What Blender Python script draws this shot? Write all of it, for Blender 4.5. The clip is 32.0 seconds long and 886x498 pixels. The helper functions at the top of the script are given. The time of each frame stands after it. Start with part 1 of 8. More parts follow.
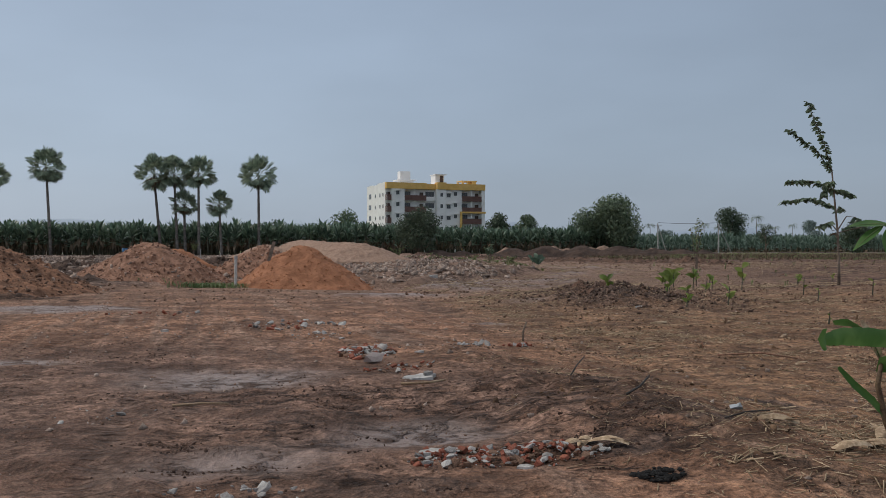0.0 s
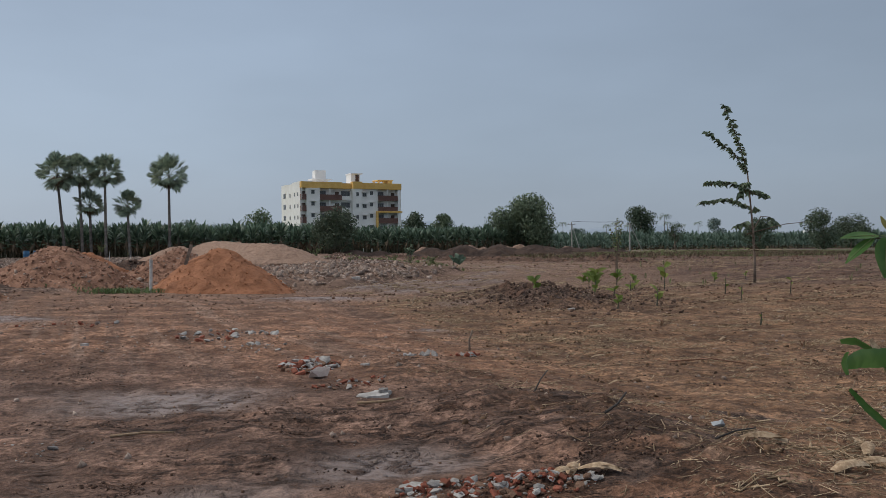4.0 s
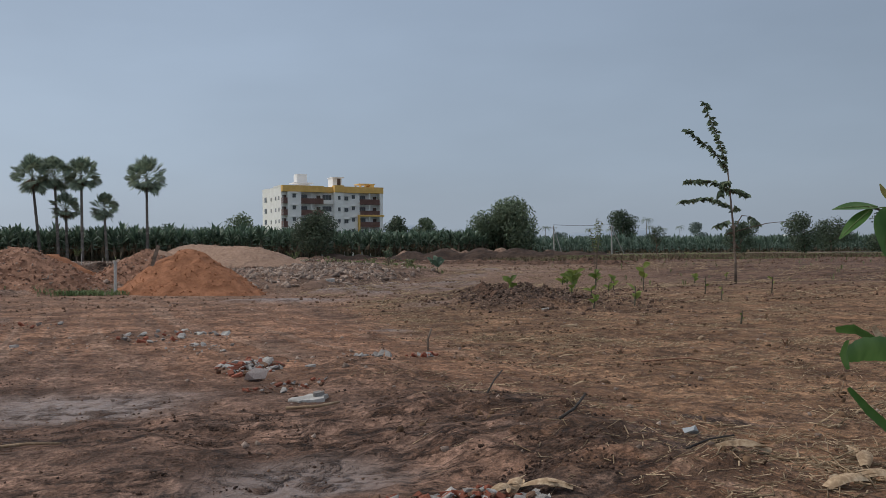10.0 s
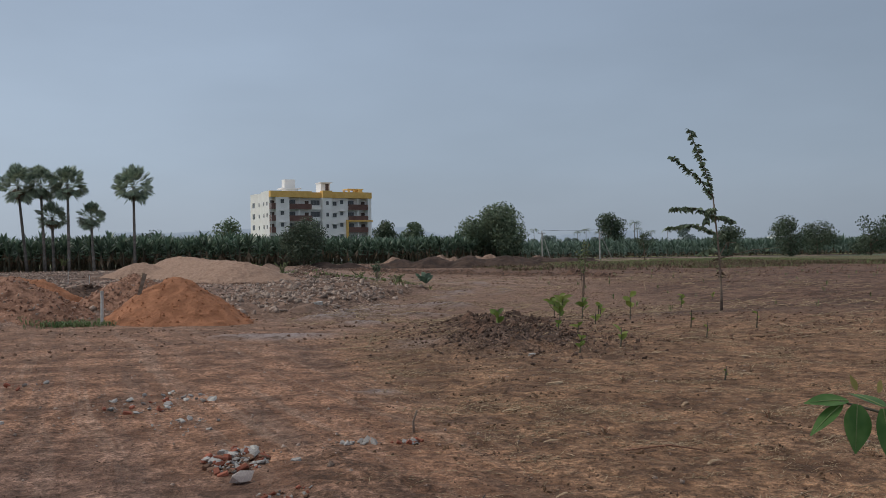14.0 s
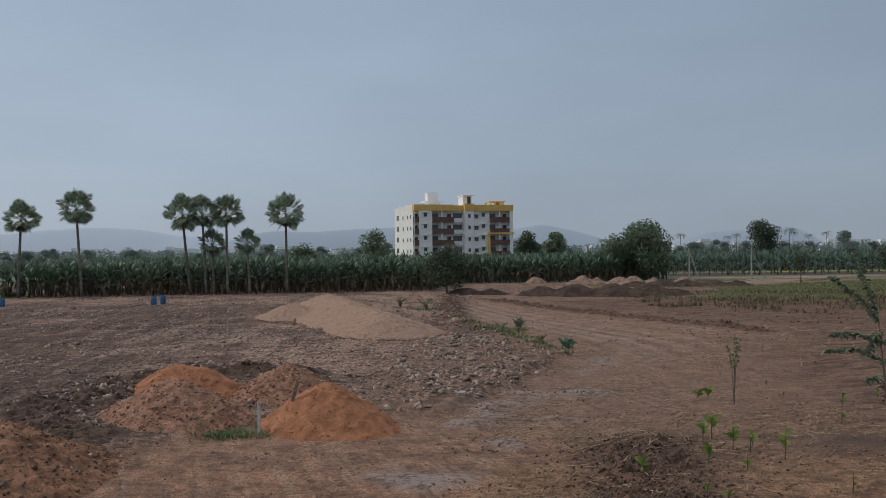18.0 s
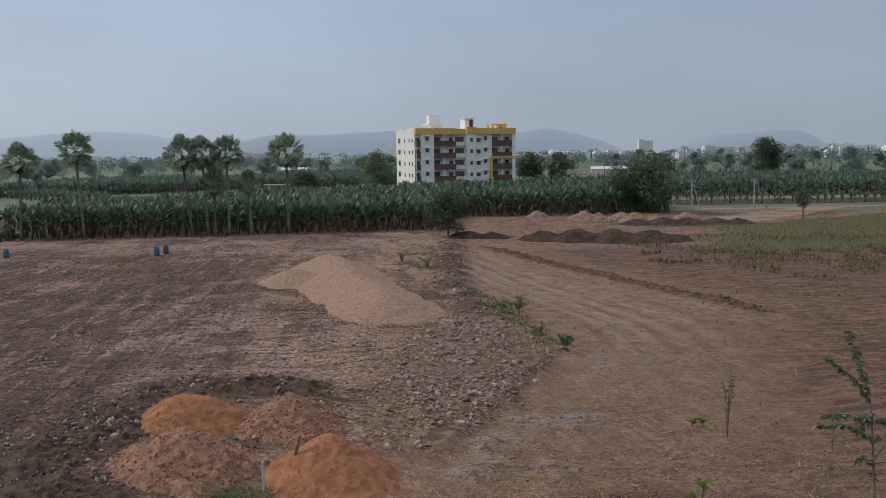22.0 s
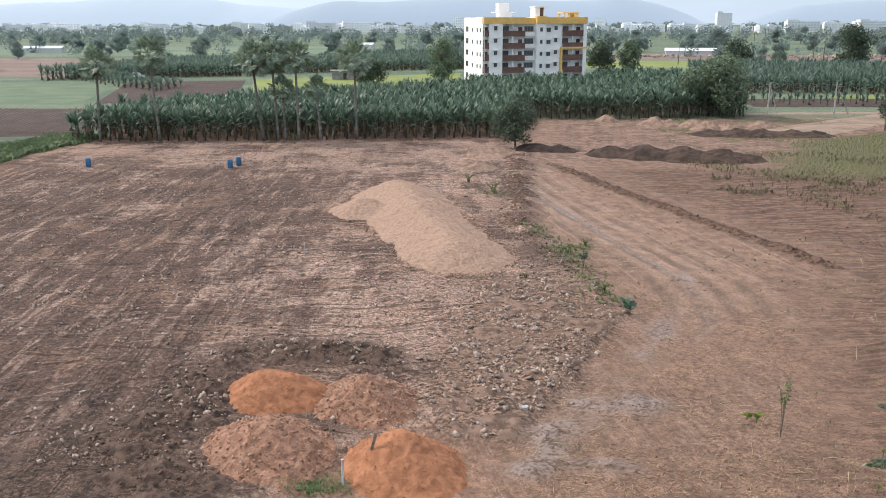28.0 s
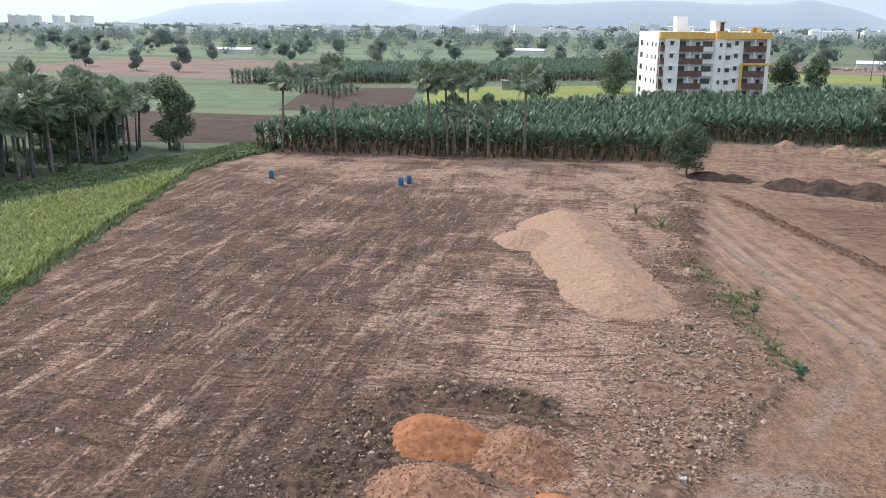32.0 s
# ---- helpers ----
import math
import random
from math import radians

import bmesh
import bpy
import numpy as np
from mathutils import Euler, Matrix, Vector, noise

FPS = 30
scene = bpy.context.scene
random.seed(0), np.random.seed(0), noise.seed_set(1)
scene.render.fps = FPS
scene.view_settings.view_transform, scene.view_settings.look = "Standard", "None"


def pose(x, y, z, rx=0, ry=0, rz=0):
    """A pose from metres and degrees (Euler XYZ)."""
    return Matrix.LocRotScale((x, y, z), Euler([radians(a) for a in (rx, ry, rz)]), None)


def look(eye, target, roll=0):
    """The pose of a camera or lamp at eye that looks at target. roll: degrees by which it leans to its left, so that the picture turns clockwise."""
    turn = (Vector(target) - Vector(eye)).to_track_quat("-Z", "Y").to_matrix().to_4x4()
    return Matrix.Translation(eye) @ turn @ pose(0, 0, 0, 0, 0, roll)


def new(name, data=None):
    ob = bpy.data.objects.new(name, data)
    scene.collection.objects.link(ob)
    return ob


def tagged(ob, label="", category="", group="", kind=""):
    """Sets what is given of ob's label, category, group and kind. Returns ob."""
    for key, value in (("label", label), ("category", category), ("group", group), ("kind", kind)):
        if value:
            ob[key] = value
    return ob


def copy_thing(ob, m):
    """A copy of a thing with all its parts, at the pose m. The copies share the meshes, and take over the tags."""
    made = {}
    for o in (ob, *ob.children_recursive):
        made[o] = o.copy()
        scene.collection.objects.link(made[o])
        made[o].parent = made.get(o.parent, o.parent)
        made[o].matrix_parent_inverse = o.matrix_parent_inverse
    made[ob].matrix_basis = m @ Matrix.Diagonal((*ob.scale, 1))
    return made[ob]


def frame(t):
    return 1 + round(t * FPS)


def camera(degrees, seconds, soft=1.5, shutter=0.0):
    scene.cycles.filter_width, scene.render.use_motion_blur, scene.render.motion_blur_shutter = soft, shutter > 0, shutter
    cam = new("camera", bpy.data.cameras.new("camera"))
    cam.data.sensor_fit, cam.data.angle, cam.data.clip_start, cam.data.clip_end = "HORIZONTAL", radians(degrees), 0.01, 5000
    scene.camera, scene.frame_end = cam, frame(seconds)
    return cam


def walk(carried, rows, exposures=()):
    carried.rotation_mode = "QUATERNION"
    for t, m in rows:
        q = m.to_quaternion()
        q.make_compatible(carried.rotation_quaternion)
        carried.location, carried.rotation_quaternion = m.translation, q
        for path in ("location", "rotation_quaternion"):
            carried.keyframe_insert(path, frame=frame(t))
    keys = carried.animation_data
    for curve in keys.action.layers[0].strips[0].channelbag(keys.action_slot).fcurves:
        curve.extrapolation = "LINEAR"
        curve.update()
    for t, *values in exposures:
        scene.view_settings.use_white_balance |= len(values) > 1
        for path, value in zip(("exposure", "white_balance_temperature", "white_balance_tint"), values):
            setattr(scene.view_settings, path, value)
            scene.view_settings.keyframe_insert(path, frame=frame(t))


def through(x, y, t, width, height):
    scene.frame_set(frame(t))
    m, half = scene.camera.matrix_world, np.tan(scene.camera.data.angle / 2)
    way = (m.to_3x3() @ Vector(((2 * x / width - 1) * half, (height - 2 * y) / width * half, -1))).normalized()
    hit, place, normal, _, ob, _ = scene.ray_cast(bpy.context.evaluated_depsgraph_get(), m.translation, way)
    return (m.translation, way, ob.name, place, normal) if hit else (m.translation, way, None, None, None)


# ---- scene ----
cam = camera(54.6, 32.0, soft=0.5)
PATH = [
    (0, (0.193, 0.652, 1.145), (0.143, 2.651, 1.142), 0.0),
    (0.5, (0.188, 0.645, 1.147), (0.140, 2.644, 1.142), 0.0),
    (1, (0.186, 0.652, 1.139), (0.125, 2.651, 1.134), 0.1),
    (1.5, (0.192, 0.655, 1.143), (0.135, 2.654, 1.139), -0.0),
    (2, (0.178, 0.662, 1.141), (0.096, 2.660, 1.137), -0.1),
    (2.5, (0.005, 0.716, 1.149), (0.046, 2.716, 1.143), -0.1),
    (4.5, (-0.141, 1.157, 1.247), (0.009, 3.151, 1.241), -0.4),
    (5, (-0.051, 1.306, 1.102), (0.099, 3.301, 1.095), -0.3),
    (5.5, (0.012, 1.378, 1.010), (0.165, 3.372, 1.001), -0.4),
    (6, (0.038, 1.372, 0.997), (0.195, 3.366, 0.989), -0.4),
    (6.5, (0.042, 1.302, 1.002), (0.203, 3.296, 0.994), -0.5),
    (7, (0.038, 1.264, 0.992), (0.203, 3.258, 0.984), -0.5),
    (7.5, (0.067, 1.527, 1.006), (0.235, 3.519, 1.003), -0.5),
    (8, (0.121, 1.757, 1.003), (0.293, 3.749, 1.004), -0.4),
    (8.5, (0.163, 1.793, 1.017), (0.338, 3.785, 1.018), -0.5),
    (9, (0.186, 1.784, 1.074), (0.365, 3.776, 1.076), -0.4),
    (9.5, (0.197, 1.751, 1.094), (0.381, 3.742, 1.097), -0.5),
    (10, (0.207, 1.745, 1.094), (0.393, 3.736, 1.098), -0.5),
    (10.5, (0.206, 1.739, 1.095), (0.395, 3.730, 1.099), -0.6),
    (11, (0.223, 1.721, 1.099), (0.417, 3.711, 1.104), -0.6),
    (11.5, (0.240, 1.701, 1.106), (0.437, 3.692, 1.111), -0.7),
    (12, (0.256, 1.677, 1.122), (0.457, 3.667, 1.127), -0.7),
    (12.5, (0.266, 1.688, 1.203), (0.469, 3.678, 1.209), -0.7),
    (13, (0.262, 1.706, 1.355), (0.469, 3.696, 1.362), -0.8),
    (13.5, (0.257, 1.694, 1.624), (0.467, 3.683, 1.632), -0.8),
    (14, (0.255, 1.680, 1.974), (0.467, 3.669, 1.981), -0.8),
    (14.5, (0.219, 1.651, 2.393), (0.400, 3.642, 2.401), -0.8),
    (15, (0.190, 1.679, 2.841), (0.203, 3.679, 2.849), -0.9),
    (15.5, (0.084, 1.689, 3.293), (-0.025, 3.686, 3.302), -0.8),
    (17.5, (0.260, 1.572, 5.422), (0.144, 3.568, 5.427), -0.8),
    (18, (0.247, 1.560, 5.982), (0.131, 3.556, 5.987), -0.7),
    (18.5, (0.286, 1.610, 6.597), (0.170, 3.606, 6.601), -0.7),
    (19, (0.291, 1.640, 7.247), (0.173, 3.636, 7.232), -0.6),
    (19.5, (0.301, 1.717, 7.880), (0.183, 3.712, 7.833), -0.7),
    (20, (0.339, 1.700, 8.666), (0.219, 3.694, 8.583), -0.7),
    (20.5, (0.346, 1.793, 9.426), (0.226, 3.785, 9.309), -0.7),
    (21, (0.371, 1.789, 10.199), (0.249, 3.779, 10.046), -0.7),
    (21.5, (0.418, 1.844, 10.911), (0.294, 3.831, 10.723), -0.7),
    (22, (0.436, 1.831, 11.621), (0.312, 3.815, 11.400), -0.8),
    (22.5, (0.444, 1.790, 12.344), (0.319, 3.768, 12.079), -0.8),
    (23, (0.423, 1.704, 13.036), (0.298, 3.666, 12.673), -0.7),
    (23.5, (0.380, 1.619, 13.639), (0.255, 3.562, 13.184), -0.6),
    (24, (0.376, 1.550, 14.137), (0.251, 3.479, 13.626), -0.6),
    (24.5, (0.378, 1.565, 14.562), (0.253, 3.493, 14.050), -0.5),
    (26.5, (0.234, 1.568, 16.097), (0.039, 3.491, 15.585), -0.3),
    (27, (0.214, 1.542, 16.489), (0.010, 3.463, 15.976), -0.3),
    (27.5, (0.218, 1.480, 16.903), (0.008, 3.401, 16.389), -0.2),
    (28, (0.159, 1.520, 17.259), (-0.107, 3.434, 16.746), -0.2),
    (28.5, (0.038, 1.546, 17.661), (-0.296, 3.450, 17.149), -0.1),
    (29, (-0.014, 1.550, 18.125), (-0.418, 3.440, 17.613), -0.0),
    (29.5, (-0.132, 1.532, 18.547), (-0.578, 3.412, 18.035), 0.0),
    (30, (-0.151, 1.502, 18.958), (-0.624, 3.375, 18.446), 0.1),
    (30.5, (-0.236, 1.490, 19.314), (-0.779, 3.345, 18.803), 0.2),
    (31, (-0.229, 1.491, 19.641), (-0.827, 3.328, 19.130), 0.3),
    (31.5, (-0.249, 1.453, 19.904), (-0.863, 3.285, 19.393), 0.3),
    (32, (-0.253, 1.419, 19.992), (-0.876, 3.247, 19.482), 0.4),
]
walk(cam, [(t, look(eye, target, roll)) for t, eye, target, roll in PATH],
     exposures=((0, -0.03), (15, -0.05), (18, -0.12), (20, -0.13), (21, -0.04), (22, 0.05), (23, 0.33), (23.5, 0.76), (24, 1.06), (32, 1.12)))

# ---- daylight: a hazy, overcast sky with a soft sun ----
SUN_EL, SUN_AZ = radians(42), radians(-70)      # azimuth from +y, clockwise
world = bpy.data.worlds.new("hazy_sky")
scene.world = world
world.use_nodes = True
wn, wl = world.node_tree.nodes, world.node_tree.links
wn.clear()
w_out = wn.new("ShaderNodeOutputWorld")
w_bg = wn.new("ShaderNodeBackground")
w_sky = wn.new("ShaderNodeTexSky")
w_sky.sky_type = 'NISHITA'
w_sky.sun_disc = False
w_sky.sun_elevation, w_sky.sun_rotation = SUN_EL, SUN_AZ
w_sky.air_density, w_sky.dust_density, w_sky.ozone_density = 1.3, 3.0, 1.5
w_tc = wn.new("ShaderNodeTexCoord")
w_sep = wn.new("ShaderNodeSeparateXYZ")
wl.new(w_tc.outputs["Generated"], w_sep.inputs[0])
w_ramp = wn.new("ShaderNodeValToRGB")
el = w_ramp.color_ramp.elements
el[0].position, el[0].color = 0.0, (0.365, 0.430, 0.515, 1)
el[1].position, el[1].color = 1.0, (0.70, 0.70, 0.71, 1)
e = el.new(0.10); e.color = (0.335, 0.415, 0.525, 1)
e = el.new(0.28); e.color = (0.315, 0.395, 0.515, 1)
e = el.new(0.55); e.color = (0.46, 0.50, 0.56, 1)
wl.new(w_sep.outputs["Z"], w_ramp.inputs[0])
# soft veils of cloud
w_map = wn.new("ShaderNodeMapping")
w_map.inputs["Scale"].default_value = (1.3, 1.3, 4.0)
wl.new(w_tc.outputs["Generated"], w_map.inputs["Vector"])
w_no = wn.new("ShaderNodeTexNoise")
w_no.inputs["Scale"].default_value, w_no.inputs["Detail"].default_value, w_no.inputs["Roughness"].default_value = 1.6, 5.0, 0.5
wl.new(w_map.outputs[0], w_no.inputs["Vector"])
w_cl = wn.new("ShaderNodeMapRange")
w_cl.inputs["From Min"].default_value, w_cl.inputs["From Max"].default_value = 0.3, 0.75
w_cl.inputs["To Min"].default_value, w_cl.inputs["To Max"].default_value = 0.92, 1.12
wl.new(w_no.outputs["Fac"], w_cl.inputs["Value"])
# brighter towards the veiled sun on the left
w_side = wn.new("ShaderNodeMapRange")
w_side.inputs["From Min"].default_value, w_side.inputs["From Max"].default_value = -0.6, 0.6
w_side.inputs["To Min"].default_value, w_side.inputs["To Max"].default_value = 1.24, 0.86
wl.new(w_sep.outputs["X"], w_side.inputs["Value"])
w_m1 = wn.new("ShaderNodeMath"); w_m1.operation = 'MULTIPLY'
wl.new(w_cl.outputs[0], w_m1.inputs[0]); wl.new(w_side.outputs[0], w_m1.inputs[1])
w_veil = wn.new("ShaderNodeMix"); w_veil.data_type = 'RGBA'; w_veil.blend_type = 'MULTIPLY'
w_veil.inputs["Factor"].default_value = 1.0
wl.new(w_ramp.outputs[0], w_veil.inputs["A"]); wl.new(w_m1.outputs[0], w_veil.inputs["B"])
w_str = wn.new("ShaderNodeMix"); w_str.data_type = 'RGBA'; w_str.blend_type = 'MULTIPLY'
w_str.inputs["Factor"].default_value = 1.0
w_str.inputs["B"].default_value = (0.08, 0.08, 0.08, 1)
wl.new(w_sky.outputs[0], w_str.inputs["A"])
w_mix = wn.new("ShaderNodeMix"); w_mix.data_type = 'RGBA'
w_mix.inputs["Factor"].default_value = 0.86
wl.new(w_str.outputs["Result"], w_mix.inputs["A"]); wl.new(w_veil.outputs["Result"], w_mix.inputs["B"])
wl.new(w_mix.outputs["Result"], w_bg.inputs["Color"])
w_bg.inputs["Strength"].default_value = 1.0
wl.new(w_bg.outputs[0], w_out.inputs[0])

sun = new("sun", bpy.data.lights.new("sun", 'SUN'))
sun.data.energy, sun.data.angle, sun.data.color = 1.55, radians(9), (1.0, 0.91, 0.79)
sun_dir = Vector((math.sin(SUN_AZ) * math.cos(SUN_EL), math.cos(SUN_AZ) * math.cos(SUN_EL), math.sin(SUN_EL)))
sun.matrix_world = look(sun_dir * 300, (0, 0, 0))

# ---- small tools ----


def hash2(ix, iy, seed):
    h = (ix.astype(np.int64) * 374761393 + iy.astype(np.int64) * 668265263 + seed * 1442695041) & 0x7fffffff
    h = ((h ^ (h >> 13)) * 1274126177) & 0x7fffffff
    return ((h ^ (h >> 16)) & 0xffff) / 65535.0


def vnoise(x, y, seed=0):
    """Smooth value noise on a unit lattice, -1 to 1."""
    ix, iy = np.floor(x), np.floor(y)
    fx, fy = x - ix, y - iy
    fx, fy = fx * fx * (3 - 2 * fx), fy * fy * (3 - 2 * fy)
    a, b = hash2(ix, iy, seed), hash2(ix + 1, iy, seed)
    c, d = hash2(ix, iy + 1, seed), hash2(ix + 1, iy + 1, seed)
    return 2 * ((a + (b - a) * fx) * (1 - fy) + (c + (d - c) * fx) * fy) - 1


def fbm(x, y, size, octaves=4, seed=0, gain=0.5):
    x, y = np.asarray(x, float) / size, np.asarray(y, float) / size
    total, amp, norm = 0.0, 1.0, 0.0
    for o in range(octaves):
        total = total + amp * vnoise(x * 2 ** o + 17.3 * o, y * 2 ** o - 9.1 * o, seed + o)
        norm += amp
        amp *= gain
    return total / norm


def smooth(a, b, v):
    k = np.clip((np.asarray(v, float) - a) / (b - a), 0, 1)
    return k * k * (3 - 2 * k)


def bell(x, y, cx, cy, rx, ry, turn=0.0):
    c, s = math.cos(turn), math.sin(turn)
    u, v = (x - cx) * c + (y - cy) * s, -(x - cx) * s + (y - cy) * c
    return np.exp(-(u / rx) ** 2 - (v / ry) ** 2)


class Geo:
    """Collects vertices and faces of one mesh."""

    def __init__(self):
        self.v, self.f, self.m = [], [], []

    def add(self, verts, faces, mat=0):
        n = len(self.v)
        self.v.extend(tuple(p) for p in verts)
        self.f.extend(tuple(i + n for i in q) for q in faces)
        self.m.extend([mat] * len(faces))
        return self

    def box(self, x0, y0, z0, x1, y1, z1, mat=0):
        vs = [(x, y, z) for z in (z0, z1) for y in (y0, y1) for x in (x0, x1)]
        return self.add(vs, [(0, 2, 3, 1), (4, 5, 7, 6), (0, 1, 5, 4), (2, 6, 7, 3), (0, 4, 6, 2), (1, 3, 7, 5)], mat)

    def tube(self, pts, radii, sides=8, mat=0, caps=True):
        pts = [Vector(p) for p in pts]
        n, vs, fs = len(pts), [], []
        for i, p in enumerate(pts):
            d = (pts[min(i + 1, n - 1)] - pts[max(i - 1, 0)]).normalized()
            u = d.cross(Vector((0.31, 0.95, 0.05))).normalized()
            w = d.cross(u)
            for k in range(sides):
                a = 2 * math.pi * k / sides
                vs.append(p + (u * math.cos(a) + w * math.sin(a)) * radii[i])
        for i in range(n - 1):
            for k in range(sides):
                a, b = i * sides + k, i * sides + (k + 1) % sides
                fs.append((a, b, b + sides, a + sides))
        if caps:
            fs.append(tuple(range(sides))[::-1])
            fs.append(tuple((n - 1) * sides + k for k in range(sides)))
        return self.add(vs, fs, mat)

    def strip(self, pts, widths, side, fold=0.0, mat=0):
        """A leaf blade: a folded ribbon along pts; side is its sideways direction."""
        vs, fs = [], []
        side = Vector(side)
        for i, p in enumerate(pts):
            p = Vector(p)
            d = (Vector(pts[min(i + 1, len(pts) - 1)]) - Vector(pts[max(i - 1, 0)])).normalized()
            up = side.cross(d).normalized()
            w = widths[i]
            vs += [p - side * w + up * w * fold, p, p + side * w + up * w * fold]
        for i in range(len(pts) - 1):
            a = 3 * i
            fs += [(a, a + 1, a + 4, a + 3), (a + 1, a + 2, a + 5, a + 4)]
        return self.add(vs, fs, mat)

    def mesh(self, name, smooth_faces=False):
        me = bpy.data.meshes.new(name)
        me.from_pydata(self.v, [], self.f)
        if any(self.m):
            me.polygons.foreach_set("material_index", self.m)
        if smooth_faces:
            me.polygons.foreach_set("use_smooth", [True] * len(self.f))
        me.update()
        return me


def np_mesh(name, verts, quads, smooth_faces=False, mats=None):
    """A mesh from arrays of vertices and of faces with 3 or 4 corners."""
    verts, quads = np.asarray(verts, np.float32), np.asarray(quads, np.int32)
    me = bpy.data.meshes.new(name)
    n, k = quads.shape
    me.vertices.add(len(verts)); me.vertices.foreach_set("co", verts.ravel())
    me.loops.add(n * k); me.loops.foreach_set("vertex_index", quads.ravel())
    me.polygons.add(n)
    me.polygons.foreach_set("loop_start", np.arange(0, n * k, k, dtype=np.int32))
    if mats is not None:
        me.polygons.foreach_set("material_index", np.asarray(mats, np.int32))
    if smooth_faces:
        me.polygons.foreach_set("use_smooth", np.ones(n, bool))
    me.update(calc_edges=True)
    return me


def thing(name, x, y, z, label, category, group="", kind="", turn=0.0, size=1.0):
    ob = new(name)
    ob.empty_display_size = 0.2
    ob.matrix_basis = pose(x, y, z, 0, 0, turn) @ Matrix.Scale(size, 4)
    return tagged(ob, label, category, group, kind)


def part(name, data, material, parent=None, label="", kind=""):
    if isinstance(data, Geo):
        data = data.mesh(name)
    for m in (material if isinstance(material, (list, tuple)) else [material]):
        data.materials.append(m)
    ob = new(name, data)
    ob.parent = parent
    if label:
        ob["label"] = label
    if kind:
        ob["kind"] = kind
    return ob


def same_part(name, mesh, parent, place=None, label=""):
    """A part that shares the mesh of another."""
    ob = new(name, mesh)
    ob.parent = parent
    if place is not None:
        ob.matrix_basis = place
    if label:
        ob["label"] = label
    return ob


# ---- materials ----
def nodes_of(name):
    m = bpy.data.materials.new(name)
    m.use_nodes = True
    nt = m.node_tree
    return m, nt.nodes, nt.links, nt.nodes["Principled BSDF"]


def noise_node(ns, ls, vec, scale, detail=4.0, rough=0.55):
    n = ns.new("ShaderNodeTexNoise")
    n.inputs["Scale"].default_value, n.inputs["Detail"].default_value, n.inputs["Roughness"].default_value = scale, detail, rough
    if vec is not None:
        ls.new(vec, n.inputs["Vector"])
    return n.outputs["Fac"]


def ramp_of(ns, ls, fac, lo, hi):
    r = ns.new("ShaderNodeMapRange")
    r.interpolation_type = 'SMOOTHSTEP'
    r.inputs["From Min"].default_value, r.inputs["From Max"].default_value = lo, hi
    ls.new(fac, r.inputs["Value"])
    return r.outputs[0]


def mix_col(ns, ls, fac, a, b, blend='MIX'):
    m = ns.new("ShaderNodeMix")
    m.data_type, m.blend_type = 'RGBA', blend
    for sock, v in ((m.inputs["Factor"], fac), (m.inputs["A"], a), (m.inputs["B"], b)):
        if isinstance(v, bpy.types.NodeSocket):
            ls.new(v, sock)
        elif isinstance(v, (int, float)):
            sock.default_value = v
        else:
            sock.default_value = (*v, 1)
    return m.outputs["Result"]


def math_node(ns, ls, op, a, b=0.0):
    m = ns.new("ShaderNodeMath")
    m.operation = op
    for sock, v in zip(m.inputs, (a, b)):
        if isinstance(v, bpy.types.NodeSocket):
            ls.new(v, sock)
        else:
            sock.default_value = v
    return m.outputs[0]


def bump_node(ns, ls, bsdf, height, strength, distance):
    b = ns.new("ShaderNodeBump")
    b.inputs["Strength"].default_value, b.inputs["Distance"].default_value = strength, distance
    ls.new(height, b.inputs["Height"])
    ls.new(b.outputs[0], bsdf.inputs["Normal"])


def mat(name, a, b, scale=4.0, rough=0.8, bump=0.3, dist=0.02, fine=None, metal=0.0, vary=0.25, world_space=False, spec=0.3, island=False):
    """Two colours mixed by noise at two scales, with random lightness per object or per piece."""
    m, ns, ls, bs = nodes_of(name)
    if world_space:
        vec = ns.new("ShaderNodeNewGeometry").outputs["Position"]
    else:
        vec = ns.new("ShaderNodeTexCoord").outputs["Object"]
    n1 = noise_node(ns, ls, vec, scale)
    n2 = noise_node(ns, ls, vec, scale * 9 if fine is None else fine, 3.0)
    mixf = math_node(ns, ls, 'ADD', math_node(ns, ls, 'MULTIPLY', n1, 0.65), math_node(ns, ls, 'MULTIPLY', n2, 0.35))
    col = mix_col(ns, ls, ramp_of(ns, ls, mixf, 0.40, 0.60), a, b)
    if vary:
        if island:
            rnd = ns.new("ShaderNodeNewGeometry").outputs["Random Per Island"]
        else:
            rnd = ns.new("ShaderNodeObjectInfo").outputs["Random"]
        k = ns.new("ShaderNodeMapRange")
        k.inputs["To Min"].default_value, k.inputs["To Max"].default_value = 1 - vary, 1 + vary
        ls.new(rnd, k.inputs["Value"])
        col = mix_col(ns, ls, 1.0, col, k.outputs[0], 'MULTIPLY')
    ls.new(col, bs.inputs["Base Color"])
    bs.inputs["Roughness"].default_value, bs.inputs["Metallic"].default_value = rough, metal
    bs.inputs["Specular IOR Level"].default_value = spec
    if bump:
        bump_node(ns, ls, bs, mixf, bump, dist)
    return m


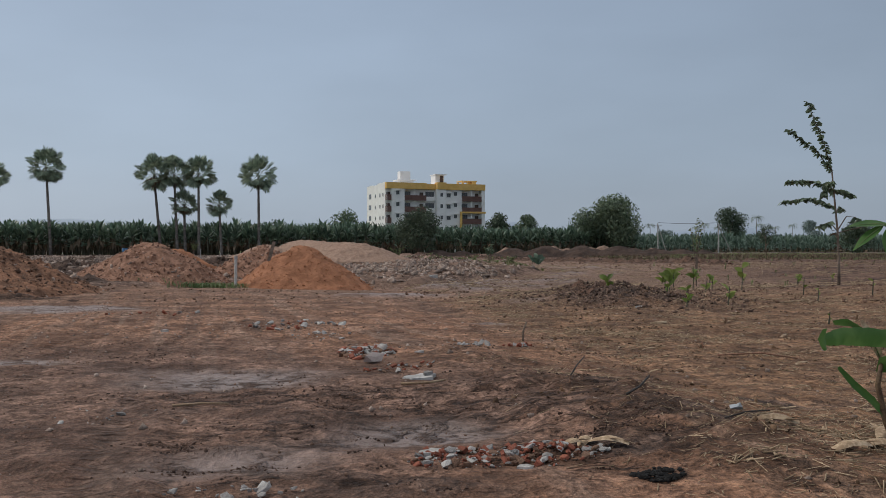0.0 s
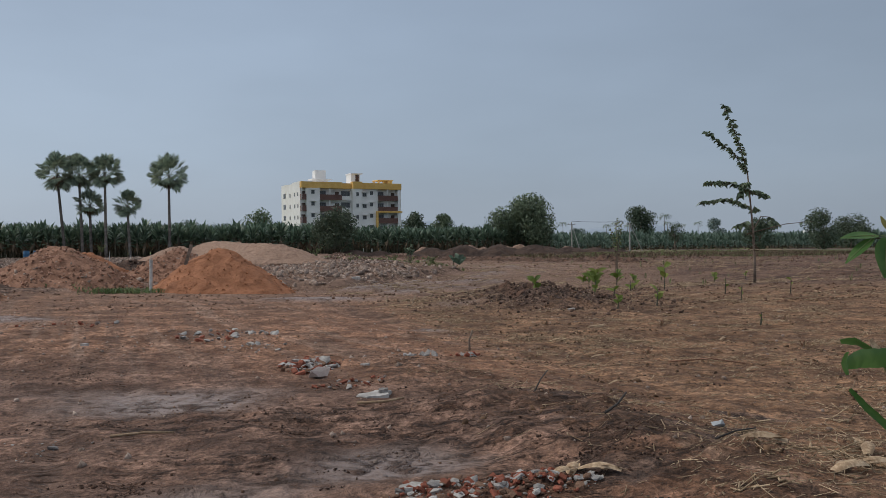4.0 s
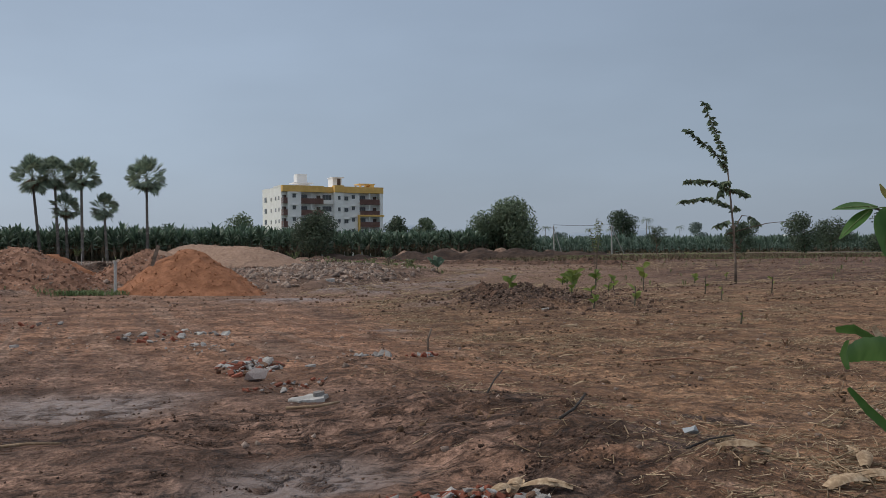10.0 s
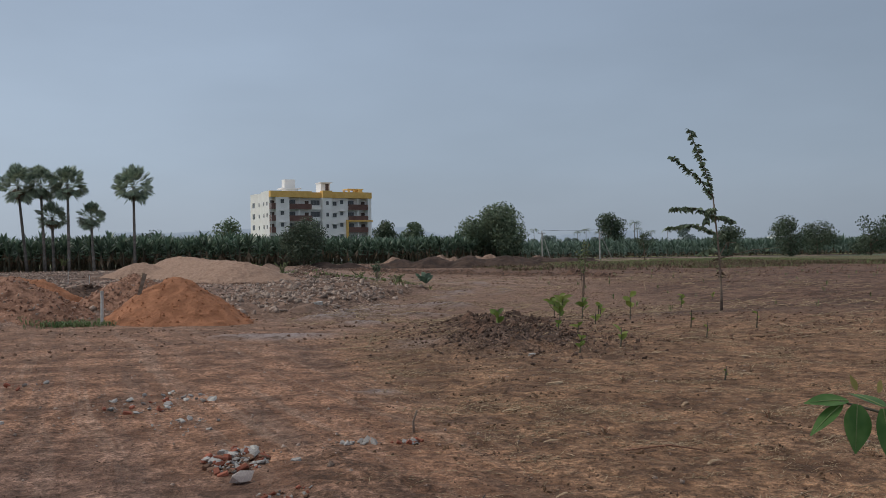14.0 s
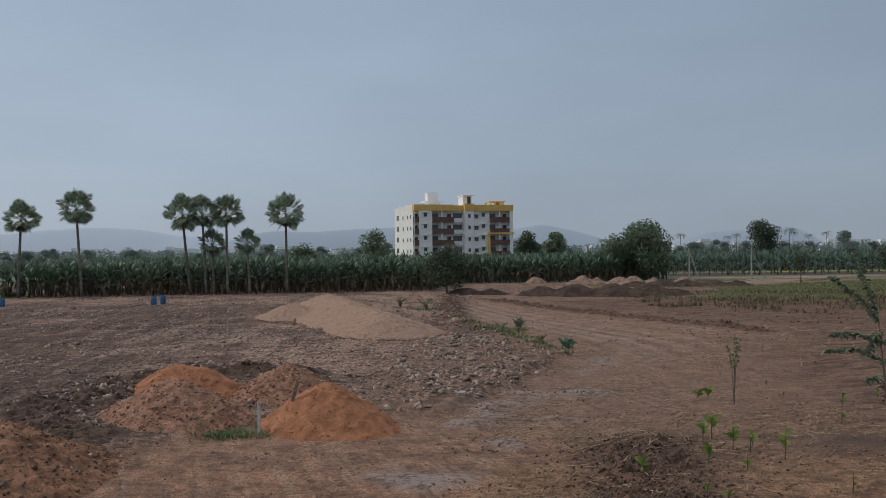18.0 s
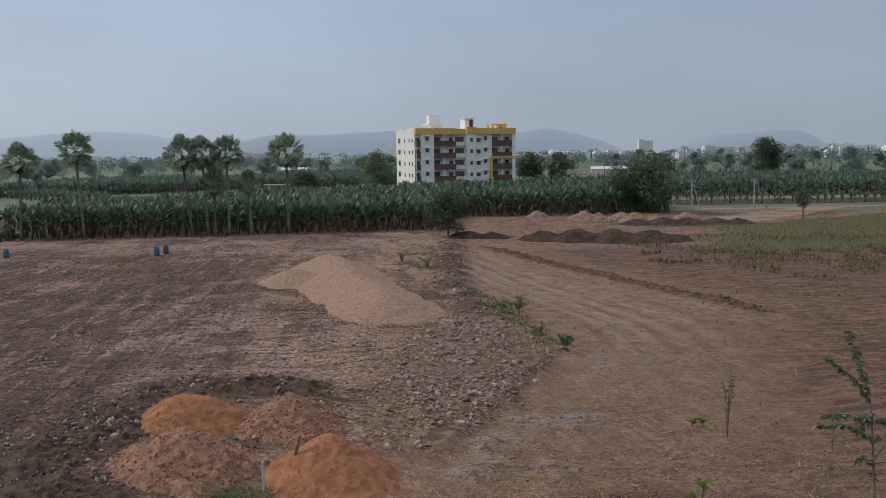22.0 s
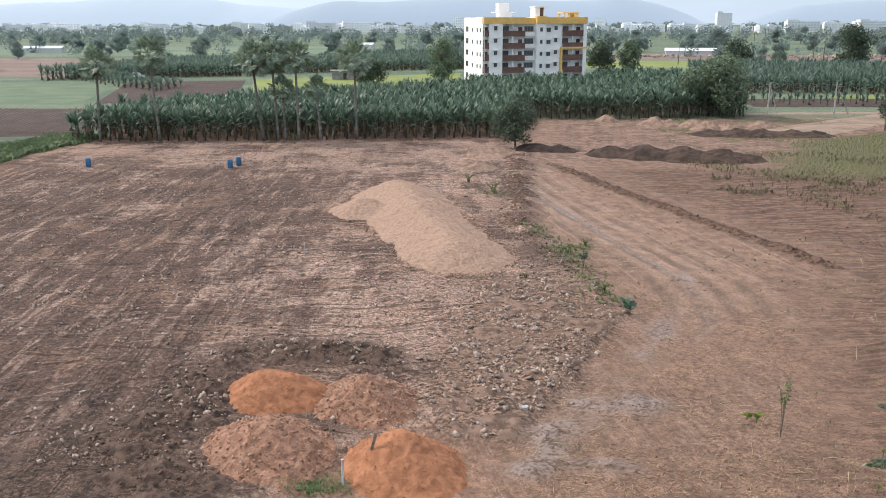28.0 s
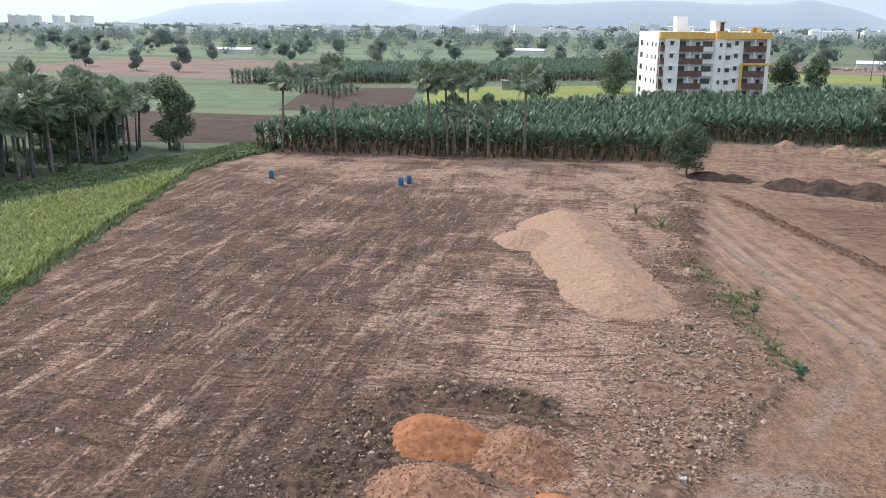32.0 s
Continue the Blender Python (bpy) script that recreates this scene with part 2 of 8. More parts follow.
def leaf_mat(name, a, b, rough=0.5, through=0.25, vary=0.35, scale=1.5):
    """Foliage: light passes through a little; lightness varies by leaf."""
    m, ns, ls, bs = nodes_of(name)
    geo = ns.new("ShaderNodeNewGeometry")
    n1 = noise_node(ns, ls, geo.outputs["Position"], scale, 2.0)
    col = mix_col(ns, ls, ramp_of(ns, ls, n1, 0.35, 0.65), a, b)
    k = ns.new("ShaderNodeMapRange")
    k.inputs["To Min"].default_value, k.inputs["To Max"].default_value = 1 - vary, 1 + vary
    ls.new(geo.outputs["Random Per Island"], k.inputs["Value"])
    col = mix_col(ns, ls, 1.0, col, k.outputs[0], 'MULTIPLY')
    ls.new(col, bs.inputs["Base Color"])
    bs.inputs["Roughness"].default_value = rough
    bs.inputs["Specular IOR Level"].default_value = 0.25
    tr = ns.new("ShaderNodeBsdfTranslucent")
    ls.new(col, tr.inputs["Color"])
    mx = ns.new("ShaderNodeMixShader")
    mx.inputs[0].default_value = through
    ls.new(bs.outputs[0], mx.inputs[1]); ls.new(tr.outputs[0], mx.inputs[2])
    ls.new(mx.outputs[0], ns["Material Output"].inputs["Surface"])
    return m


SOIL_ORANGE = mat("orange_soil", (0.282, 0.122, 0.063), (0.425, 0.192, 0.104), 2.2, 0.95, 1.0, 0.12, fine=24, vary=0.08)
SOIL_BROWN = mat("brown_soil", (0.205, 0.107, 0.070), (0.345, 0.194, 0.133), 2.4, 0.95, 1.0, 0.12, fine=26, vary=0.1)
SOIL_RED = mat("red_brown_soil", (0.130, 0.068, 0.042), (0.300, 0.155, 0.095), 2.0, 0.95, 1.0, 0.12, fine=22, vary=0.1)
SOIL_DARK = mat("dark_soil", (0.034, 0.022, 0.018), (0.082, 0.053, 0.041), 0.8, 0.95, 0.9, 0.08, fine=10, vary=0.12)
SAND = mat("pale_sand", (0.305, 0.200, 0.148), (0.405, 0.276, 0.208), 4.0, 0.95, 1.0, 0.22, fine=18, vary=0.05)
DARK_BANK = mat("dug_dark_earth", (0.040, 0.026, 0.021), (0.135, 0.088, 0.068), 2.2, 0.95, 1.0, 0.12, fine=26, vary=0.0)
RED_BANK = mat("dug_brown_earth", (0.042, 0.025, 0.019), (0.165, 0.098, 0.069), 3.0, 0.95, 1.0, 0.12, fine=26, vary=0.0)
RUBBLE_BANK = mat("stony_brown_earth", (0.105, 0.066, 0.050), (0.240, 0.158, 0.121), 1.6, 0.95, 1.0, 0.12, fine=26, vary=0.0)
CLOD = mat("earth_clod", (0.105, 0.063, 0.044), (0.215, 0.130, 0.090), 6.0, 0.95, 0.5, 0.02, vary=0.35, island=True)
CLOD_FIELD = mat("field_clod", (0.062, 0.037, 0.022), (0.170, 0.104, 0.062), 6.0, 0.95, 0.5, 0.02, vary=0.35, island=True)
CLOD_DARK = mat("dark_clod", (0.060, 0.039, 0.030), (0.165, 0.108, 0.082), 6.0, 0.95, 0.5, 0.02, vary=0.4, island=True)
MUD = mat("wet_mud_clod", (0.038, 0.022, 0.016), (0.105, 0.060, 0.043), 9.0, 0.8, 0.6, 0.02, vary=0.35, island=True)
STONE = mat("pale_stone", (0.190, 0.138, 0.110), (0.400, 0.318, 0.268), 6.0, 0.9, 0.5, 0.02, vary=0.3, island=True)
CONCRETE = mat("broken_concrete", (0.23, 0.215, 0.205), (0.43, 0.41, 0.395), 9.0, 0.9, 0.6, 0.01, vary=0.25)
BRICK = mat("broken_brick", (0.215, 0.068, 0.042), (0.345, 0.125, 0.082), 14.0, 0.9, 0.6, 0.008, vary=0.25)
WHITE_TILE = mat("white_tile", (0.30, 0.285, 0.265), (0.52, 0.505, 0.485), 8.0, 0.5, 0.2, 0.004, vary=0.06)
STRAW = mat("dry_stalk", (0.200, 0.140, 0.085), (0.44, 0.330, 0.220), 12.0, 0.85, 0.4, 0.005, vary=0.4, island=True)
HUSK = mat("dry_husk", (0.29, 0.200, 0.125), (0.54, 0.415, 0.285), 7.0, 0.8, 0.5, 0.01, vary=0.25)
STICK = mat("dark_stick", (0.03, 0.027, 0.025), (0.07, 0.06, 0.055), 12.0, 0.7, 0.4, 0.005)
ASH = mat("black_ash", (0.012, 0.011, 0.011), (0.03, 0.028, 0.027), 14.0, 0.95, 0.8, 0.02)
BARK = mat("grey_bark", (0.125, 0.094, 0.072), (0.235, 0.185, 0.148), 5.0, 0.9, 0.7, 0.02)
PALM_BARK = mat("palm_bark", (0.12, 0.11, 0.10), (0.23, 0.21, 0.19), 3.0, 0.9, 0.7, 0.03)
STEM = mat("banana_stem", (0.055, 0.054, 0.040), (0.110, 0.106, 0.072), 3.0, 0.7, 0.4, 0.02, vary=0.3)
DRY_LEAF = leaf_mat("dry_leaf", (0.105, 0.078, 0.055), (0.205, 0.158, 0.110), 0.8, 0.2)
BANANA_LEAF = leaf_mat("banana_leaf", (0.080, 0.130, 0.092), (0.135, 0.200, 0.138), 0.42, 0.3, 0.4)
PALM_LEAF = leaf_mat("palm_leaf", (0.150, 0.200, 0.148), (0.255, 0.315, 0.218), 0.5, 0.2, 0.4)
TREE_LEAF = leaf_mat("dark_tree_leaf", (0.064, 0.090, 0.062), (0.112, 0.146, 0.094), 0.55, 0.3, 0.4)
TREE_LEAF_B = leaf_mat("tree_leaf", (0.120, 0.165, 0.110), (0.180, 0.232, 0.145), 0.55, 0.3, 0.4)
FRESH_LEAF = leaf_mat("fresh_leaf", (0.120, 0.180, 0.040), (0.240, 0.290, 0.075), 0.45, 0.35, 0.3)
TEAK_LEAF = leaf_mat("sapling_leaf", (0.058, 0.142, 0.036), (0.100, 0.200, 0.058), 0.4, 0.35, 0.12, 9.0)
YOUNG_LEAF = leaf_mat("yellow_young_leaf", (0.260, 0.240, 0.075), (0.360, 0.300, 0.110), 0.5, 0.35, 0.2)
RIB = mat("pale_leaf_rib", (0.145, 0.200, 0.075), (0.190, 0.245, 0.100), 9.0, 0.6, 0.1, 0.005)
HEDGE_LEAF = leaf_mat("hedge_leaf", (0.120, 0.178, 0.092), (0.190, 0.252, 0.130), 0.6, 0.35, 0.3)
CORN_LEAF = leaf_mat("corn_leaf", (0.235, 0.290, 0.105), (0.360, 0.405, 0.175), 0.6, 0.35, 0.3)
FIELD_LEAF = leaf_mat("field_crop_leaf", (0.128, 0.168, 0.070), (0.205, 0.240, 0.108), 0.6, 0.25, 0.4)

# ---- the ground: one sheet from the camera's foot to the horizon ----
def axis(fine_lo, fine_hi, step, lo, hi, grow):
    mid = list(np.arange(fine_lo, fine_hi, step))
    up, s, v = [], step, mid[-1]
    while v < hi:
        s = min(s * grow, 400.0); v += s; up.append(v)
    down, s, v = [], step, mid[0]
    while v > lo:
        s = min(s * grow, 400.0); v -= s; down.append(v)
    return np.array(down[::-1] + mid + up)


gx = axis(-4.5, 5.5, 0.05, -4200, 4200, 1.032)
gy = axis(3.2, 13.0, 0.05, -600, 5200, 1.021)


def plot_edge(x, y):
    """Signed distance past the left plot's edge along the track (positive inside the plot)."""
    return np.interp(y, (30, 35.5, 38.5, 53, 75, 107, 130), (-1.6, -0.9, -0.2, 4.9, -1.5, -3.0, -5.1)) - x


def mask_plot(x, y):
    """The cleared and graded plot on the left, dark and pale."""
    left = -69.6 + 0.385 * np.maximum(100 - y, 0) - 0.12 * np.maximum(y - 100, 0)
    front = 24 + 11 * smooth(-16, -4, x)
    return smooth(-1.6, 1.8, plot_edge(x, y) + 1.6 * fbm(x, y, 3.5, 4, 61)) * smooth(-1, 2.5, y - front + 1.5 * fbm(x, y, 3, 2, 60)) * smooth(131, 129, y - 0.19 * (x + 20)) * smooth(-0.8, 0.6, x - left)


def mask_rubble(x, y):
    n = fbm(x, y, 2.5, 4, 5)
    return smooth(0.0, 0.9, plot_edge(x, y) + 0.7 * n) * smooth(-7.5, -4.0, x + 1.5 * n) * smooth(34.8, 36.0, y + 0.8 * n) * smooth(64, 56, y + 2 * n)


def mask_wet(x, y):
    """Shiny mud and shallow water."""
    n = fbm(x, y, 1.6, 4, 31)
    w = 1.0 * bell(x, y, -1.75, 8.2, 1.25, 0.9) + 0.85 * bell(x, y, -0.1, 5.9, 0.7, 0.45) + 0.7 * bell(x, y, -0.9, 5.2, 0.8, 0.5)
    w = w + 0.9 * bell(x, y, -7.6, 17.3, 2.4, 1.6) + 0.95 * bell(x, y, -4.5, 9.3, 0.8, 0.35)
    w = w + 0.8 * bell(x, y, 0.8, 37.5, 2.2, 4.0, -0.5) + 0.7 * bell(x, y, 6.4, 50.5, 1.4, 6.0, -0.35) + 0.85 * bell(x, y, 2.4, 78.0, 0.42, 11.0, 0.325) + 0.6 * bell(x, y, 9.9, 57.8, 0.45, 3.5, 0.3)
    w = w + 0.6 * bell(x, y, -1.2, 25.5, 2.2, 1.4) + 0.55 * bell(x, y, 1.8, 21.5, 1.5, 2.0) + 0.7 * bell(x, y, 9.2, 61.5, 0.9, 2.2)
    w = w + 0.8 * bell(x, y, -1.0, 32.8, 1.3, 1.2) + 0.8 * bell(x, y, 0.7, 29.4, 1.1, 1.5) + 0.75 * bell(x, y, 2.6, 34.0, 1.8, 0.9) + 0.7 * bell(x, y, 4.6, 40.0, 1.3, 1.4) + 0.65 * bell(x, y, -1.9, 24.4, 1.7, 1.2) + 0.6 * bell(x, y, 0.7, 14.4, 0.5, 0.3)
    return np.clip(smooth(0.28, 0.85, w + 0.42 * n), 0, 1)


def mask_tread(x, y):
    """Wheel lines across the near ground."""
    t = 0.0
    for off in (0.0, 0.42, 1.45, 1.85):
        c = np.interp(y, (3.5, 4.6, 6.4, 10.0, 13.9, 24.0), (-1.05, -1.2, -1.7, -2.75, -3.5, -4.2)) - off
        t = t + np.exp(-((x - c) / 0.075) ** 2) * smooth(3.6, 4.4, y) * smooth(17, 12, y)
    return np.clip(t, 0, 1)


def mask_furrow(x, y):
    """Field on the right, raked across."""
    return smooth(-4.0, 6.0, 2.5 * fbm(x, y, 5, 3, 57) + x - np.interp(y, (24, 36, 50, 60, 68, 112), (12.0, 11.5, 14.0, 17.5, 19.0, 2.0))) * smooth(22, 32, y) * smooth(112, 104, y)


def mask_weed(x, y):
    """Low weeds and grass on the right."""
    return smooth(98, 108, y) * smooth(-5, 5, x - 24 - 0.38 * (y - 102) + 5 * fbm(x, y, 5, 3, 58)) * smooth(2.5, -2.5, y - 135 - 0.69 * (x - 36) + 3 * fbm(x, y, 4, 3, 59))


def mound_w(x, y):
    """Dug earth with seedlings on it."""
    return np.minimum(bell(x, y, 4.0, 21.6, 1.8, 2.6) + bell(x, y, 4.7, 27.6, 1.9, 3.2, -0.1), 1.0)


def mud_w(x, y):
    """Where the wet hollow has been trodden."""
    return np.clip(bell(x, y, -0.9, 7.1, 1.3, 0.45, -0.12) + bell(x, y, 0.4, 6.9, 0.9, 0.6) + 0.9 * bell(x, y, 0.9, 6.1, 0.5, 0.8) + 0.8 * bell(x, y, -0.7, 4.85, 0.7, 0.14) + 0.6 * bell(x, y, -0.9, 5.8, 0.8, 0.4) + 0.7 * bell(x, y, 1.1, 5.3, 0.5, 0.5) + 0.06, 0, 1)


def bank_w(x, y):
    """The crumbling edge between the hollow and the dry field."""
    return np.clip(1.1 * bell(x, y, 0.75, 7.7, 0.5, 1.9, 0.42) + bell(x, y, 1.55, 5.6, 0.45, 1.5, 0.25) + 0.8 * bell(x, y, 0.25, 9.4, 0.35, 1.3, 0.3), 0, 1)


def height(x, y):
    x, y = np.asarray(x, float), np.asarray(y, float)
    near = smooth(140, 60, np.hypot(x, y))
    far = smooth(900, 200, np.hypot(x, y))
    z = 0.05 * fbm(x, y, 5.0, 3, 1) * far
    p = mask_plot(x, y)
    driven = 1 - 0.65 * smooth(22, 36, y) * (1 - p)
    z = z + near * driven * (0.034 * fbm(x, y, 0.9, 4, 2) + 0.034 * fbm(x, y, 0.30, 4, 3, 0.62))
    # the low track in the middle distance
    z = z - 0.55 * bell(x, y, 3.0, 39.0, 15, 16) - 0.35 * bell(x, y, 8.0, 85.0, 13, 32)
    # trodden lumps along the wet hollow
    lump = bell(x, y, 0.1, 6.9, 2.2, 0.9) + 0.8 * bell(x, y, 1.2, 6.2, 1.1, 1.3) + 0.4 * bell(x, y, -1.0, 5.0, 1.6, 0.5)
    z = z + lump * (0.02 + 0.07 * np.maximum(fbm(x, y, 0.36, 4, 11, 0.6), 0.0))
    z = z + near * (bank_w(x, y) * (0.02 + 0.05 * fbm(x, y, 0.26, 4, 313, 0.6)) + mud_w(x, y) * 0.05 * np.maximum(fbm(x * 0.6, y, 0.20, 3, 303, 0.6), 0.0))
    # long bank beside the hollow
    z = z + 0.10 * bell(x, y, 1.3, 6.6, 0.8, 3.2, 0.35) + 0.05 * bell(x, y, 0.9, 10.0, 1.0, 3.0, 0.3)
    z = z - mask_tread(x, y) * 0.012
    wet = mask_wet(x, y)
    z = z * (1 - 0.55 * wet * near) - 0.025 * wet * near
    # graded plot: broad scrapes, and its rough rubble edge
    z = z + p * near * (0.16 + 0.10 * fbm((-0.36 * x + 0.93 * y) * 0.14, 0.93 * x + 0.36 * y, 1.3, 4, 21, 0.6) + 0.05 * fbm(x, y, 1.0, 3, 22, 0.6))
    r = mask_rubble(x, y)
    z = z + r * (0.26 + 0.16 * fbm(x, y, 2.2, 3, 41, 0.6))
    # bank of dark earth behind the heaps
    bank = bell(x, y, -12.0, 43.3, 4.0, 1.5, 0.02) + bell(x, y, -16.3, 37.6, 1.6, 3.2, 0.2) + 0.9 * bell(x, y, -17.6, 32.6, 2.3, 2.2) + 0.6 * bell(x, y, -15.2, 29.6, 1.6, 1.4)
    z = z + bank * (0.30 + 0.3 * fbm(x, y, 2.5, 3, 45, 0.6))
    # earth bank along the plot's edge by the track
    e = np.exp(-((plot_edge(x, y) - 1.8) / 1.5) ** 2) * smooth(58, 66, y) * smooth(120, 112, y)
    z = z + e * (0.32 + 0.35 * fbm(x, y, 1.3, 4, 47))
    # low ridge on the other side of the track
    g = np.exp(-((x - (17.8 - 0.475 * (y - 69.0))) / 0.9) ** 2) * smooth(64, 68, y) * smooth(112, 104, y)
    z = z + g * (0.22 + 0.2 * fbm(x, y, 0.8, 3, 48))
    # raked field
    f = mask_furrow(x, y)
    z = z + f * (0.05 * np.sin((y - 0.15 * x) * 3.6 + 1.6 * fbm(x, y, 6, 2, 49)) + 0.04 * fbm(x, y, 0.9, 3, 50))
    z = z + 0.22 * bell(x, y, 13.0, 27.0, 6.0, 5.0)
    # mound of dug earth with seedlings
    mo = mound_w(x, y)
    z = z + mo * (0.20 + 0.45 * fbm(x, y, 0.6, 5, 52, 0.6))
    return z


def gz(x, y):
    return float(height(np.array([x]), np.array([y]))[0])


GX, GY = np.meshgrid(gx, gy)
GZ = height(GX, GY)
nxp, nyp = len(gx), len(gy)
idx = np.arange(nxp * nyp).reshape(nyp, nxp)
quads = np.stack([idx[:-1, :-1], idx[:-1, 1:], idx[1:, 1:], idx[1:, :-1]], -1).reshape(-1, 4)
g_me = np_mesh("ground", np.stack([GX, GY, GZ], -1).reshape(-1, 3), quads, True)

fx, fy = GX.ravel(), GY.ravel()
bank_m = np.clip(1.25 * bell(fx, fy, -12.0, 43.3, 4.6, 1.8, 0.02) + 1.3 * bell(fx, fy, -16.3, 37.6, 2.0, 3.6, 0.2) + 0.95 * bell(fx, fy, -17.2, 32.6, 2.2, 2.3) + 1.2 * bell(fx, fy, -14.4, 29.4, 2.6, 1.9) + 0.8 * bell(fx, fy, -10.5, 35.2, 3.0, 1.4) + 0.8 * bell(fx, fy, 11.6, 28.6, 2.8, 1.9) + 0.7 * bell(fx, fy, 8.0, 30.6, 3.2, 0.7, -0.12) + 0.8 * bell(fx, fy, -14.5, 21.0, 4.0, 2.5) + 0.9 * bell(fx, fy, -20.5, 28.0, 4.0, 6.0)
                 + np.exp(-((plot_edge(fx, fy) - 2.2) / 1.8) ** 2) * smooth(58, 66, fy) * smooth(125, 112, fy) * smooth(-0.15, 0.35, fbm(fx, fy, 3.5, 4, 99))
                 + np.exp(-((fx - (17.8 - 0.475 * (fy - 69.0))) / 1.1) ** 2) * smooth(64, 68, fy) * smooth(112, 104, fy) * 0.8
                 + 1.3 * mound_w(fx, fy) + 1.6 * np.clip(bell(fx, fy, 0.0, 6.9, 2.6, 0.75) + 0.8 * bell(fx, fy, 1.2, 6.2, 0.9, 1.2) + 0.6 * bell(fx, fy, -0.8, 5.0, 1.8, 0.5), 0, 1) * smooth(0.02, 0.22, fbm(fx * 0.6, fy, 0.36, 4, 11, 0.6)), 0, 1)
for nm, val in (("plot", mask_plot(fx, fy)), ("rubble", mask_rubble(fx, fy)), ("wet", mask_wet(fx, fy)), ("dark", bank_m),
                ("weed", mask_weed(fx, fy)), ("tread", mask_tread(fx, fy)),
                ("damp", smooth(-13, -27, fx + 0.12 * (fy - 60)) * smooth(112, 92, fy) + 0.9 * bell(fx, fy, -20, 30, 6, 9)), ("open", smooth(20, 40, fy)), ("rear", smooth(104, 118, fy + 2.5 * fbm(fx, fy, 5, 3, 62)) * smooth(-8, 2, fx)), ("moist", smooth(13, 24, fy) * smooth(66, 48, fy) * (0.55 + 0.45 * smooth(1, 8, fx))), ("furrow", mask_furrow(fx, fy)),
                ("dry", bell(fx, fy, -13, 53, 10, 13) + 0.6 * bell(fx, fy, -34, 112, 30, 9) + 0.5 * bell(fx, fy, -30, 40, 8, 6)), ("mud", mud_w(fx, fy)), ("hollow", np.clip(bell(fx, fy, -1.2, 6.6, 2.7, 2.3) + 0.6 * bell(fx, fy, -3.5, 9.5, 2.5, 3.0), 0, 1)), ("bank", bank_w(fx, fy)), ("near", smooth(24, 12, fy)), ("lane", smooth(46, 56, fy) * smooth(116, 104, fy)), ("field", smooth(0.6, 3.0, fx + 0.12 * (fy - 6)) * smooth(34, 20, fy)),
                ("far", smooth(150, 175, fy - 0.1 * fx) + smooth(-71, -73, fx + 0.02 * (fy - 100))),
                ("straw", smooth(0.6, 3.0, fx + 0.12 * (fy - 6)) * smooth(60, 25, fy) + 0.4 * smooth(26, 38, fy) * smooth(4, 10, fx) * smooth(115, 95, fy))):
    at = g_me.attributes.new(nm, 'FLOAT', 'POINT')
    at.data.foreach_set("value", np.clip(val, 0, 1).astype(np.float32))
at = g_me.attributes.new("rut_side", 'FLOAT', 'POINT')
at.data.foreach_set("value", (fx - np.interp(fy, (20, 28, 33, 38, 42, 52, 56.4, 61, 72.5, 83.2, 95.8, 116), (-5.0, -3.2, -1.4, 1.7, 5.4, 9.4, 9.4, 8.6, 4.0, 0.0, -4.4, -9.0))).astype(np.float32))


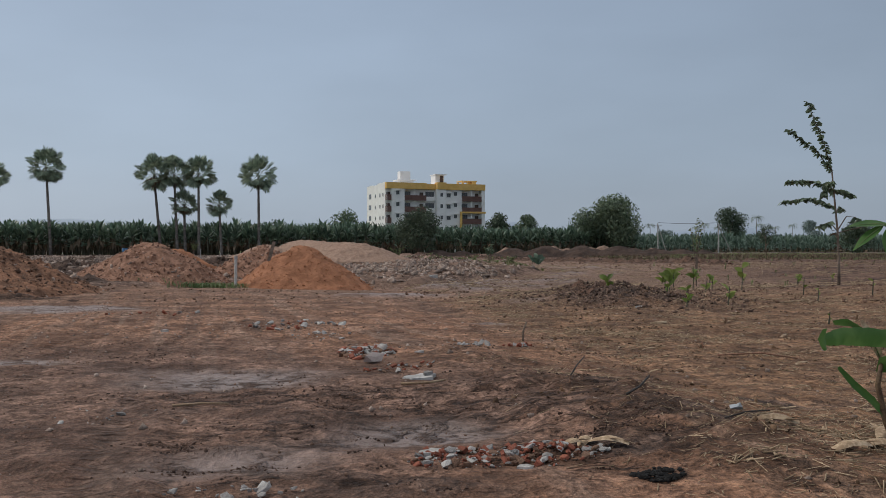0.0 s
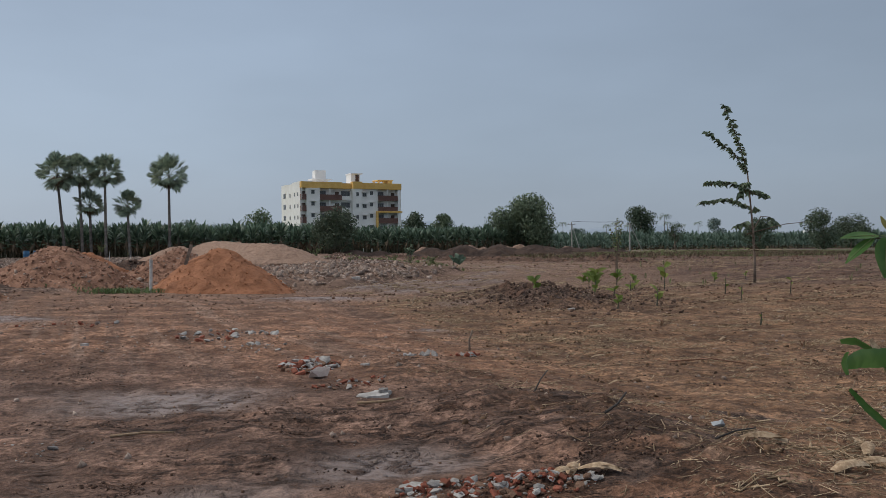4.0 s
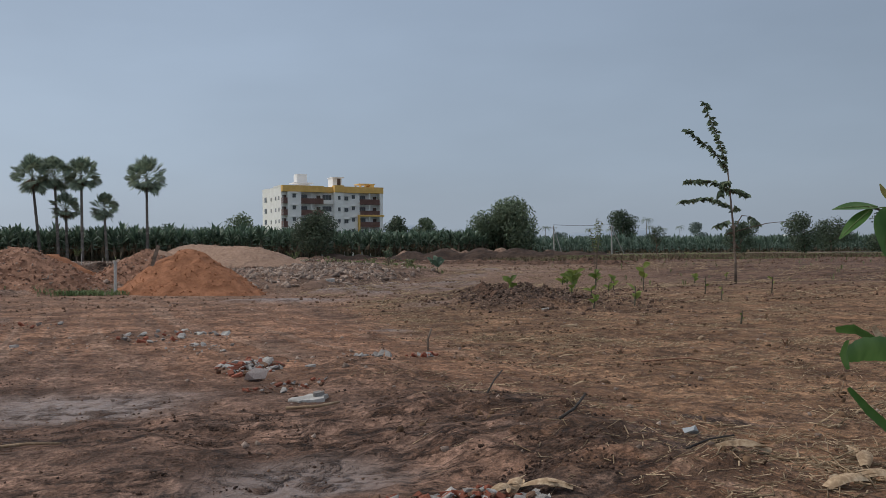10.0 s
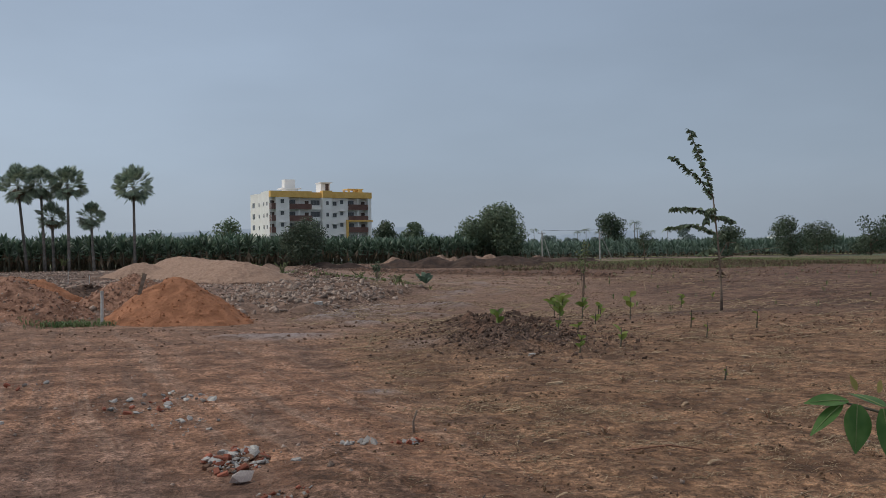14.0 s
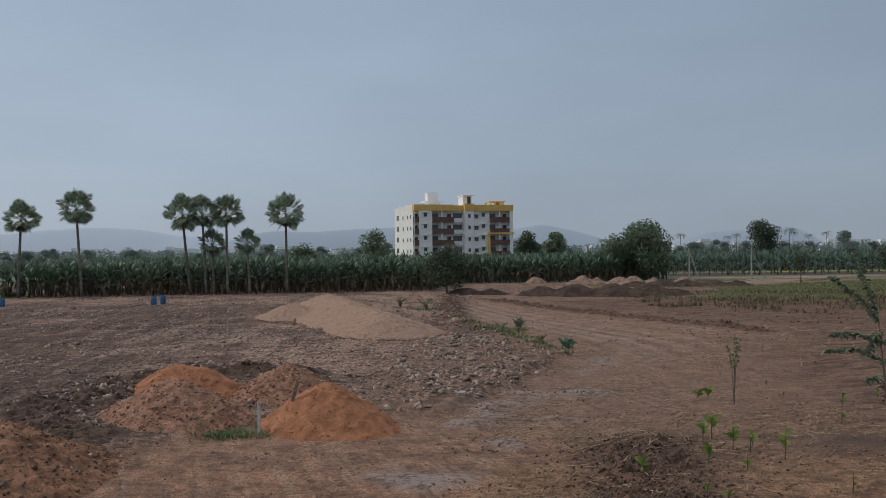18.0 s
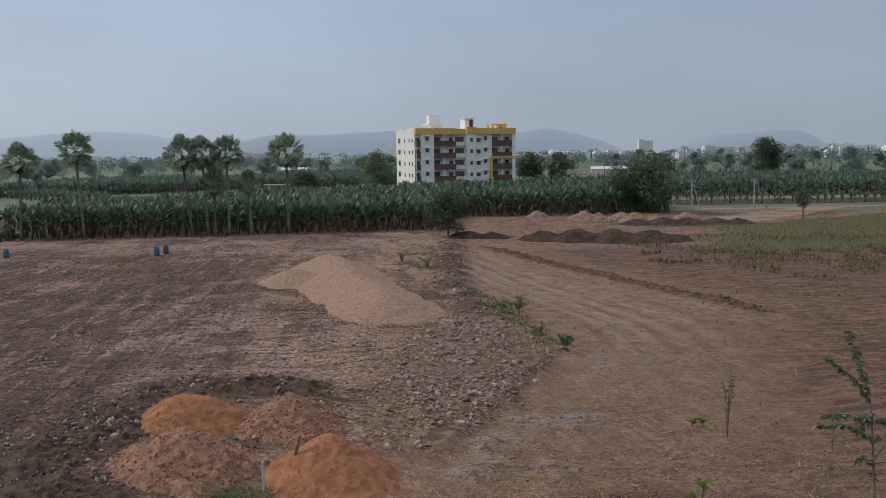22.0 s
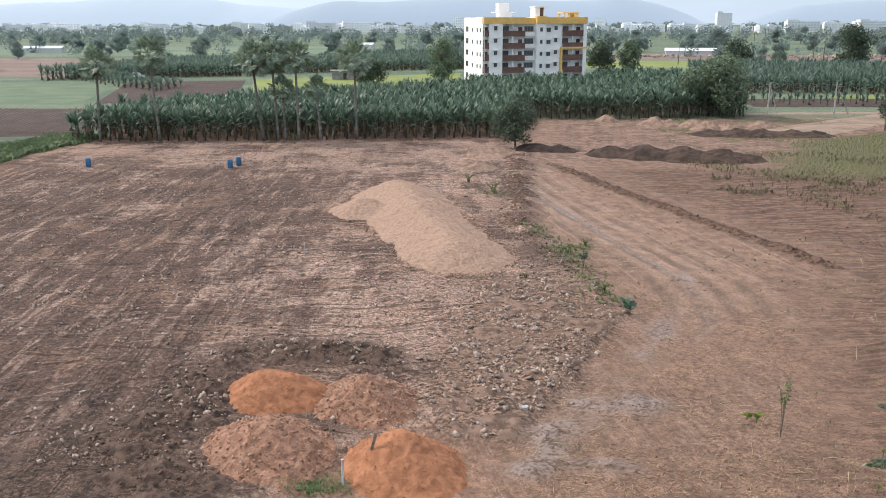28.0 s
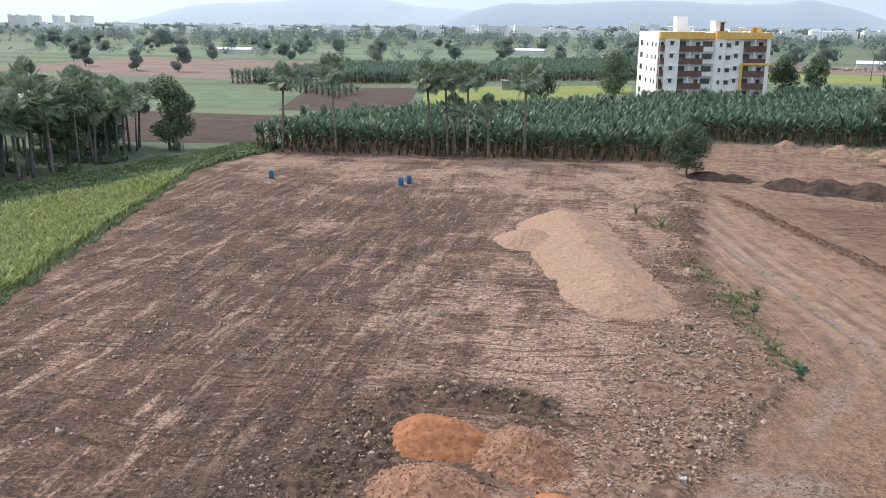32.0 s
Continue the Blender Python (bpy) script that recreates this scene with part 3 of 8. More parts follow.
def ground_material():
    m, ns, ls, bs = nodes_of("earth_ground")
    pos = ns.new("ShaderNodeNewGeometry").outputs["Position"]

    def attr(n):
        a = ns.new("ShaderNodeAttribute"); a.attribute_name = n
        return a.outputs["Fac"]

    def shifted(scale, amount):
        """The position, pushed about by a noise."""
        w = ns.new("ShaderNodeTexNoise")
        w.inputs["Scale"].default_value, w.inputs["Detail"].default_value = scale, 3.0
        ls.new(pos, w.inputs["Vector"])
        v = ns.new("ShaderNodeVectorMath"); v.operation = 'MULTIPLY_ADD'
        v.inputs[1].default_value = (amount, amount, 0.0)
        ls.new(w.outputs["Color"], v.inputs[0]); ls.new(pos, v.inputs[2])
        return v.outputs[0]

    warp, bend, sway = shifted(3.0, 0.25), shifted(0.09, 5.0), shifted(0.05, 2.2)

    def streak(length, width, degrees, detail=6, rough=0.68, src=None):
        """Noise drawn out along one direction, counted from +x."""
        mp = ns.new("ShaderNodeMapping"); mp.vector_type = 'TEXTURE'
        mp.inputs["Scale"].default_value, mp.inputs["Rotation"].default_value = (length, width, 1), (0, 0, radians(degrees))
        ls.new(warp if src is None else src, mp.inputs["Vector"])
        return noise_node(ns, ls, mp.outputs[0], 1.0, detail, rough)

    def mul(a, b):
        return math_node(ns, ls, 'MULTIPLY', a, b)

    def add(a, b):
        return math_node(ns, ls, 'ADD', a, b)

    big = noise_node(ns, ls, pos, 0.16, 3)
    mid = noise_node(ns, ls, warp, 0.9, 6, 0.66)
    small = noise_node(ns, ls, warp, 4.5, 5, 0.64)
    fine = noise_node(ns, ls, pos, 16.0, 4, 0.66)
    grit = noise_node(ns, ls, pos, 48.0, 4, 0.8)
    # compacted reddish earth with old wheel marks
    col = mix_col(ns, ls, ramp_of(ns, ls, mid, 0.38, 0.60), (0.196, 0.103, 0.065), (0.338, 0.191, 0.124))
    col = mix_col(ns, ls, mul(ramp_of(ns, ls, big, 0.42, 0.62), 0.5), col, (0.295, 0.160, 0.098))
    col = mix_col(ns, ls, mul(ramp_of(ns, ls, streak(4.5, 0.30, 108), 0.50, 0.62), 0.5), col, (0.365, 0.240, 0.182))
    col = mix_col(ns, ls, mul(ramp_of(ns, ls, streak(2.4, 0.20, 100), 0.53, 0.64), 0.3), col, (0.120, 0.071, 0.052))
    col = mix_col(ns, ls, mul(ramp_of(ns, ls, small, 0.53, 0.66), 0.45), col, (0.125, 0.074, 0.055))
    col = mix_col(ns, ls, mul(ramp_of(ns, ls, streak(0.9, 0.10, 15, 5, 0.7), 0.56, 0.66), 0.2), col, (0.38, 0.265, 0.205))
    # Past 20 m the earth turns less red, partly haze put into the colour.
    col = mix_col(ns, ls, mul(attr("open"), 0.8), col, mix_col(ns, ls, ramp_of(ns, ls, mid, 0.38, 0.60), (0.178, 0.117, 0.089), (0.238, 0.160, 0.123)))
    col = mix_col(ns, ls, mul(ramp_of(ns, ls, streak(14.0, 0.55, 107, 6, 0.62, sway), 0.52, 0.61), 0.45), col, (0.136, 0.087, 0.067))
    col = mix_col(ns, ls, mul(ramp_of(ns, ls, streak(16.0, 0.34, 109, 6, 0.62, sway), 0.54, 0.62), 0.45), col, (0.365, 0.262, 0.206))
    # rougher brown earth behind the raked field
    rear = mix_col(ns, ls, ramp_of(ns, ls, add(mul(mid, 0.5), mul(noise_node(ns, ls, warp, 0.22, 6, 0.7), 0.5)), 0.42, 0.58), (0.118, 0.074, 0.058), (0.262, 0.172, 0.136))
    col = mix_col(ns, ls, mul(attr("rear"), 0.85), col, rear)
    # wheel lines pressed into the soft ground
    lug = ns.new("ShaderNodeTexWave"); lug.wave_type, lug.bands_direction = 'BANDS', 'Y'
    lug.inputs["Scale"].default_value, lug.inputs["Distortion"].default_value, lug.inputs["Detail Scale"].default_value = 3.4, 2.2, 3.0
    ls.new(warp, lug.inputs["Vector"])
    tr_ = mul(attr("tread"), ramp_of(ns, ls, add(mul(lug.outputs["Fac"], 0.5), mul(small, 0.6)), 0.35, 0.75))
    col = mix_col(ns, ls, mul(tr_, 0.45), col, (0.105, 0.060, 0.044))
    # ruts of the track that bends round the stones, and paler ground between them
    rs = add(attr("rut_side"), mul(math_node(ns, ls, 'SUBTRACT', noise_node(ns, ls, pos, 0.25, 3), 0.5), 1.2))

    def rut(at_, wide):
        d = math_node(ns, ls, 'ABSOLUTE', math_node(ns, ls, 'SUBTRACT', rs, at_))
        return mul(math_node(ns, ls, 'SUBTRACT', 1.0, ramp_of(ns, ls, d, wide * 0.3, wide)), attr("lane"))

    ruts = math_node(ns, ls, 'MAXIMUM', rut(0.0, 0.62), mul(math_node(ns, ls, 'MAXIMUM', rut(1.75, 0.58), math_node(ns, ls, 'MAXIMUM', rut(3.6, 0.6), rut(-2.1, 0.6))), 0.7))
    broken = ramp_of(ns, ls, noise_node(ns, ls, pos, 0.30, 5, 0.65), 0.38, 0.55)
    ruts = mul(ruts, broken)
    col = mix_col(ns, ls, mul(rut(0.9, 5.5), 0.35), col, (0.305, 0.205, 0.156))
    crest = mul(math_node(ns, ls, 'MAXIMUM', math_node(ns, ls, 'MAXIMUM', rut(0.8, 0.6), rut(2.7, 0.6)), math_node(ns, ls, 'MAXIMUM', rut(-1.0, 0.55), rut(5.0, 0.8))), ramp_of(ns, ls, noise_node(ns, ls, sway, 0.4, 5, 0.65), 0.40, 0.56))
    col = mix_col(ns, ls, mul(crest, 0.42), col, (0.360, 0.262, 0.208))
    # moister soil of the middle ground, in uneven patches
    moist = mul(attr("moist"), add(0.4, mul(ramp_of(ns, ls, noise_node(ns, ls, warp, 0.33, 6, 0.62), 0.40, 0.60), 0.5)))
    moist.node.use_clamp = True
    col = mix_col(ns, ls, moist, col, mix_col(ns, ls, ramp_of(ns, ls, small, 0.38, 0.60), (0.142, 0.087, 0.063), (0.255, 0.160, 0.115)))
    # browner soil of the old banana field, loose and lumpy
    field_soil = mix_col(ns, ls, ramp_of(ns, ls, add(mul(mid, 0.6), mul(small, 0.4)), 0.38, 0.62), (0.150, 0.084, 0.047), (0.268, 0.158, 0.090))
    field_soil = mix_col(ns, ls, mul(ramp_of(ns, ls, streak(1.6, 0.30, 20, 7, 0.72, bend), 0.54, 0.66), 0.3), field_soil, (0.270, 0.182, 0.112))
    col = mix_col(ns, ls, mul(attr("field"), 0.8), col, field_soil)
    # graded plot: long dark and pale scrapes
    long_ = streak(14.0, 2.3, 99, 8, 0.70, sway)
    cross = streak(5.0, 0.9, 14, 10, 0.72, bend)
    patch = noise_node(ns, ls, warp, 0.11, 8, 0.68)
    lumps = noise_node(ns, ls, warp, 1.3, 6, 0.70)
    pf = add(add(mul(long_, 0.26), mul(cross, 0.08)), add(mul(patch, 0.46), mul(lumps, 0.20)))
    pf = math_node(ns, ls, 'SUBTRACT', add(pf, mul(attr("dry"), 0.020)), mul(attr("damp"), 0.060))
    pl = mix_col(ns, ls, ramp_of(ns, ls, pf, 0.460, 0.535), (0.096, 0.058, 0.046), (0.322, 0.226, 0.185))
    pl = mix_col(ns, ls, mul(ramp_of(ns, ls, streak(9.0, 0.32, 100, 6, 0.66, sway), 0.60, 0.67), 0.55), pl, (0.085, 0.052, 0.041))
    pl = mix_col(ns, ls, mul(ramp_of(ns, ls, streak(4.0, 0.7, 24, 9, 0.78, warp), 0.58, 0.64), 0.5), pl, (0.380, 0.290, 0.240))
    pl = mix_col(ns, ls, mul(ramp_of(ns, ls, big, 0.50, 0.64), 0.35), pl, (0.255, 0.160, 0.110))

    lane = mul(ramp_of(ns, ls, streak(16.0, 1.05, 97, 7, 0.66, sway), 0.52, 0.59), ramp_of(ns, ls, small, 0.34, 0.54))
    sweep = mul(ramp_of(ns, ls, streak(8.0, 0.42, 14, 4, 0.55, bend), 0.58, 0.64), ramp_of(ns, ls, small, 0.34, 0.54))
    pale = mul(ramp_of(ns, ls, streak(7.0, 1.1, 98, 9, 0.74, sway), 0.53, 0.59), 0.85)
    group = ramp_of(ns, ls, noise_node(ns, ls, sway, 0.085, 4, 0.6), 0.42, 0.60)
    left = add(0.15, mul(attr("damp"), 0.85))
    smear = mul(ramp_of(ns, ls, streak(5.0, 0.6, 8, 6, 0.66, bend), 0.52, 0.62), math_node(ns, ls, 'SUBTRACT', 0.6, mul(attr("damp"), 0.5)))
    lane, pale = mul(mul(lane, left), add(0.2, mul(group, 0.8))), math_node(ns, ls, 'MAXIMUM', smear, mul(mul(pale, left), math_node(ns, ls, 'SUBTRACT', 1.0, mul(group, 0.7))))
    pl = mix_col(ns, ls, pale, pl, (0.350, 0.250, 0.205))
    pl = mix_col(ns, ls, mul(lane, 0.62), pl, (0.085, 0.054, 0.044))
    pl = mix_col(ns, ls, mul(sweep, 0.6), pl, (0.100, 0.064, 0.052))
    col = mix_col(ns, ls, mul(ruts, 0.7), col, (0.118, 0.082, 0.069))
    col = mix_col(ns, ls, attr("plot"), col, pl)
    col = mix_col(ns, ls, attr("rubble"), col, mix_col(ns, ls, ramp_of(ns, ls, small, 0.36, 0.62), (0.108, 0.068, 0.050), (0.245, 0.165, 0.125)))
    fu = mix_col(ns, ls, ramp_of(ns, ls, add(mul(streak(6.0, 0.34, 8, 8, 0.72, bend), 0.6), mul(lumps, 0.4)), 0.44, 0.57), (0.082, 0.048, 0.035), (0.205, 0.126, 0.092))
    col = mix_col(ns, ls, attr("furrow"), col, fu)
    # straw litter
    st = math_node(ns, ls, 'MAXIMUM', ramp_of(ns, ls, streak(0.16, 0.012, 28, 3, 0.6), 0.57, 0.64), ramp_of(ns, ls, streak(0.20, 0.014, -12, 3, 0.6), 0.58, 0.65))
    st = mul(mul(st, attr("straw")), ramp_of(ns, ls, mid, 0.40, 0.58))
    col = mix_col(ns, ls, mul(st, 0.35), col, (0.300, 0.212, 0.135))
    # dug dark earth
    dk = mul(attr("dark"), add(ramp_of(ns, ls, small, 0.34, 0.56), 0.35))
    dk.node.use_clamp = True
    col = mix_col(ns, ls, dk, col, mix_col(ns, ls, ramp_of(ns, ls, fine, 0.35, 0.62), (0.044, 0.029, 0.024), (0.130, 0.086, 0.066)))
    # damp soil of the hollow
    damp_soil = mix_col(ns, ls, ramp_of(ns, ls, mid, 0.36, 0.64), (0.118, 0.070, 0.053), (0.205, 0.132, 0.104))
    col = mix_col(ns, ls, mul(ramp_of(ns, ls, add(attr("hollow"), mul(math_node(ns, ls, 'SUBTRACT', mid, 0.5), 0.8)), 0.15, 0.70), 0.8), col, damp_soil)
    # torn dark mud in the hollow, loose darker soil on its edge
    torn = mul(ramp_of(ns, ls, attr("mud"), 0.12, 0.55), ramp_of(ns, ls, streak(0.34, 0.15, 6, 6, 0.66, warp), 0.52, 0.58))
    col = mix_col(ns, ls, mul(torn, 0.9), col, mix_col(ns, ls, ramp_of(ns, ls, fine, 0.35, 0.65), (0.034, 0.018, 0.012), (0.088, 0.048, 0.032)))
    crumble = mul(ramp_of(ns, ls, attr("bank"), 0.2, 0.7), ramp_of(ns, ls, streak(0.5, 0.22, -50, 6, 0.68, warp), 0.46, 0.56))
    col = mix_col(ns, ls, mul(crumble, 0.7), col, (0.092, 0.051, 0.031))
    # weeds
    wd = mul(attr("weed"), ramp_of(ns, ls, mid, 0.30, 0.55))
    col = mix_col(ns, ls, wd, col, mix_col(ns, ls, ramp_of(ns, ls, fine, 0.3, 0.7), (0.085, 0.090, 0.040), (0.150, 0.140, 0.070)))
    # farmland beyond, in strips
    fl = mix_col(ns, ls, ramp_of(ns, ls, streak(160, 26, 8, 4, 0.6, pos), 0.40, 0.60), (0.088, 0.132, 0.090), (0.145, 0.182, 0.122))
    col = mix_col(ns, ls, attr("far"), col, fl)
    # grain
    col = mix_col(ns, ls, attr("plot"), col, mix_col(ns, ls, ramp_of(ns, ls, small, 0.43, 0.57), (0.68, 0.66, 0.65), (1.28, 1.27, 1.26)), 'MULTIPLY')
    col = mix_col(ns, ls, math_node(ns, ls, 'SUBTRACT', add(0.45, mul(attr("near"), 0.25)), mul(attr("open"), 0.27)), col, mix_col(ns, ls, ramp_of(ns, ls, small, 0.38, 0.62), (0.56, 0.53, 0.51), (1.36, 1.35, 1.34)), 'MULTIPLY')
    col = mix_col(ns, ls, math_node(ns, ls, 'SUBTRACT', 1.0, mul(attr("open"), 0.6)), col, mix_col(ns, ls, ramp_of(ns, ls, mid, 0.38, 0.62), (0.80, 0.79, 0.78), (1.15, 1.15, 1.14)), 'MULTIPLY')
    rag = add(0.45, mul(ramp_of(ns, ls, mid, 0.42, 0.58), 0.55))
    col = mix_col(ns, ls, rag, col, mix_col(ns, ls, ramp_of(ns, ls, fine, 0.36, 0.64), (0.57, 0.53, 0.51), (1.42, 1.41, 1.40)), 'MULTIPLY')
    col = mix_col(ns, ls, 1.0, col, mix_col(ns, ls, ramp_of(ns, ls, grit, 0.36, 0.64), (0.70, 0.70, 0.70), (1.32, 1.31, 1.30)), 'MULTIPLY')
    col = mix_col(ns, ls, mul(ramp_of(ns, ls, grit, 0.63, 0.70), 0.3), col, (0.36, 0.28, 0.23))
    wet = mul(math_node(ns, ls, 'MAXIMUM', attr("wet"), mul(mul(rut(0.0, 0.55), broken), 0.8)), ramp_of(ns, ls, add(mul(small, 0.6), mul(mid, 0.4)), 0.36, 0.50))
    col = mix_col(ns, ls, mul(wet, 0.9), col, mix_col(ns, ls, ramp_of(ns, ls, small, 0.35, 0.65), (0.150, 0.108, 0.094), (0.255, 0.195, 0.172)))
    ls.new(col, bs.inputs["Base Color"])
    rough = ns.new("ShaderNodeMapRange")
    rough.inputs["To Min"].default_value, rough.inputs["To Max"].default_value = 0.95, 0.42
    ls.new(mul(wet, ramp_of(ns, ls, fine, 0.30, 0.55)), rough.inputs["Value"])
    ls.new(rough.outputs[0], bs.inputs["Roughness"])
    bs.inputs["Specular IOR Level"].default_value = 0.35
    dry = math_node(ns, ls, 'SUBTRACT', 1.0, mul(wet, 0.7))
    hgt = add(mul(fine, 0.40), add(mul(grit, 0.08), mul(small, 1.0)))
    hgt = add(add(hgt, mul(mid, 0.6)), add(mul(torn, 0.30), mul(crumble, 0.2)))
    hgt = add(hgt, mul(lumps, mul(attr("plot"), 1.7)))
    hgt = math_node(ns, ls, 'SUBTRACT', hgt, add(add(mul(tr_, 0.3), mul(ruts, 0.7)), mul(mul(attr("plot"), add(lane, sweep)), 1.6)))
    bump_node(ns, ls, bs, mul(hgt, dry), 1.0, 0.13)
    return m


GROUND = ground_material()
tagged(part("ground", g_me, GROUND), "reddish bare earth with wet tracks, stones and dry stalks", "ground", kind="structure")

# ---- heaps of earth and sand ----
def heap_mesh(name, lobes, rough, step, seed, lump=0.5):
    xs = [l[0] for l in lobes]; ys = [l[1] for l in lobes]; r = max(l[2] for l in lobes) + 0.8
    ax = np.arange(min(xs) - r, max(xs) + r, step); ay = np.arange(min(ys) - r, max(ys) + r, step)
    X, Y = np.meshgrid(ax, ay)
    Z = np.full(X.shape, -0.5)
    for cx, cy, rad, h in lobes:
        wob = 1 + 0.16 * fbm(X + cx * 3, Y, rad * 0.7, 3, seed)
        d = np.hypot(X - cx, Y - cy) / (rad * wob)
        prof = h * (1.06 - np.sqrt(d * d * 1.04 + 0.045))
        Z = np.maximum(Z, prof) + 0.06 * np.exp(-((Z - prof) / 0.15) ** 2)
    Z = Z + rough * fbm(X, Y, lump, 4, seed + 3, 0.68) * np.clip((Z + 0.3) * 2, 0, 1) + rough * 0.5 * np.maximum(fbm(X, Y, lump * 0.35, 2, seed + 9), 0)
    n = np.arange(X.size).reshape(X.shape)
    q = np.stack([n[:-1, :-1], n[:-1, 1:], n[1:, 1:], n[1:, :-1]], -1).reshape(-1, 4)
    keep = Z.ravel()[q].max(1) > -0.28
    q = q[keep]
    used, inv = np.unique(q, return_inverse=True)
    V = np.stack([X.ravel(), Y.ravel(), np.maximum(Z.ravel(), -0.42)], -1)[used]
    return np_mesh(name, V, inv.reshape(-1, 4), True), (X, Y, Z)


def rock_mesh(name, seed, flat=0.55, jag=0.42):
    bm = bmesh.new()
    bmesh.ops.create_icosphere(bm, subdivisions=1, radius=1.0)
    r = random.Random(seed)
    for v in bm.verts:
        v.co *= 1 + r.uniform(-jag, jag)
        v.co.x *= 1.25
        v.co.z *= flat
    me = bpy.data.meshes.new(name)
    bm.to_mesh(me); bm.free()
    return me


ROCKS = [rock_mesh("rock", s) for s in range(8)]


ROCK_V = [np.array([v.co[:] for v in me.vertices]) for me in ROCKS]
ROCK_F = np.array([p.vertices[:] for p in ROCKS[0].polygons])
CRUMB_F = np.array([(0, 2, 4), (2, 1, 4), (1, 3, 4), (3, 0, 4), (2, 0, 5), (1, 2, 5), (3, 1, 5), (0, 3, 5)])


def rock_field(name, places, material, label="", parent=None, kind="stuff", crumb=False):
    """Many small stones joined: places are rows of x, y, z, size. Crumbs are eight-sided, stones twenty-sided."""
    places = np.asarray(places, float)
    n = len(places)
    r = np.random.default_rng(n)
    if crumb:
        base = np.array([(1, 0, 0), (-1, 0, 0), (0, 1, 0), (0, -1, 0), (0, 0, 0.8), (0, 0, -0.8)], float)
        co = base[None] * r.uniform(0.55, 1.35, (n, 6, 1)) + r.normal(0, 0.12, (n, 6, 3))
        fc = CRUMB_F
    else:
        co = np.stack(ROCK_V)[r.integers(0, 8, n)] * r.uniform(0.7, 1.3, (n, 1, 3))
        fc = ROCK_F
    q = r.normal(size=(n, 4)); q[:, 1:3] *= 0.45
    q /= np.linalg.norm(q, axis=1)[:, None]
    w, x, y, z = q.T
    R = np.stack([np.stack([1 - 2 * (y * y + z * z), 2 * (x * y - z * w), 2 * (x * z + y * w)], -1), np.stack([2 * (x * y + z * w), 1 - 2 * (x * x + z * z), 2 * (y * z - x * w)], -1),
                  np.stack([2 * (x * z - y * w), 2 * (y * z + x * w), 1 - 2 * (x * x + y * y)], -1)], 1)
    V = np.einsum('nij,nkj->nki', R, co) * places[:, 3][:, None, None] + places[:, None, :3]
    F = fc[None] + (np.arange(n) * co.shape[1])[:, None, None]
    return part(name, np_mesh(name, V.reshape(-1, 3), F.reshape(-1, 3)), material, parent, label, kind)


def scatter_on(lobe_grid, count, smin, smax, seed, low=-0.15):
    X, Y, Z = lobe_grid
    r = np.random.default_rng(seed)
    xs, ys, zs = X.ravel(), Y.ravel(), Z.ravel()
    ok = np.nonzero(zs > low)[0]
    pick = r.choice(ok, count)
    s = smin + (smax - smin) * r.random(count) ** 3
    return np.stack([xs[pick] + r.normal(0, 0.05, count), ys[pick] + r.normal(0, 0.05, count), zs[pick] - s * 0.2, s], -1)


CLOD_ORANGE = mat("orange_clod", (0.26, 0.108, 0.052), (0.43, 0.192, 0.100), 5.0, 0.95, 0.5, 0.02, vary=0.25, island=True)
CLOD_BROWN = mat("brown_clod", (0.200, 0.108, 0.072), (0.400, 0.245, 0.180), 5.0, 0.95, 0.5, 0.02, vary=0.3, island=True)
HEAPS = [
    ("earth_heap", -5.9, 32.6, [(0, 0, 2.85, 1.92), (0.7, -0.6, 2.0, 1.15)], SOIL_ORANGE, 0.13, "heap of fine bright orange soil beside the track", 3),
    ("earth_heap", -11.67, 32.8, [(0, 0, 2.85, 1.76), (0.6, -0.8, 2.0, 1.15), (-0.9, 0.4, 2.1, 1.2)], SOIL_BROWN, 0.17, "heap of reddish brown soil full of clods", 13),
    ("earth_heap", -13.42, 38.0, [(0, 0, 2.5, 1.55), (1.0, 0.1, 2.0, 1.35)], SOIL_ORANGE, 0.12, "heap of orange soil behind the brown heap", 23),
    ("earth_heap", -8.62, 38.0, [(0, 0, 2.5, 1.62), (0.8, -0.7, 1.8, 1.1), (-0.5, 0.8, 1.8, 1.2)], SOIL_BROWN, 0.18, "heap of brown soil with stones beside the rubble", 33),
    ("earth_heap", -13.82, 24.8, [(0, 0, 3.45, 1.58), (0.9, -1.6, 2.6, 1.0), (-1.6, 0.5, 3.0, 1.42)], SOIL_RED, 0.20, "broad heap of red-brown soil, darker at its foot", 43),
]
for nm, hx, hy, lobes, mt, rg, lab, sd in HEAPS:
    base = min(gz(hx + dx, hy + dy) for dx in (-2, 0, 2) for dy in (-2, 0, 2))
    root = thing(nm, hx, hy, base, lab, "heap", "heaps of soil")
    me, grid = heap_mesh("heap_body", lobes, rg, 0.08, sd)
    part("heap_body", me, mt, root)
    rock_field("loose_soil", scatter_on(grid, 5200 if mt is not SOIL_ORANGE else 2600, 0.010, 0.085 if mt is not SOIL_ORANGE else 0.05, sd), CLOD_ORANGE if mt is SOIL_ORANGE else CLOD if mt is SOIL_RED else CLOD_BROWN, "loose clods on the heap", root, crumb=True)
    if mt is not SOIL_ORANGE:
        rock_field("gravel", scatter_on(grid, 520, 0.012, 0.085, sd + 1), STONE, "small pale stones in the soil", root)

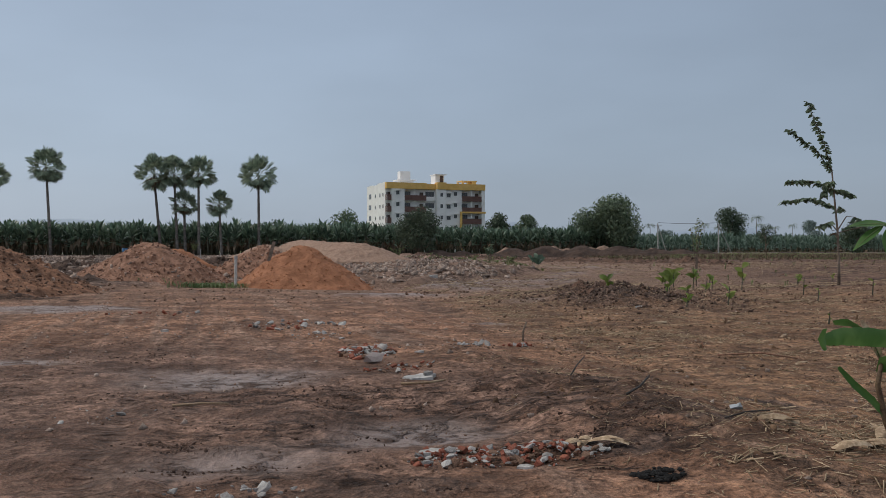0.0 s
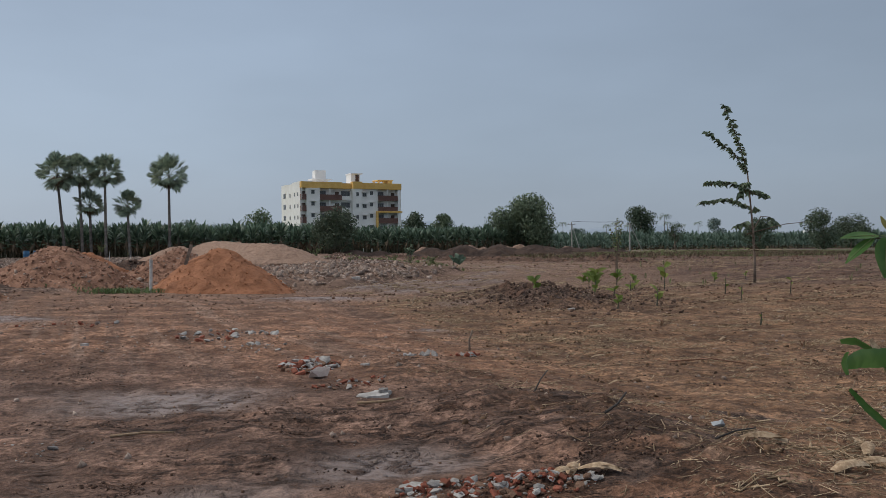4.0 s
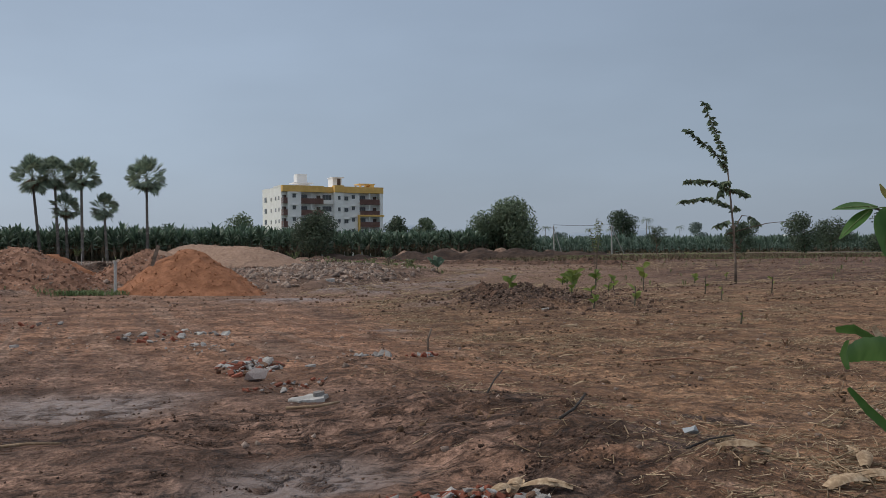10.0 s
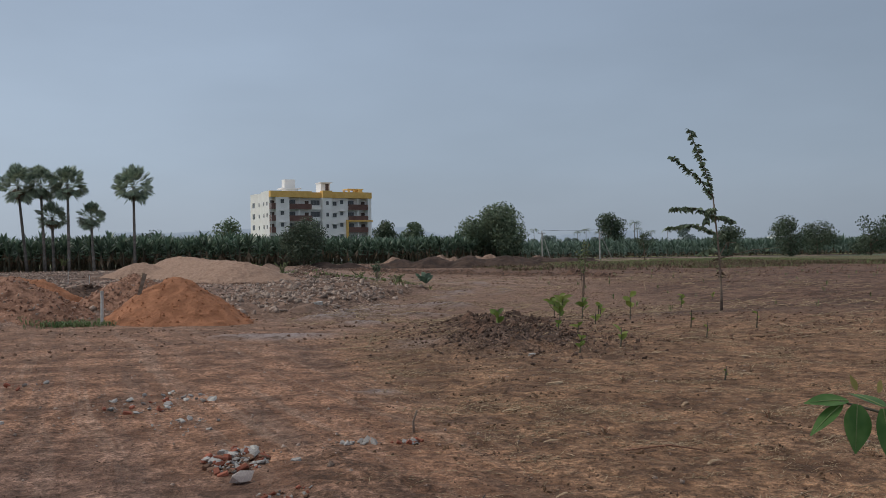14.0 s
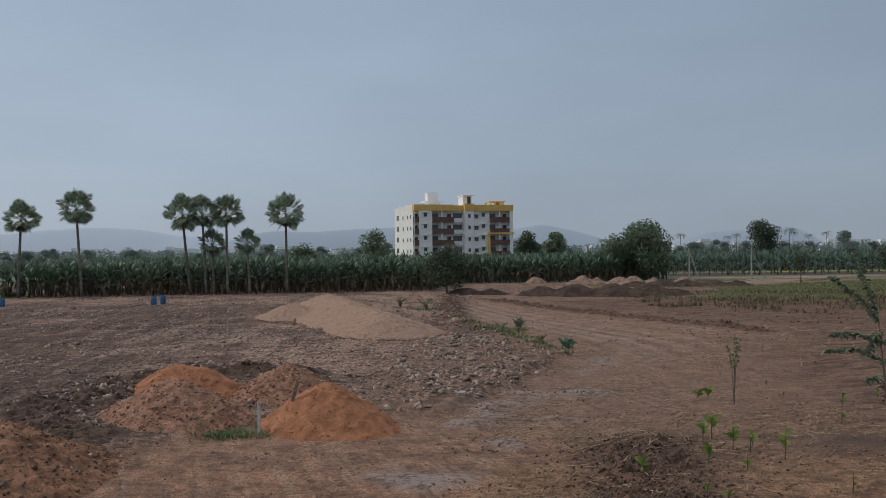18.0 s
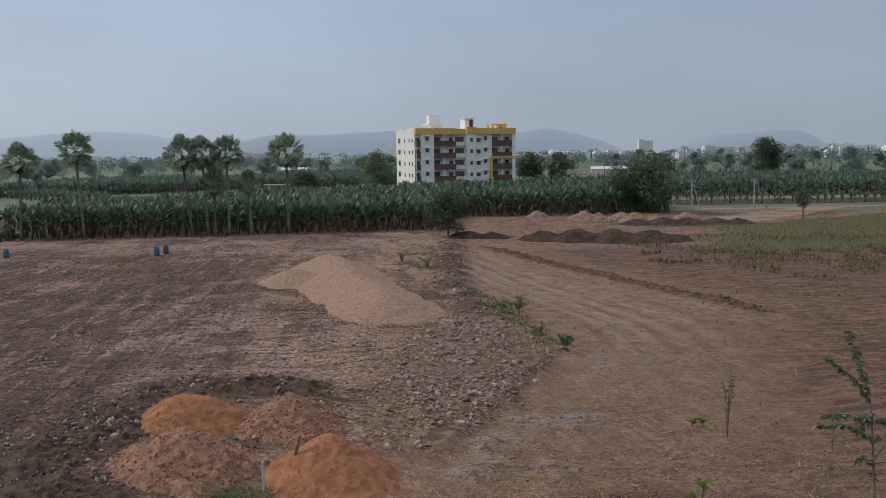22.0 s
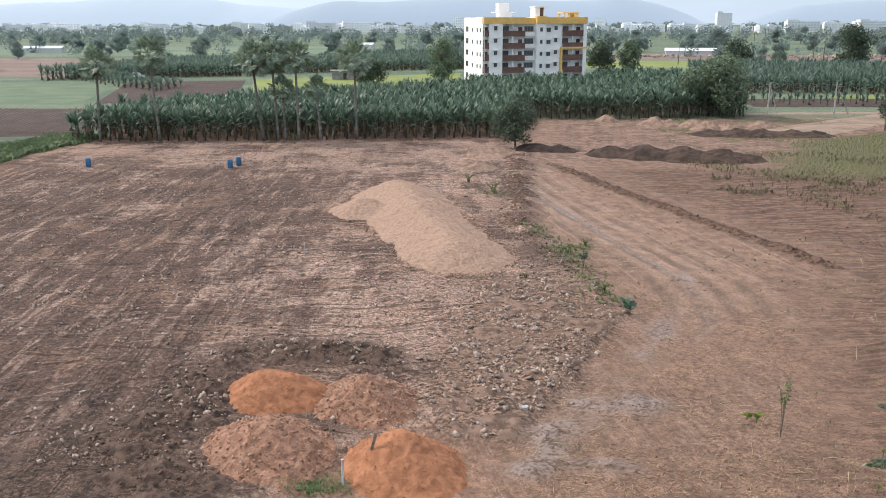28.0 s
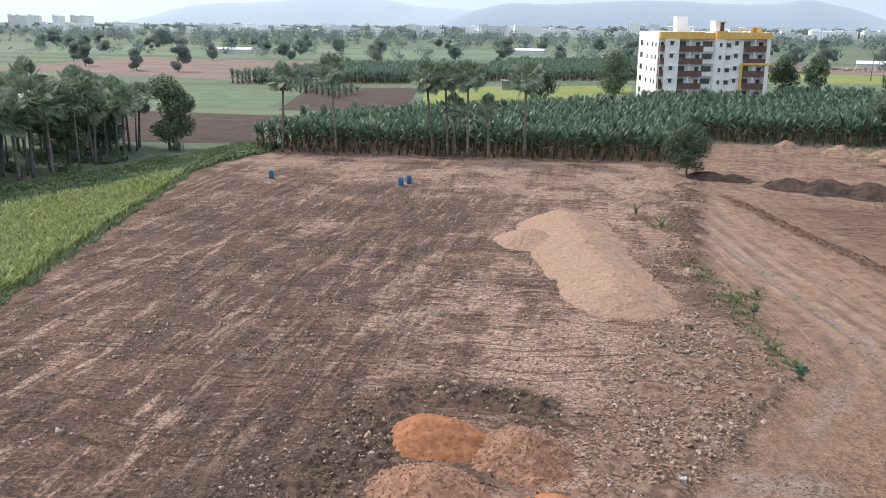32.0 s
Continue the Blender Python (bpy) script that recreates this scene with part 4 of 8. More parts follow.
sand = thing("sand_pile", -12.8, 74.0, gz(-12, 74) - 0.05, "long pile of pale sand in joined humps", "sand pile")
ridge = [(-3.2 + 8.6 * t + 0.25 * math.sin(9 * t), 11.0 - 22.3 * t, 4.5 - 0.6 * t, 2.12 - 0.5 * t + 0.06 * math.sin(17 * t)) for t in np.linspace(0, 1, 17)]
me, grid = heap_mesh("sand_body", [(-5.0, 4.0, 3.6, 1.62)] + ridge, 0.15, 0.13, 77, 0.7)
part("sand_body", me, SAND, sand)
rs_ = np.random.default_rng(6)
foot = np.nonzero((np.abs(grid[2].ravel() + 0.08) < 0.12))[0]
foot = foot[rs_.integers(0, len(foot), 1500)]
rock_field("spilled_sand", np.stack([grid[0].ravel()[foot] + rs_.normal(0, 0.2, 1500), grid[1].ravel()[foot] + rs_.normal(0, 0.2, 1500), np.full(1500, 0.1), 0.02 + 0.07 * rs_.random(1500) ** 3], -1), SAND, "loose sand spilled at the foot", sand)

PALE_SOIL = mat("pale_brown_soil", (0.155, 0.100, 0.074), (0.300, 0.205, 0.158), 1.5, 0.95, 1.0, 0.12, fine=12, vary=0.1)
# dumped dark earth by the plantation's corner, and pale heaps behind it
for hx, hy, lobes, mt, lab, sd in (
        (14.0, 117.0, [(-7, 1, 3.6, 1.4), (-3, 0, 4.0, 1.8), (2, -1, 4.2, 1.9), (6.5, -2, 4.0, 1.7), (9.5, -2.6, 2.8, 1.1)], SOIL_DARK, "low row of dumped black earth", 81),
        (31.0, 139.5, [(-8, 0.6, 3.0, 0.9), (-4, 0, 3.6, 1.2), (0, 0.3, 3.6, 1.1), (4.5, 0.6, 3.4, 1.0), (8, 1.0, 2.6, 0.8)], SOIL_DARK, "second row of dumped dark earth", 82),
        (25.5, 146.0, [(-2, 0, 2.8, 1.6), (1.5, 0.6, 2.4, 1.3)], PALE_SOIL, "heap of brown earth beside the big tree", 83),
        (7.8, 157.0, [(0, 0, 2.0, 1.5)], PALE_SOIL, "small heap of pale brown earth", 84),
        (15.8, 152.0, [(0, 0, 2.8, 1.7), (2.2, -0.6, 2.2, 1.2)], PALE_SOIL, "heap of pale brown earth", 85),
        (22.0, 150.0, [(0, 0, 2.6, 1.6)], PALE_SOIL, "rounded heap of pale brown earth", 86),
        (33.0, 150.5, [(0, 0, 2.4, 1.5)], PALE_SOIL, "heap of brown earth near the pole", 87),
        (-9.5, 104.5, [(0, 0, 2.2, 0.9), (-1.8, 2.5, 2.0, 0.7)], PALE_SOIL, "low orange earth heap at the track's end", 88),
        (-10.5, 114.0, [(0, 0, 2.6, 0.6), (3, 1.0, 2.2, 0.5)], PALE_SOIL, "flat heap of brown earth near the plantation", 89),
        (-3.5, 121.5, [(0, 0, 3.0, 1.0), (3.5, -0.4, 2.6, 0.8)], SOIL_DARK, "dark earth heap under the small tree", 90)):
    root = thing("earth_heap", hx, hy, gz(hx, hy) - 0.05, lab, "heap", "distant heaps of earth")
    me, grid = heap_mesh("heap_body", lobes, 0.34, 0.22, sd, 1.1)
    part("heap_body", me, mt, root)

# ---- lumpy dug earth laid on the ground ----
RELIEFS = []


def relief_z(x, y, mask, lift, amp, size, seed):
    m = np.clip(mask(x, y) + 0.25 * fbm(x, y, size * 2.5, 3, seed + 5), 0, 1)
    n1 = fbm(x, y, size, 5, seed, 0.68)
    return m, height(x, y) - 0.10 + m * (0.10 + lift + amp * n1 + amp * 0.5 * np.abs(fbm(x, y, size * 0.45, 3, seed + 9, 0.6)))


def surface_z(x, y):
    """The ground with the lumpy earth on it."""
    z = height(x, y)
    for (x0, x1, y0, y1), args in RELIEFS:
        inside = (x > x0) & (x < x1) & (y > y0) & (y < y1)
        if inside.any():
            z[inside] = np.maximum(z[inside], relief_z(x[inside], y[inside], *args)[1])
    return z


def relief(name, label, box, step, mask, lift, amp, size, material, seed):
    """A sheet of lumpy earth over the ground, thinning out to its edge."""
    x0, x1, y0, y1 = box
    X, Y = np.meshgrid(np.arange(x0, x1, step), np.arange(y0, y1, step))
    RELIEFS.append((box, (mask, lift, amp, size, seed)))
    M, Z = relief_z(X, Y, mask, lift, amp, size, seed)
    n = np.arange(X.size).reshape(X.shape)
    q = np.stack([n[:-1, :-1], n[:-1, 1:], n[1:, 1:], n[1:, :-1]], -1).reshape(-1, 4)
    q = q[(M.ravel()[q] > 0.10).all(1)]
    used, inv = np.unique(q, return_inverse=True)
    V = np.stack([X, Y, Z], -1).reshape(-1, 3)[used]
    tagged(part(name, np_mesh(name, V, inv.reshape(-1, 4)), material), label, "earth bank", kind="structure")


relief("earth_bank", "lumpy bank of dark dug earth behind the heaps", (-23, -4, 26, 47), 0.11, lambda x, y: bell(x, y, -12.0, 43.3, 4.6, 1.7, 0.02) + bell(x, y, -16.3, 37.6, 2.0, 3.6, 0.2) + 0.8 * bell(x, y, -17.2, 32.6, 2.1, 2.2) + 0.9 * bell(x, y, -14.4, 29.4, 2.4, 1.8), 0.10, 0.55, 0.7, DARK_BANK, 201)
relief("earth_bank", "dark red lumps of earth at the broad heap's foot", (-21, -8, 17, 25), 0.09, lambda x, y: bell(x, y, -14.0, 21.4, 3.8, 1.3, -0.05), 0.08, 0.40, 0.6, RED_BANK, 251)
relief("earth_bank", "dark clods of dug earth round the seedlings", (1, 8.5, 17.5, 33), 0.07, lambda x, y: 1.5 * mound_w(x, y) * smooth(-0.4, 0.1, fbm(x, y, 1.6, 3, 215)) - 0.2, 0.02, 0.26, 0.5, RED_BANK, 211)
relief("earth_bank", "low bank of brown earth and stones along the plot", (-9, 7, 34, 66), 0.14, lambda x, y: 0.9 * mask_rubble(x, y), 0.0, 0.20, 0.8, RUBBLE_BANK, 221)
relief("earth_bank", "crumbling ridge of dark earth beside the track", (-4, 22, 62, 112), 0.2, lambda x, y: 1.2 * np.exp(-((x - (17.8 - 0.475 * (y - 69.0))) / 0.8) ** 2) * smooth(62, 67, y) * smooth(112, 102, y), 0.10, 0.35, 0.8, RED_BANK, 231)
relief("earth_bank", "broken dark earth between the sand and the track", (-14, 8, 58, 120), 0.22, lambda x, y: 0.8 * np.exp(-((plot_edge(x, y) - 2.0) / 1.7) ** 2) * smooth(58, 66, y) * smooth(120, 110, y) * smooth(-0.3, 0.3, fbm(x, y, 4.0, 3, 98)), 0.12, 0.45, 1.0, RED_BANK, 241)

# ---- the apartment house ----
WALL_WHITE = mat("white_house_paint", (0.80, 0.785, 0.765), (0.86, 0.85, 0.83), 0.5, 0.85, 0.05, 0.01, vary=0.0)
WALL_YELLOW = mat("yellow_house_paint", (0.70, 0.43, 0.13), (0.78, 0.50, 0.17), 0.6, 0.8, 0.05, 0.01, vary=0.0)
PARAPET_BROWN = mat("brown_house_paint", (0.135, 0.075, 0.062), (0.175, 0.100, 0.085), 0.8, 0.8, 0.05, 0.01, vary=0.06)
GREY_FRAME = mat("grey_window_frame", (0.20, 0.20, 0.21), (0.28, 0.28, 0.29), 3.0, 0.5, 0.0)
DOOR_BROWN = mat("brown_door", (0.07, 0.045, 0.035), (0.11, 0.07, 0.055), 2.0, 0.6, 0.1, 0.01)
PANE, pns, pls, pbs = nodes_of("dark_window_glass")
pbs.inputs["Base Color"].default_value, pbs.inputs["Roughness"].default_value = (0.085, 0.090, 0.095, 1), 0.15

house = thing("apartment_house", -19.9, 222.0, gz(-20, 225) - 0.1, "six-storey white apartment house with yellow roof band and brown balconies", "apartment building", turn=21.0)
house.scale = (1.03, 1.0, 1.0)
FL, TOP, DEPTH, WID = 3.0, 18.2, 20.0, 26.6
floors = [1.7 + FL * k for k in range(5)]
BALC = [(4.7, 10.5), (20.3, 25.7)]
# body behind the balconies, then the solid bays out to the front
for x0, y0, x1, y1, z1 in ((1.3, 1.6, WID - 0.25, DEPTH, TOP - 0.25), (0.0, 1.3, 1.3, DEPTH, TOP - 0.25), (1.3, 0.0, 4.7, 1.6, TOP - 1.6),
                           (13.3, 0.5, 20.3, 1.6, TOP - 1.6), (25.7, 0.0, WID, 1.6, TOP - 1.6), (13.3, -0.4, 15.7, 0.5, TOP - 1.6)):
    part("wall", Geo().box(x0, y0, -1.0, x1, y1, z1), WALL_WHITE, house)
side = Geo()
side.box(-0.02, 1.6, TOP - 0.25, 0.2, 9.0, TOP + 0.15); side.box(-0.02, 9.0, TOP - 0.25, 0.2, 14.0, TOP - 0.12); side.box(-0.02, 14.0, TOP - 0.25, 0.2, DEPTH, TOP + 0.05)
side.box(0.0, DEPTH - 0.2, TOP - 0.25, WID, DEPTH + 0.02, TOP + 0.05); side.box(WID - 0.45, 1.6, TOP - 0.25, WID - 0.24, DEPTH, TOP + 0.1)
part("roof_parapet", side, WALL_WHITE, house)
band = Geo()
band.box(-0.05, -0.12, TOP - 1.6, 10.55, 1.6, TOP); band.box(10.55, 0.9, TOP - 1.6, 13.3, 1.6, TOP - 0.15)
band.box(13.3, -0.55, TOP - 1.6, 15.8, 1.6, TOP + 0.25); band.box(15.8, -0.12, TOP - 1.6, WID + 0.1, 1.6, TOP)
part("roof_band", band, WALL_YELLOW, house, "deep yellow band under the roof")
frame_y = Geo()
frame_y.box(19.75, -0.18, -0.5, 20.25, 0.4, 10.4); frame_y.box(19.75, -0.18, 10.4, WID + 0.3, 0.4, 10.85)
part("balcony_surround", frame_y, WALL_YELLOW, house, "yellow frame round the lower balconies")
part("water_tank", Geo().box(6.0, 8.4, TOP + 1.4, 8.8, 11.0, TOP + 3.7), WALL_WHITE, house)
part("tank_slab", Geo().box(5.0, 7.4, TOP + 1.15, 10.2, 12.2, TOP + 1.4), WALL_WHITE, house)
part("tank_room", Geo().box(6.2, 8.2, TOP - 0.2, 9.4, 11.6, TOP + 1.15), WALL_WHITE, house)
sh = Geo(); sh.box(14.0, 3.2, TOP - 0.2, 16.4, 7.0, TOP + 2.5); sh.box(13.8, 2.7, TOP + 2.5, 17.0, 7.3, TOP + 2.7)
stair = part("stair_head", sh, WALL_WHITE, house)
part("stair_door", Geo().box(15.2, 3.12, TOP, 16.1, 3.19, TOP + 2.3), DOOR_BROWN, house, "dark opening of the stair head")
pg = Geo(); pg.box(21.6, 4.0, TOP + 1.05, 26.0, 8.4, TOP + 1.25); pg.box(24.6, 4.2, TOP - 0.2, 25.8, 8.2, TOP + 1.05)
for px_ in (22.0, 23.4):
    pg.box(px_ - 0.2, 4.2, TOP - 0.2, px_ + 0.2, 4.6, TOP + 0.95); pg.box(px_ - 0.2, 7.8, TOP - 0.2, px_ + 0.2, 8.2, TOP + 0.95)
part("roof_shelter", pg, WALL_YELLOW, house, "small yellow shelter on the roof")

win_small = Geo().box(-0.42, -0.05, 0, 0.42, 0.0, 1.0).mesh("window_frame"); win_small.materials.append(GREY_FRAME)
pane_small = Geo().box(-0.34, -0.08, 0.08, -0.03, -0.05, 0.92).box(0.03, -0.08, 0.08, 0.34, -0.05, 0.92).mesh("pane"); pane_small.materials.append(PANE)
shade_small = Geo().box(-0.75, -0.5, 1.1, 0.75, 0.0, 1.2).mesh("sunshade"); shade_small.materials.append(WALL_WHITE)
win_big = Geo().box(-0.95, -0.05, 0, 0.95, 0.0, 1.35).mesh("window_frame"); win_big.materials.append(GREY_FRAME)
pane_big = Geo().box(-0.87, -0.08, 0.08, -0.33, -0.05, 1.27).box(-0.28, -0.08, 0.08, 0.28, -0.05, 1.27).box(0.33, -0.08, 0.08, 0.87, -0.05, 1.27).mesh("pane"); pane_big.materials.append(PANE)
door_me = Geo().box(-0.5, -0.06, 0, 0.5, 0.0, 2.1).mesh("door"); door_me.materials.append(DOOR_BROWN)


def house_window(u, v, z, turn, big=False, shade=True, wide=1.0):
    place = pose(u, v, z, 0, 0, turn) @ Matrix.Diagonal((wide, 1, 1, 1))
    w = same_part("window", win_big if big else win_small, house, place)
    same_part("pane", pane_big if big else pane_small, w)
    if shade:
        same_part("sunshade", shade_small, w)


def parapet(u0, u1, v, z, material, h=1.25):
    return part("balcony_parapet", Geo().box(u0, v, z - 0.15, u1, v + 0.14, z + h), material, house)


for k, z in enumerate(floors):
    for a, b in BALC:
        parapet(a + 0.02, b - 0.02, -0.02, z, PARAPET_BROWN)
        part("balcony_floor", Geo().box(a + 0.02, 0.12, z - 0.15, b - 0.02, 1.6, z), WALL_WHITE, house)
        house_window(a + 1.15, 1.59, z + 0.95, 0, True, False, 0.9)
        same_part("door", door_me, house, pose(b - 0.85, 1.59, z, 0, 0, 0))
        part("balcony_post", Geo().box(a + 2.5, 0.0, z + 1.25, a + 2.72, 0.16, z + 2.85), WALL_WHITE, house)
    parapet(0.05, 1.25, 0.05, z, PARAPET_BROWN, 1.35)
    part("balcony_floor", Geo().box(0.05, 0.19, z - 0.15, 1.29, 1.29, z), WALL_WHITE, house)
    same_part("door", door_me, house, pose(0.7, 1.29, z, 0, 0, 0))
    part("balcony_parapet", Geo().box(0.0, 0.19, z - 0.15, 0.12, 1.3, z + 1.35), PARAPET_BROWN, house)
    part("balcony_parapet", Geo().box(10.52, 0.9, z - 0.15, 13.28, 1.04, z + 0.95), WALL_WHITE, house)
    house_window(11.9, 1.59, z + 0.98, 0, True, False, 1.25)
    house_window(2.9, -0.01, z + 1.35, 0)
    house_window(14.5, -0.41, z + 1.0, 0, False, False, 0.8)
    house_window(16.7, 0.49, z + 0.9, 0, False, True, 1.25)
    house_window(18.6, 0.49, z + 1.35, 0)
    for v, big in ((16.6, True), (11.0, False), (6.4, False), (3.4, False)):
        house_window(-0.01, v, z + 0.9, -90, big, False, 1.1 if big else 0.9)
part("corner_post", Geo().box(0.0, 0.0, -1.0, 0.14, 0.04, TOP - 1.6), WALL_WHITE, house)

# ---- plants ----
def join_copies(name, protos, places):
    """One mesh of many copies: protos are (verts, quads, mats); places are rows of proto, x, y, z, turn, size."""
    V, F, Mi, base = [], [], [], 0
    for k, x, y, z, a, s in places:
        v, q, m = protos[int(k)]
        c, sn = math.cos(a), math.sin(a)
        w = np.stack([v[:, 0] * c - v[:, 1] * sn, v[:, 0] * sn + v[:, 1] * c, v[:, 2]], -1) * s
        V.append(w + (x, y, z)); F.append(q + base); Mi.append(m)
        base += len(v)
    return np_mesh(name, np.concatenate(V), np.concatenate(F), False, np.concatenate(Mi))


def arrays(geo):
    q = np.array([f if len(f) == 4 else (f[0], f[1], f[2], f[2]) for f in geo.f if len(f) <= 4])
    m = np.array([mm for f, mm in zip(geo.f, geo.m) if len(f) <= 4])
    return np.array([tuple(p) for p in geo.v]), q, m


def banana_leaf(geo, r, base, a, rise, length, width, droop, mat_i=0, seg=6):
    d = Vector((math.cos(a), math.sin(a), 0)); side = Vector((-math.sin(a), math.cos(a), 0))
    side = (side + Vector((0, 0, r.uniform(-0.25, 0.25)))).normalized()
    pts, ws = [], []
    p, ang = Vector(base), rise
    for i in range(seg + 1):
        t = i / seg
        pts.append(p.copy())
        ws.append(width * (0.10 + 1.25 * math.sin(math.pi * min(1, 0.12 + 0.86 * t)) ** 0.7) * (0.25 if i == 0 else 1) * (0.3 if i == seg else 1))
        p = p + (d * math.cos(ang) + Vector((0, 0, 1)) * math.sin(ang)) * (length / seg)
        ang -= droop / seg * (0.5 + t)
    geo.strip(pts, ws, side, r.uniform(0.1, 0.35), mat_i)


def banana_geo(seed, h=2.6, leaves=9, rich=True):
    r = random.Random(seed)
    st, lf, dr = Geo(), Geo(), Geo()
    lean = Vector((r.uniform(-0.12, 0.12), r.uniform(-0.12, 0.12), 0))
    st.tube([(0, 0, -0.1), lean * 0.3 + Vector((0, 0, h * 0.5)), lean + Vector((0, 0, h))], [0.13, 0.10, 0.06], 7, 1)
    for k in range(leaves):
        a = k * 2.4 + r.uniform(-0.4, 0.4)
        rise = r.uniform(1.1, 1.52) if k < leaves * 0.75 else r.uniform(0.4, 0.9)
        L = r.uniform(1.6, 2.35)
        banana_leaf(lf, r, lean + Vector((0, 0, h - r.uniform(0, 0.5))), a, rise, L, r.uniform(0.10, 0.155), r.uniform(0.35, 1.35), 0, 6 if rich else 5)
    for k in range(3):
        banana_leaf(lf, r, lean * 0.6 + Vector((0, 0, h * r.uniform(0.45, 0.8))), r.uniform(0, 6.28), r.uniform(0.2, 0.9), r.uniform(1.0, 1.5), 0.17, 1.6, 0, 4)
    for k in range(3):
        a = r.uniform(0, 6.28)
        banana_leaf(dr, r, lean * 0.8 + Vector((0, 0, h - r.uniform(0.4, 1.0))), a, r.uniform(-1.3, -0.7), r.uniform(1.0, 1.7), 0.13, 0.5, 2, 3)
    return st, lf, dr


def joined(seed, h, leaves, rich=False):
    st, lf, dr = banana_geo(seed, h, leaves, rich)
    g = Geo()
    for q in (st, lf, dr):
        n = len(g.v)
        g.v += q.v; g.f += [tuple(i + n for i in f) for f in q.f]; g.m += q.m
    return arrays(g)


def front_line(x):
    return 133.0 + 0.195 * (x + 10.0)


PLANT_LABEL = "tall banana plant with green leaves and dry hanging ones"
protos_b = []
for s in range(5):
    st, lf, dr = banana_geo(100 + s, 2.5 + 0.12 * s, 17)
    root = thing("banana_plant", 0, 0, 0, PLANT_LABEL, "banana plant", "front row of the banana plantation")
    part("stem", st.mesh("stem", True), [STEM, STEM], root)
    part("leaves", lf.mesh("leaves"), BANANA_LEAF, root)
    part("dry_leaves", dr.mesh("dry_leaves"), [DRY_LEAF, DRY_LEAF, DRY_LEAF], root, "brown dry leaves hanging round the stem")
    protos_b.append(root)
r_ = random.Random(5)
front = [(x, front_line(x) + r_.uniform(-0.5, 0.3)) for x in np.arange(-71.5, -9.0, 1.45)]
front += [(-9.0 + r_.uniform(-0.3, 0.3), y) for y in np.arange(134.5, 159, 2.2)]
front += [(x, 159.5 + 0.12 * (x + 7) + r_.uniform(-0.4, 0.4)) for x in np.arange(-7.5, 24, 1.8)]
for k, (x, y) in enumerate(front):
    x += r_.uniform(-0.35, 0.35)
    place = pose(x, y, gz(x, y), 0, 0, r_.uniform(0, 360)) @ Matrix.Scale(r_.uniform(0.92, 1.18), 4)
    if k < 5:
        protos_b[k].matrix_basis = place
    else:
        ob = copy_thing(protos_b[k % 5], pose(0, 0, 0))
        ob.matrix_basis = place
lowb = [joined(200 + s, 2.5 + 0.1 * s, 16) for s in range(6)]


def plantation(name, label, inside, x0, x1, y0, y1, sx, sy, seed, low=lowb, size=(0.95, 1.22)):
    r = np.random.default_rng(seed)
    rows = []
    for y in np.arange(y0, y1, sy):
        for x in np.arange(x0, x1, sx):
            xx, yy = x + r.normal(0, 0.25), y + r.normal(0, 0.25)
            if inside(xx, yy):
                rows.append((r.integers(len(low)), xx, yy, 0.0, r.uniform(0, 6.28), r.uniform(*size)))
    zz = height(np.array([q[1] for q in rows]), np.array([q[2] for q in rows]))
    rows = [(k, x, y, z - 0.05, a, s) for (k, x, y, _, a, s), z in zip(rows, zz)]
    ob = part(name, join_copies(name, low, rows), [BANANA_LEAF, STEM, DRY_LEAF])
    return tagged(ob, label, "banana plants", kind="stuff")


def in_main(x, y):
    back = min(140 + 1.17 * (x + 79), 240 + 0.1 * x)
    if -30 < x < 10 and y > 214 + 0.27 * (x + 20):
        return False
    if x < -9.2:
        return front_line(x) + 1.3 < y < back
    return x < 34 and 161 + 0.12 * (x + 7) < y < back


plantation("banana_plantation", "dense block of dark green banana plants", in_main, -73, 34, 122, 244, 1.8, 2.15, 11)


def cluster_leaves(centers, radii, count, size, seed, flat=0.8):
    """Many small leaves, in clumps on and in rounded masses."""
    r = np.random.default_rng(seed)
    centers, radii = np.array(centers, float), np.array(radii, float)
    pick = r.choice(len(centers), count, p=radii ** 2 / np.sum(radii ** 2))
    d = r.normal(size=(count, 3)); d /= np.linalg.norm(d, axis=1)[:, None]
    rad = radii[pick] * (0.2 + 0.9 * r.random(count) ** 0.45)
    P = centers[pick] + d * rad[:, None] * (1, 1, flat)
    n = d + r.normal(0, 0.55, (count, 3)); n /= np.linalg.norm(n, axis=1)[:, None]
    u = np.cross(n, r.normal(size=(count, 3))); u /= np.linalg.norm(u, axis=1)[:, None]
    w = np.cross(n, u)
    s = size * (0.6 + 0.8 * r.random(count))[:, None]
    V = np.stack([P - u * s, P - w * s * 0.55 + n * s * 0.15, P + u * s, P + w * s * 0.55 + n * s * 0.15], 1).reshape(-1, 3)
    return V, np.arange(count * 4).reshape(-1, 4)


def crown_lobes(seed, rx, ry, z0, z1, n, big):
    r = random.Random(seed)
    c, rad = [], []
    for _ in range(n):
        a, q, h = r.uniform(0, 6.283), math.sqrt(r.random()), r.random()
        prof = math.sin(math.pi * (0.12 + 0.80 * h)) ** 0.6
        c.append((rx * q * prof * math.cos(a), ry * q * prof * math.sin(a), z0 + (z1 - z0) * h))
        rad.append(big * r.uniform(0.5, 1.0))
    return c, rad


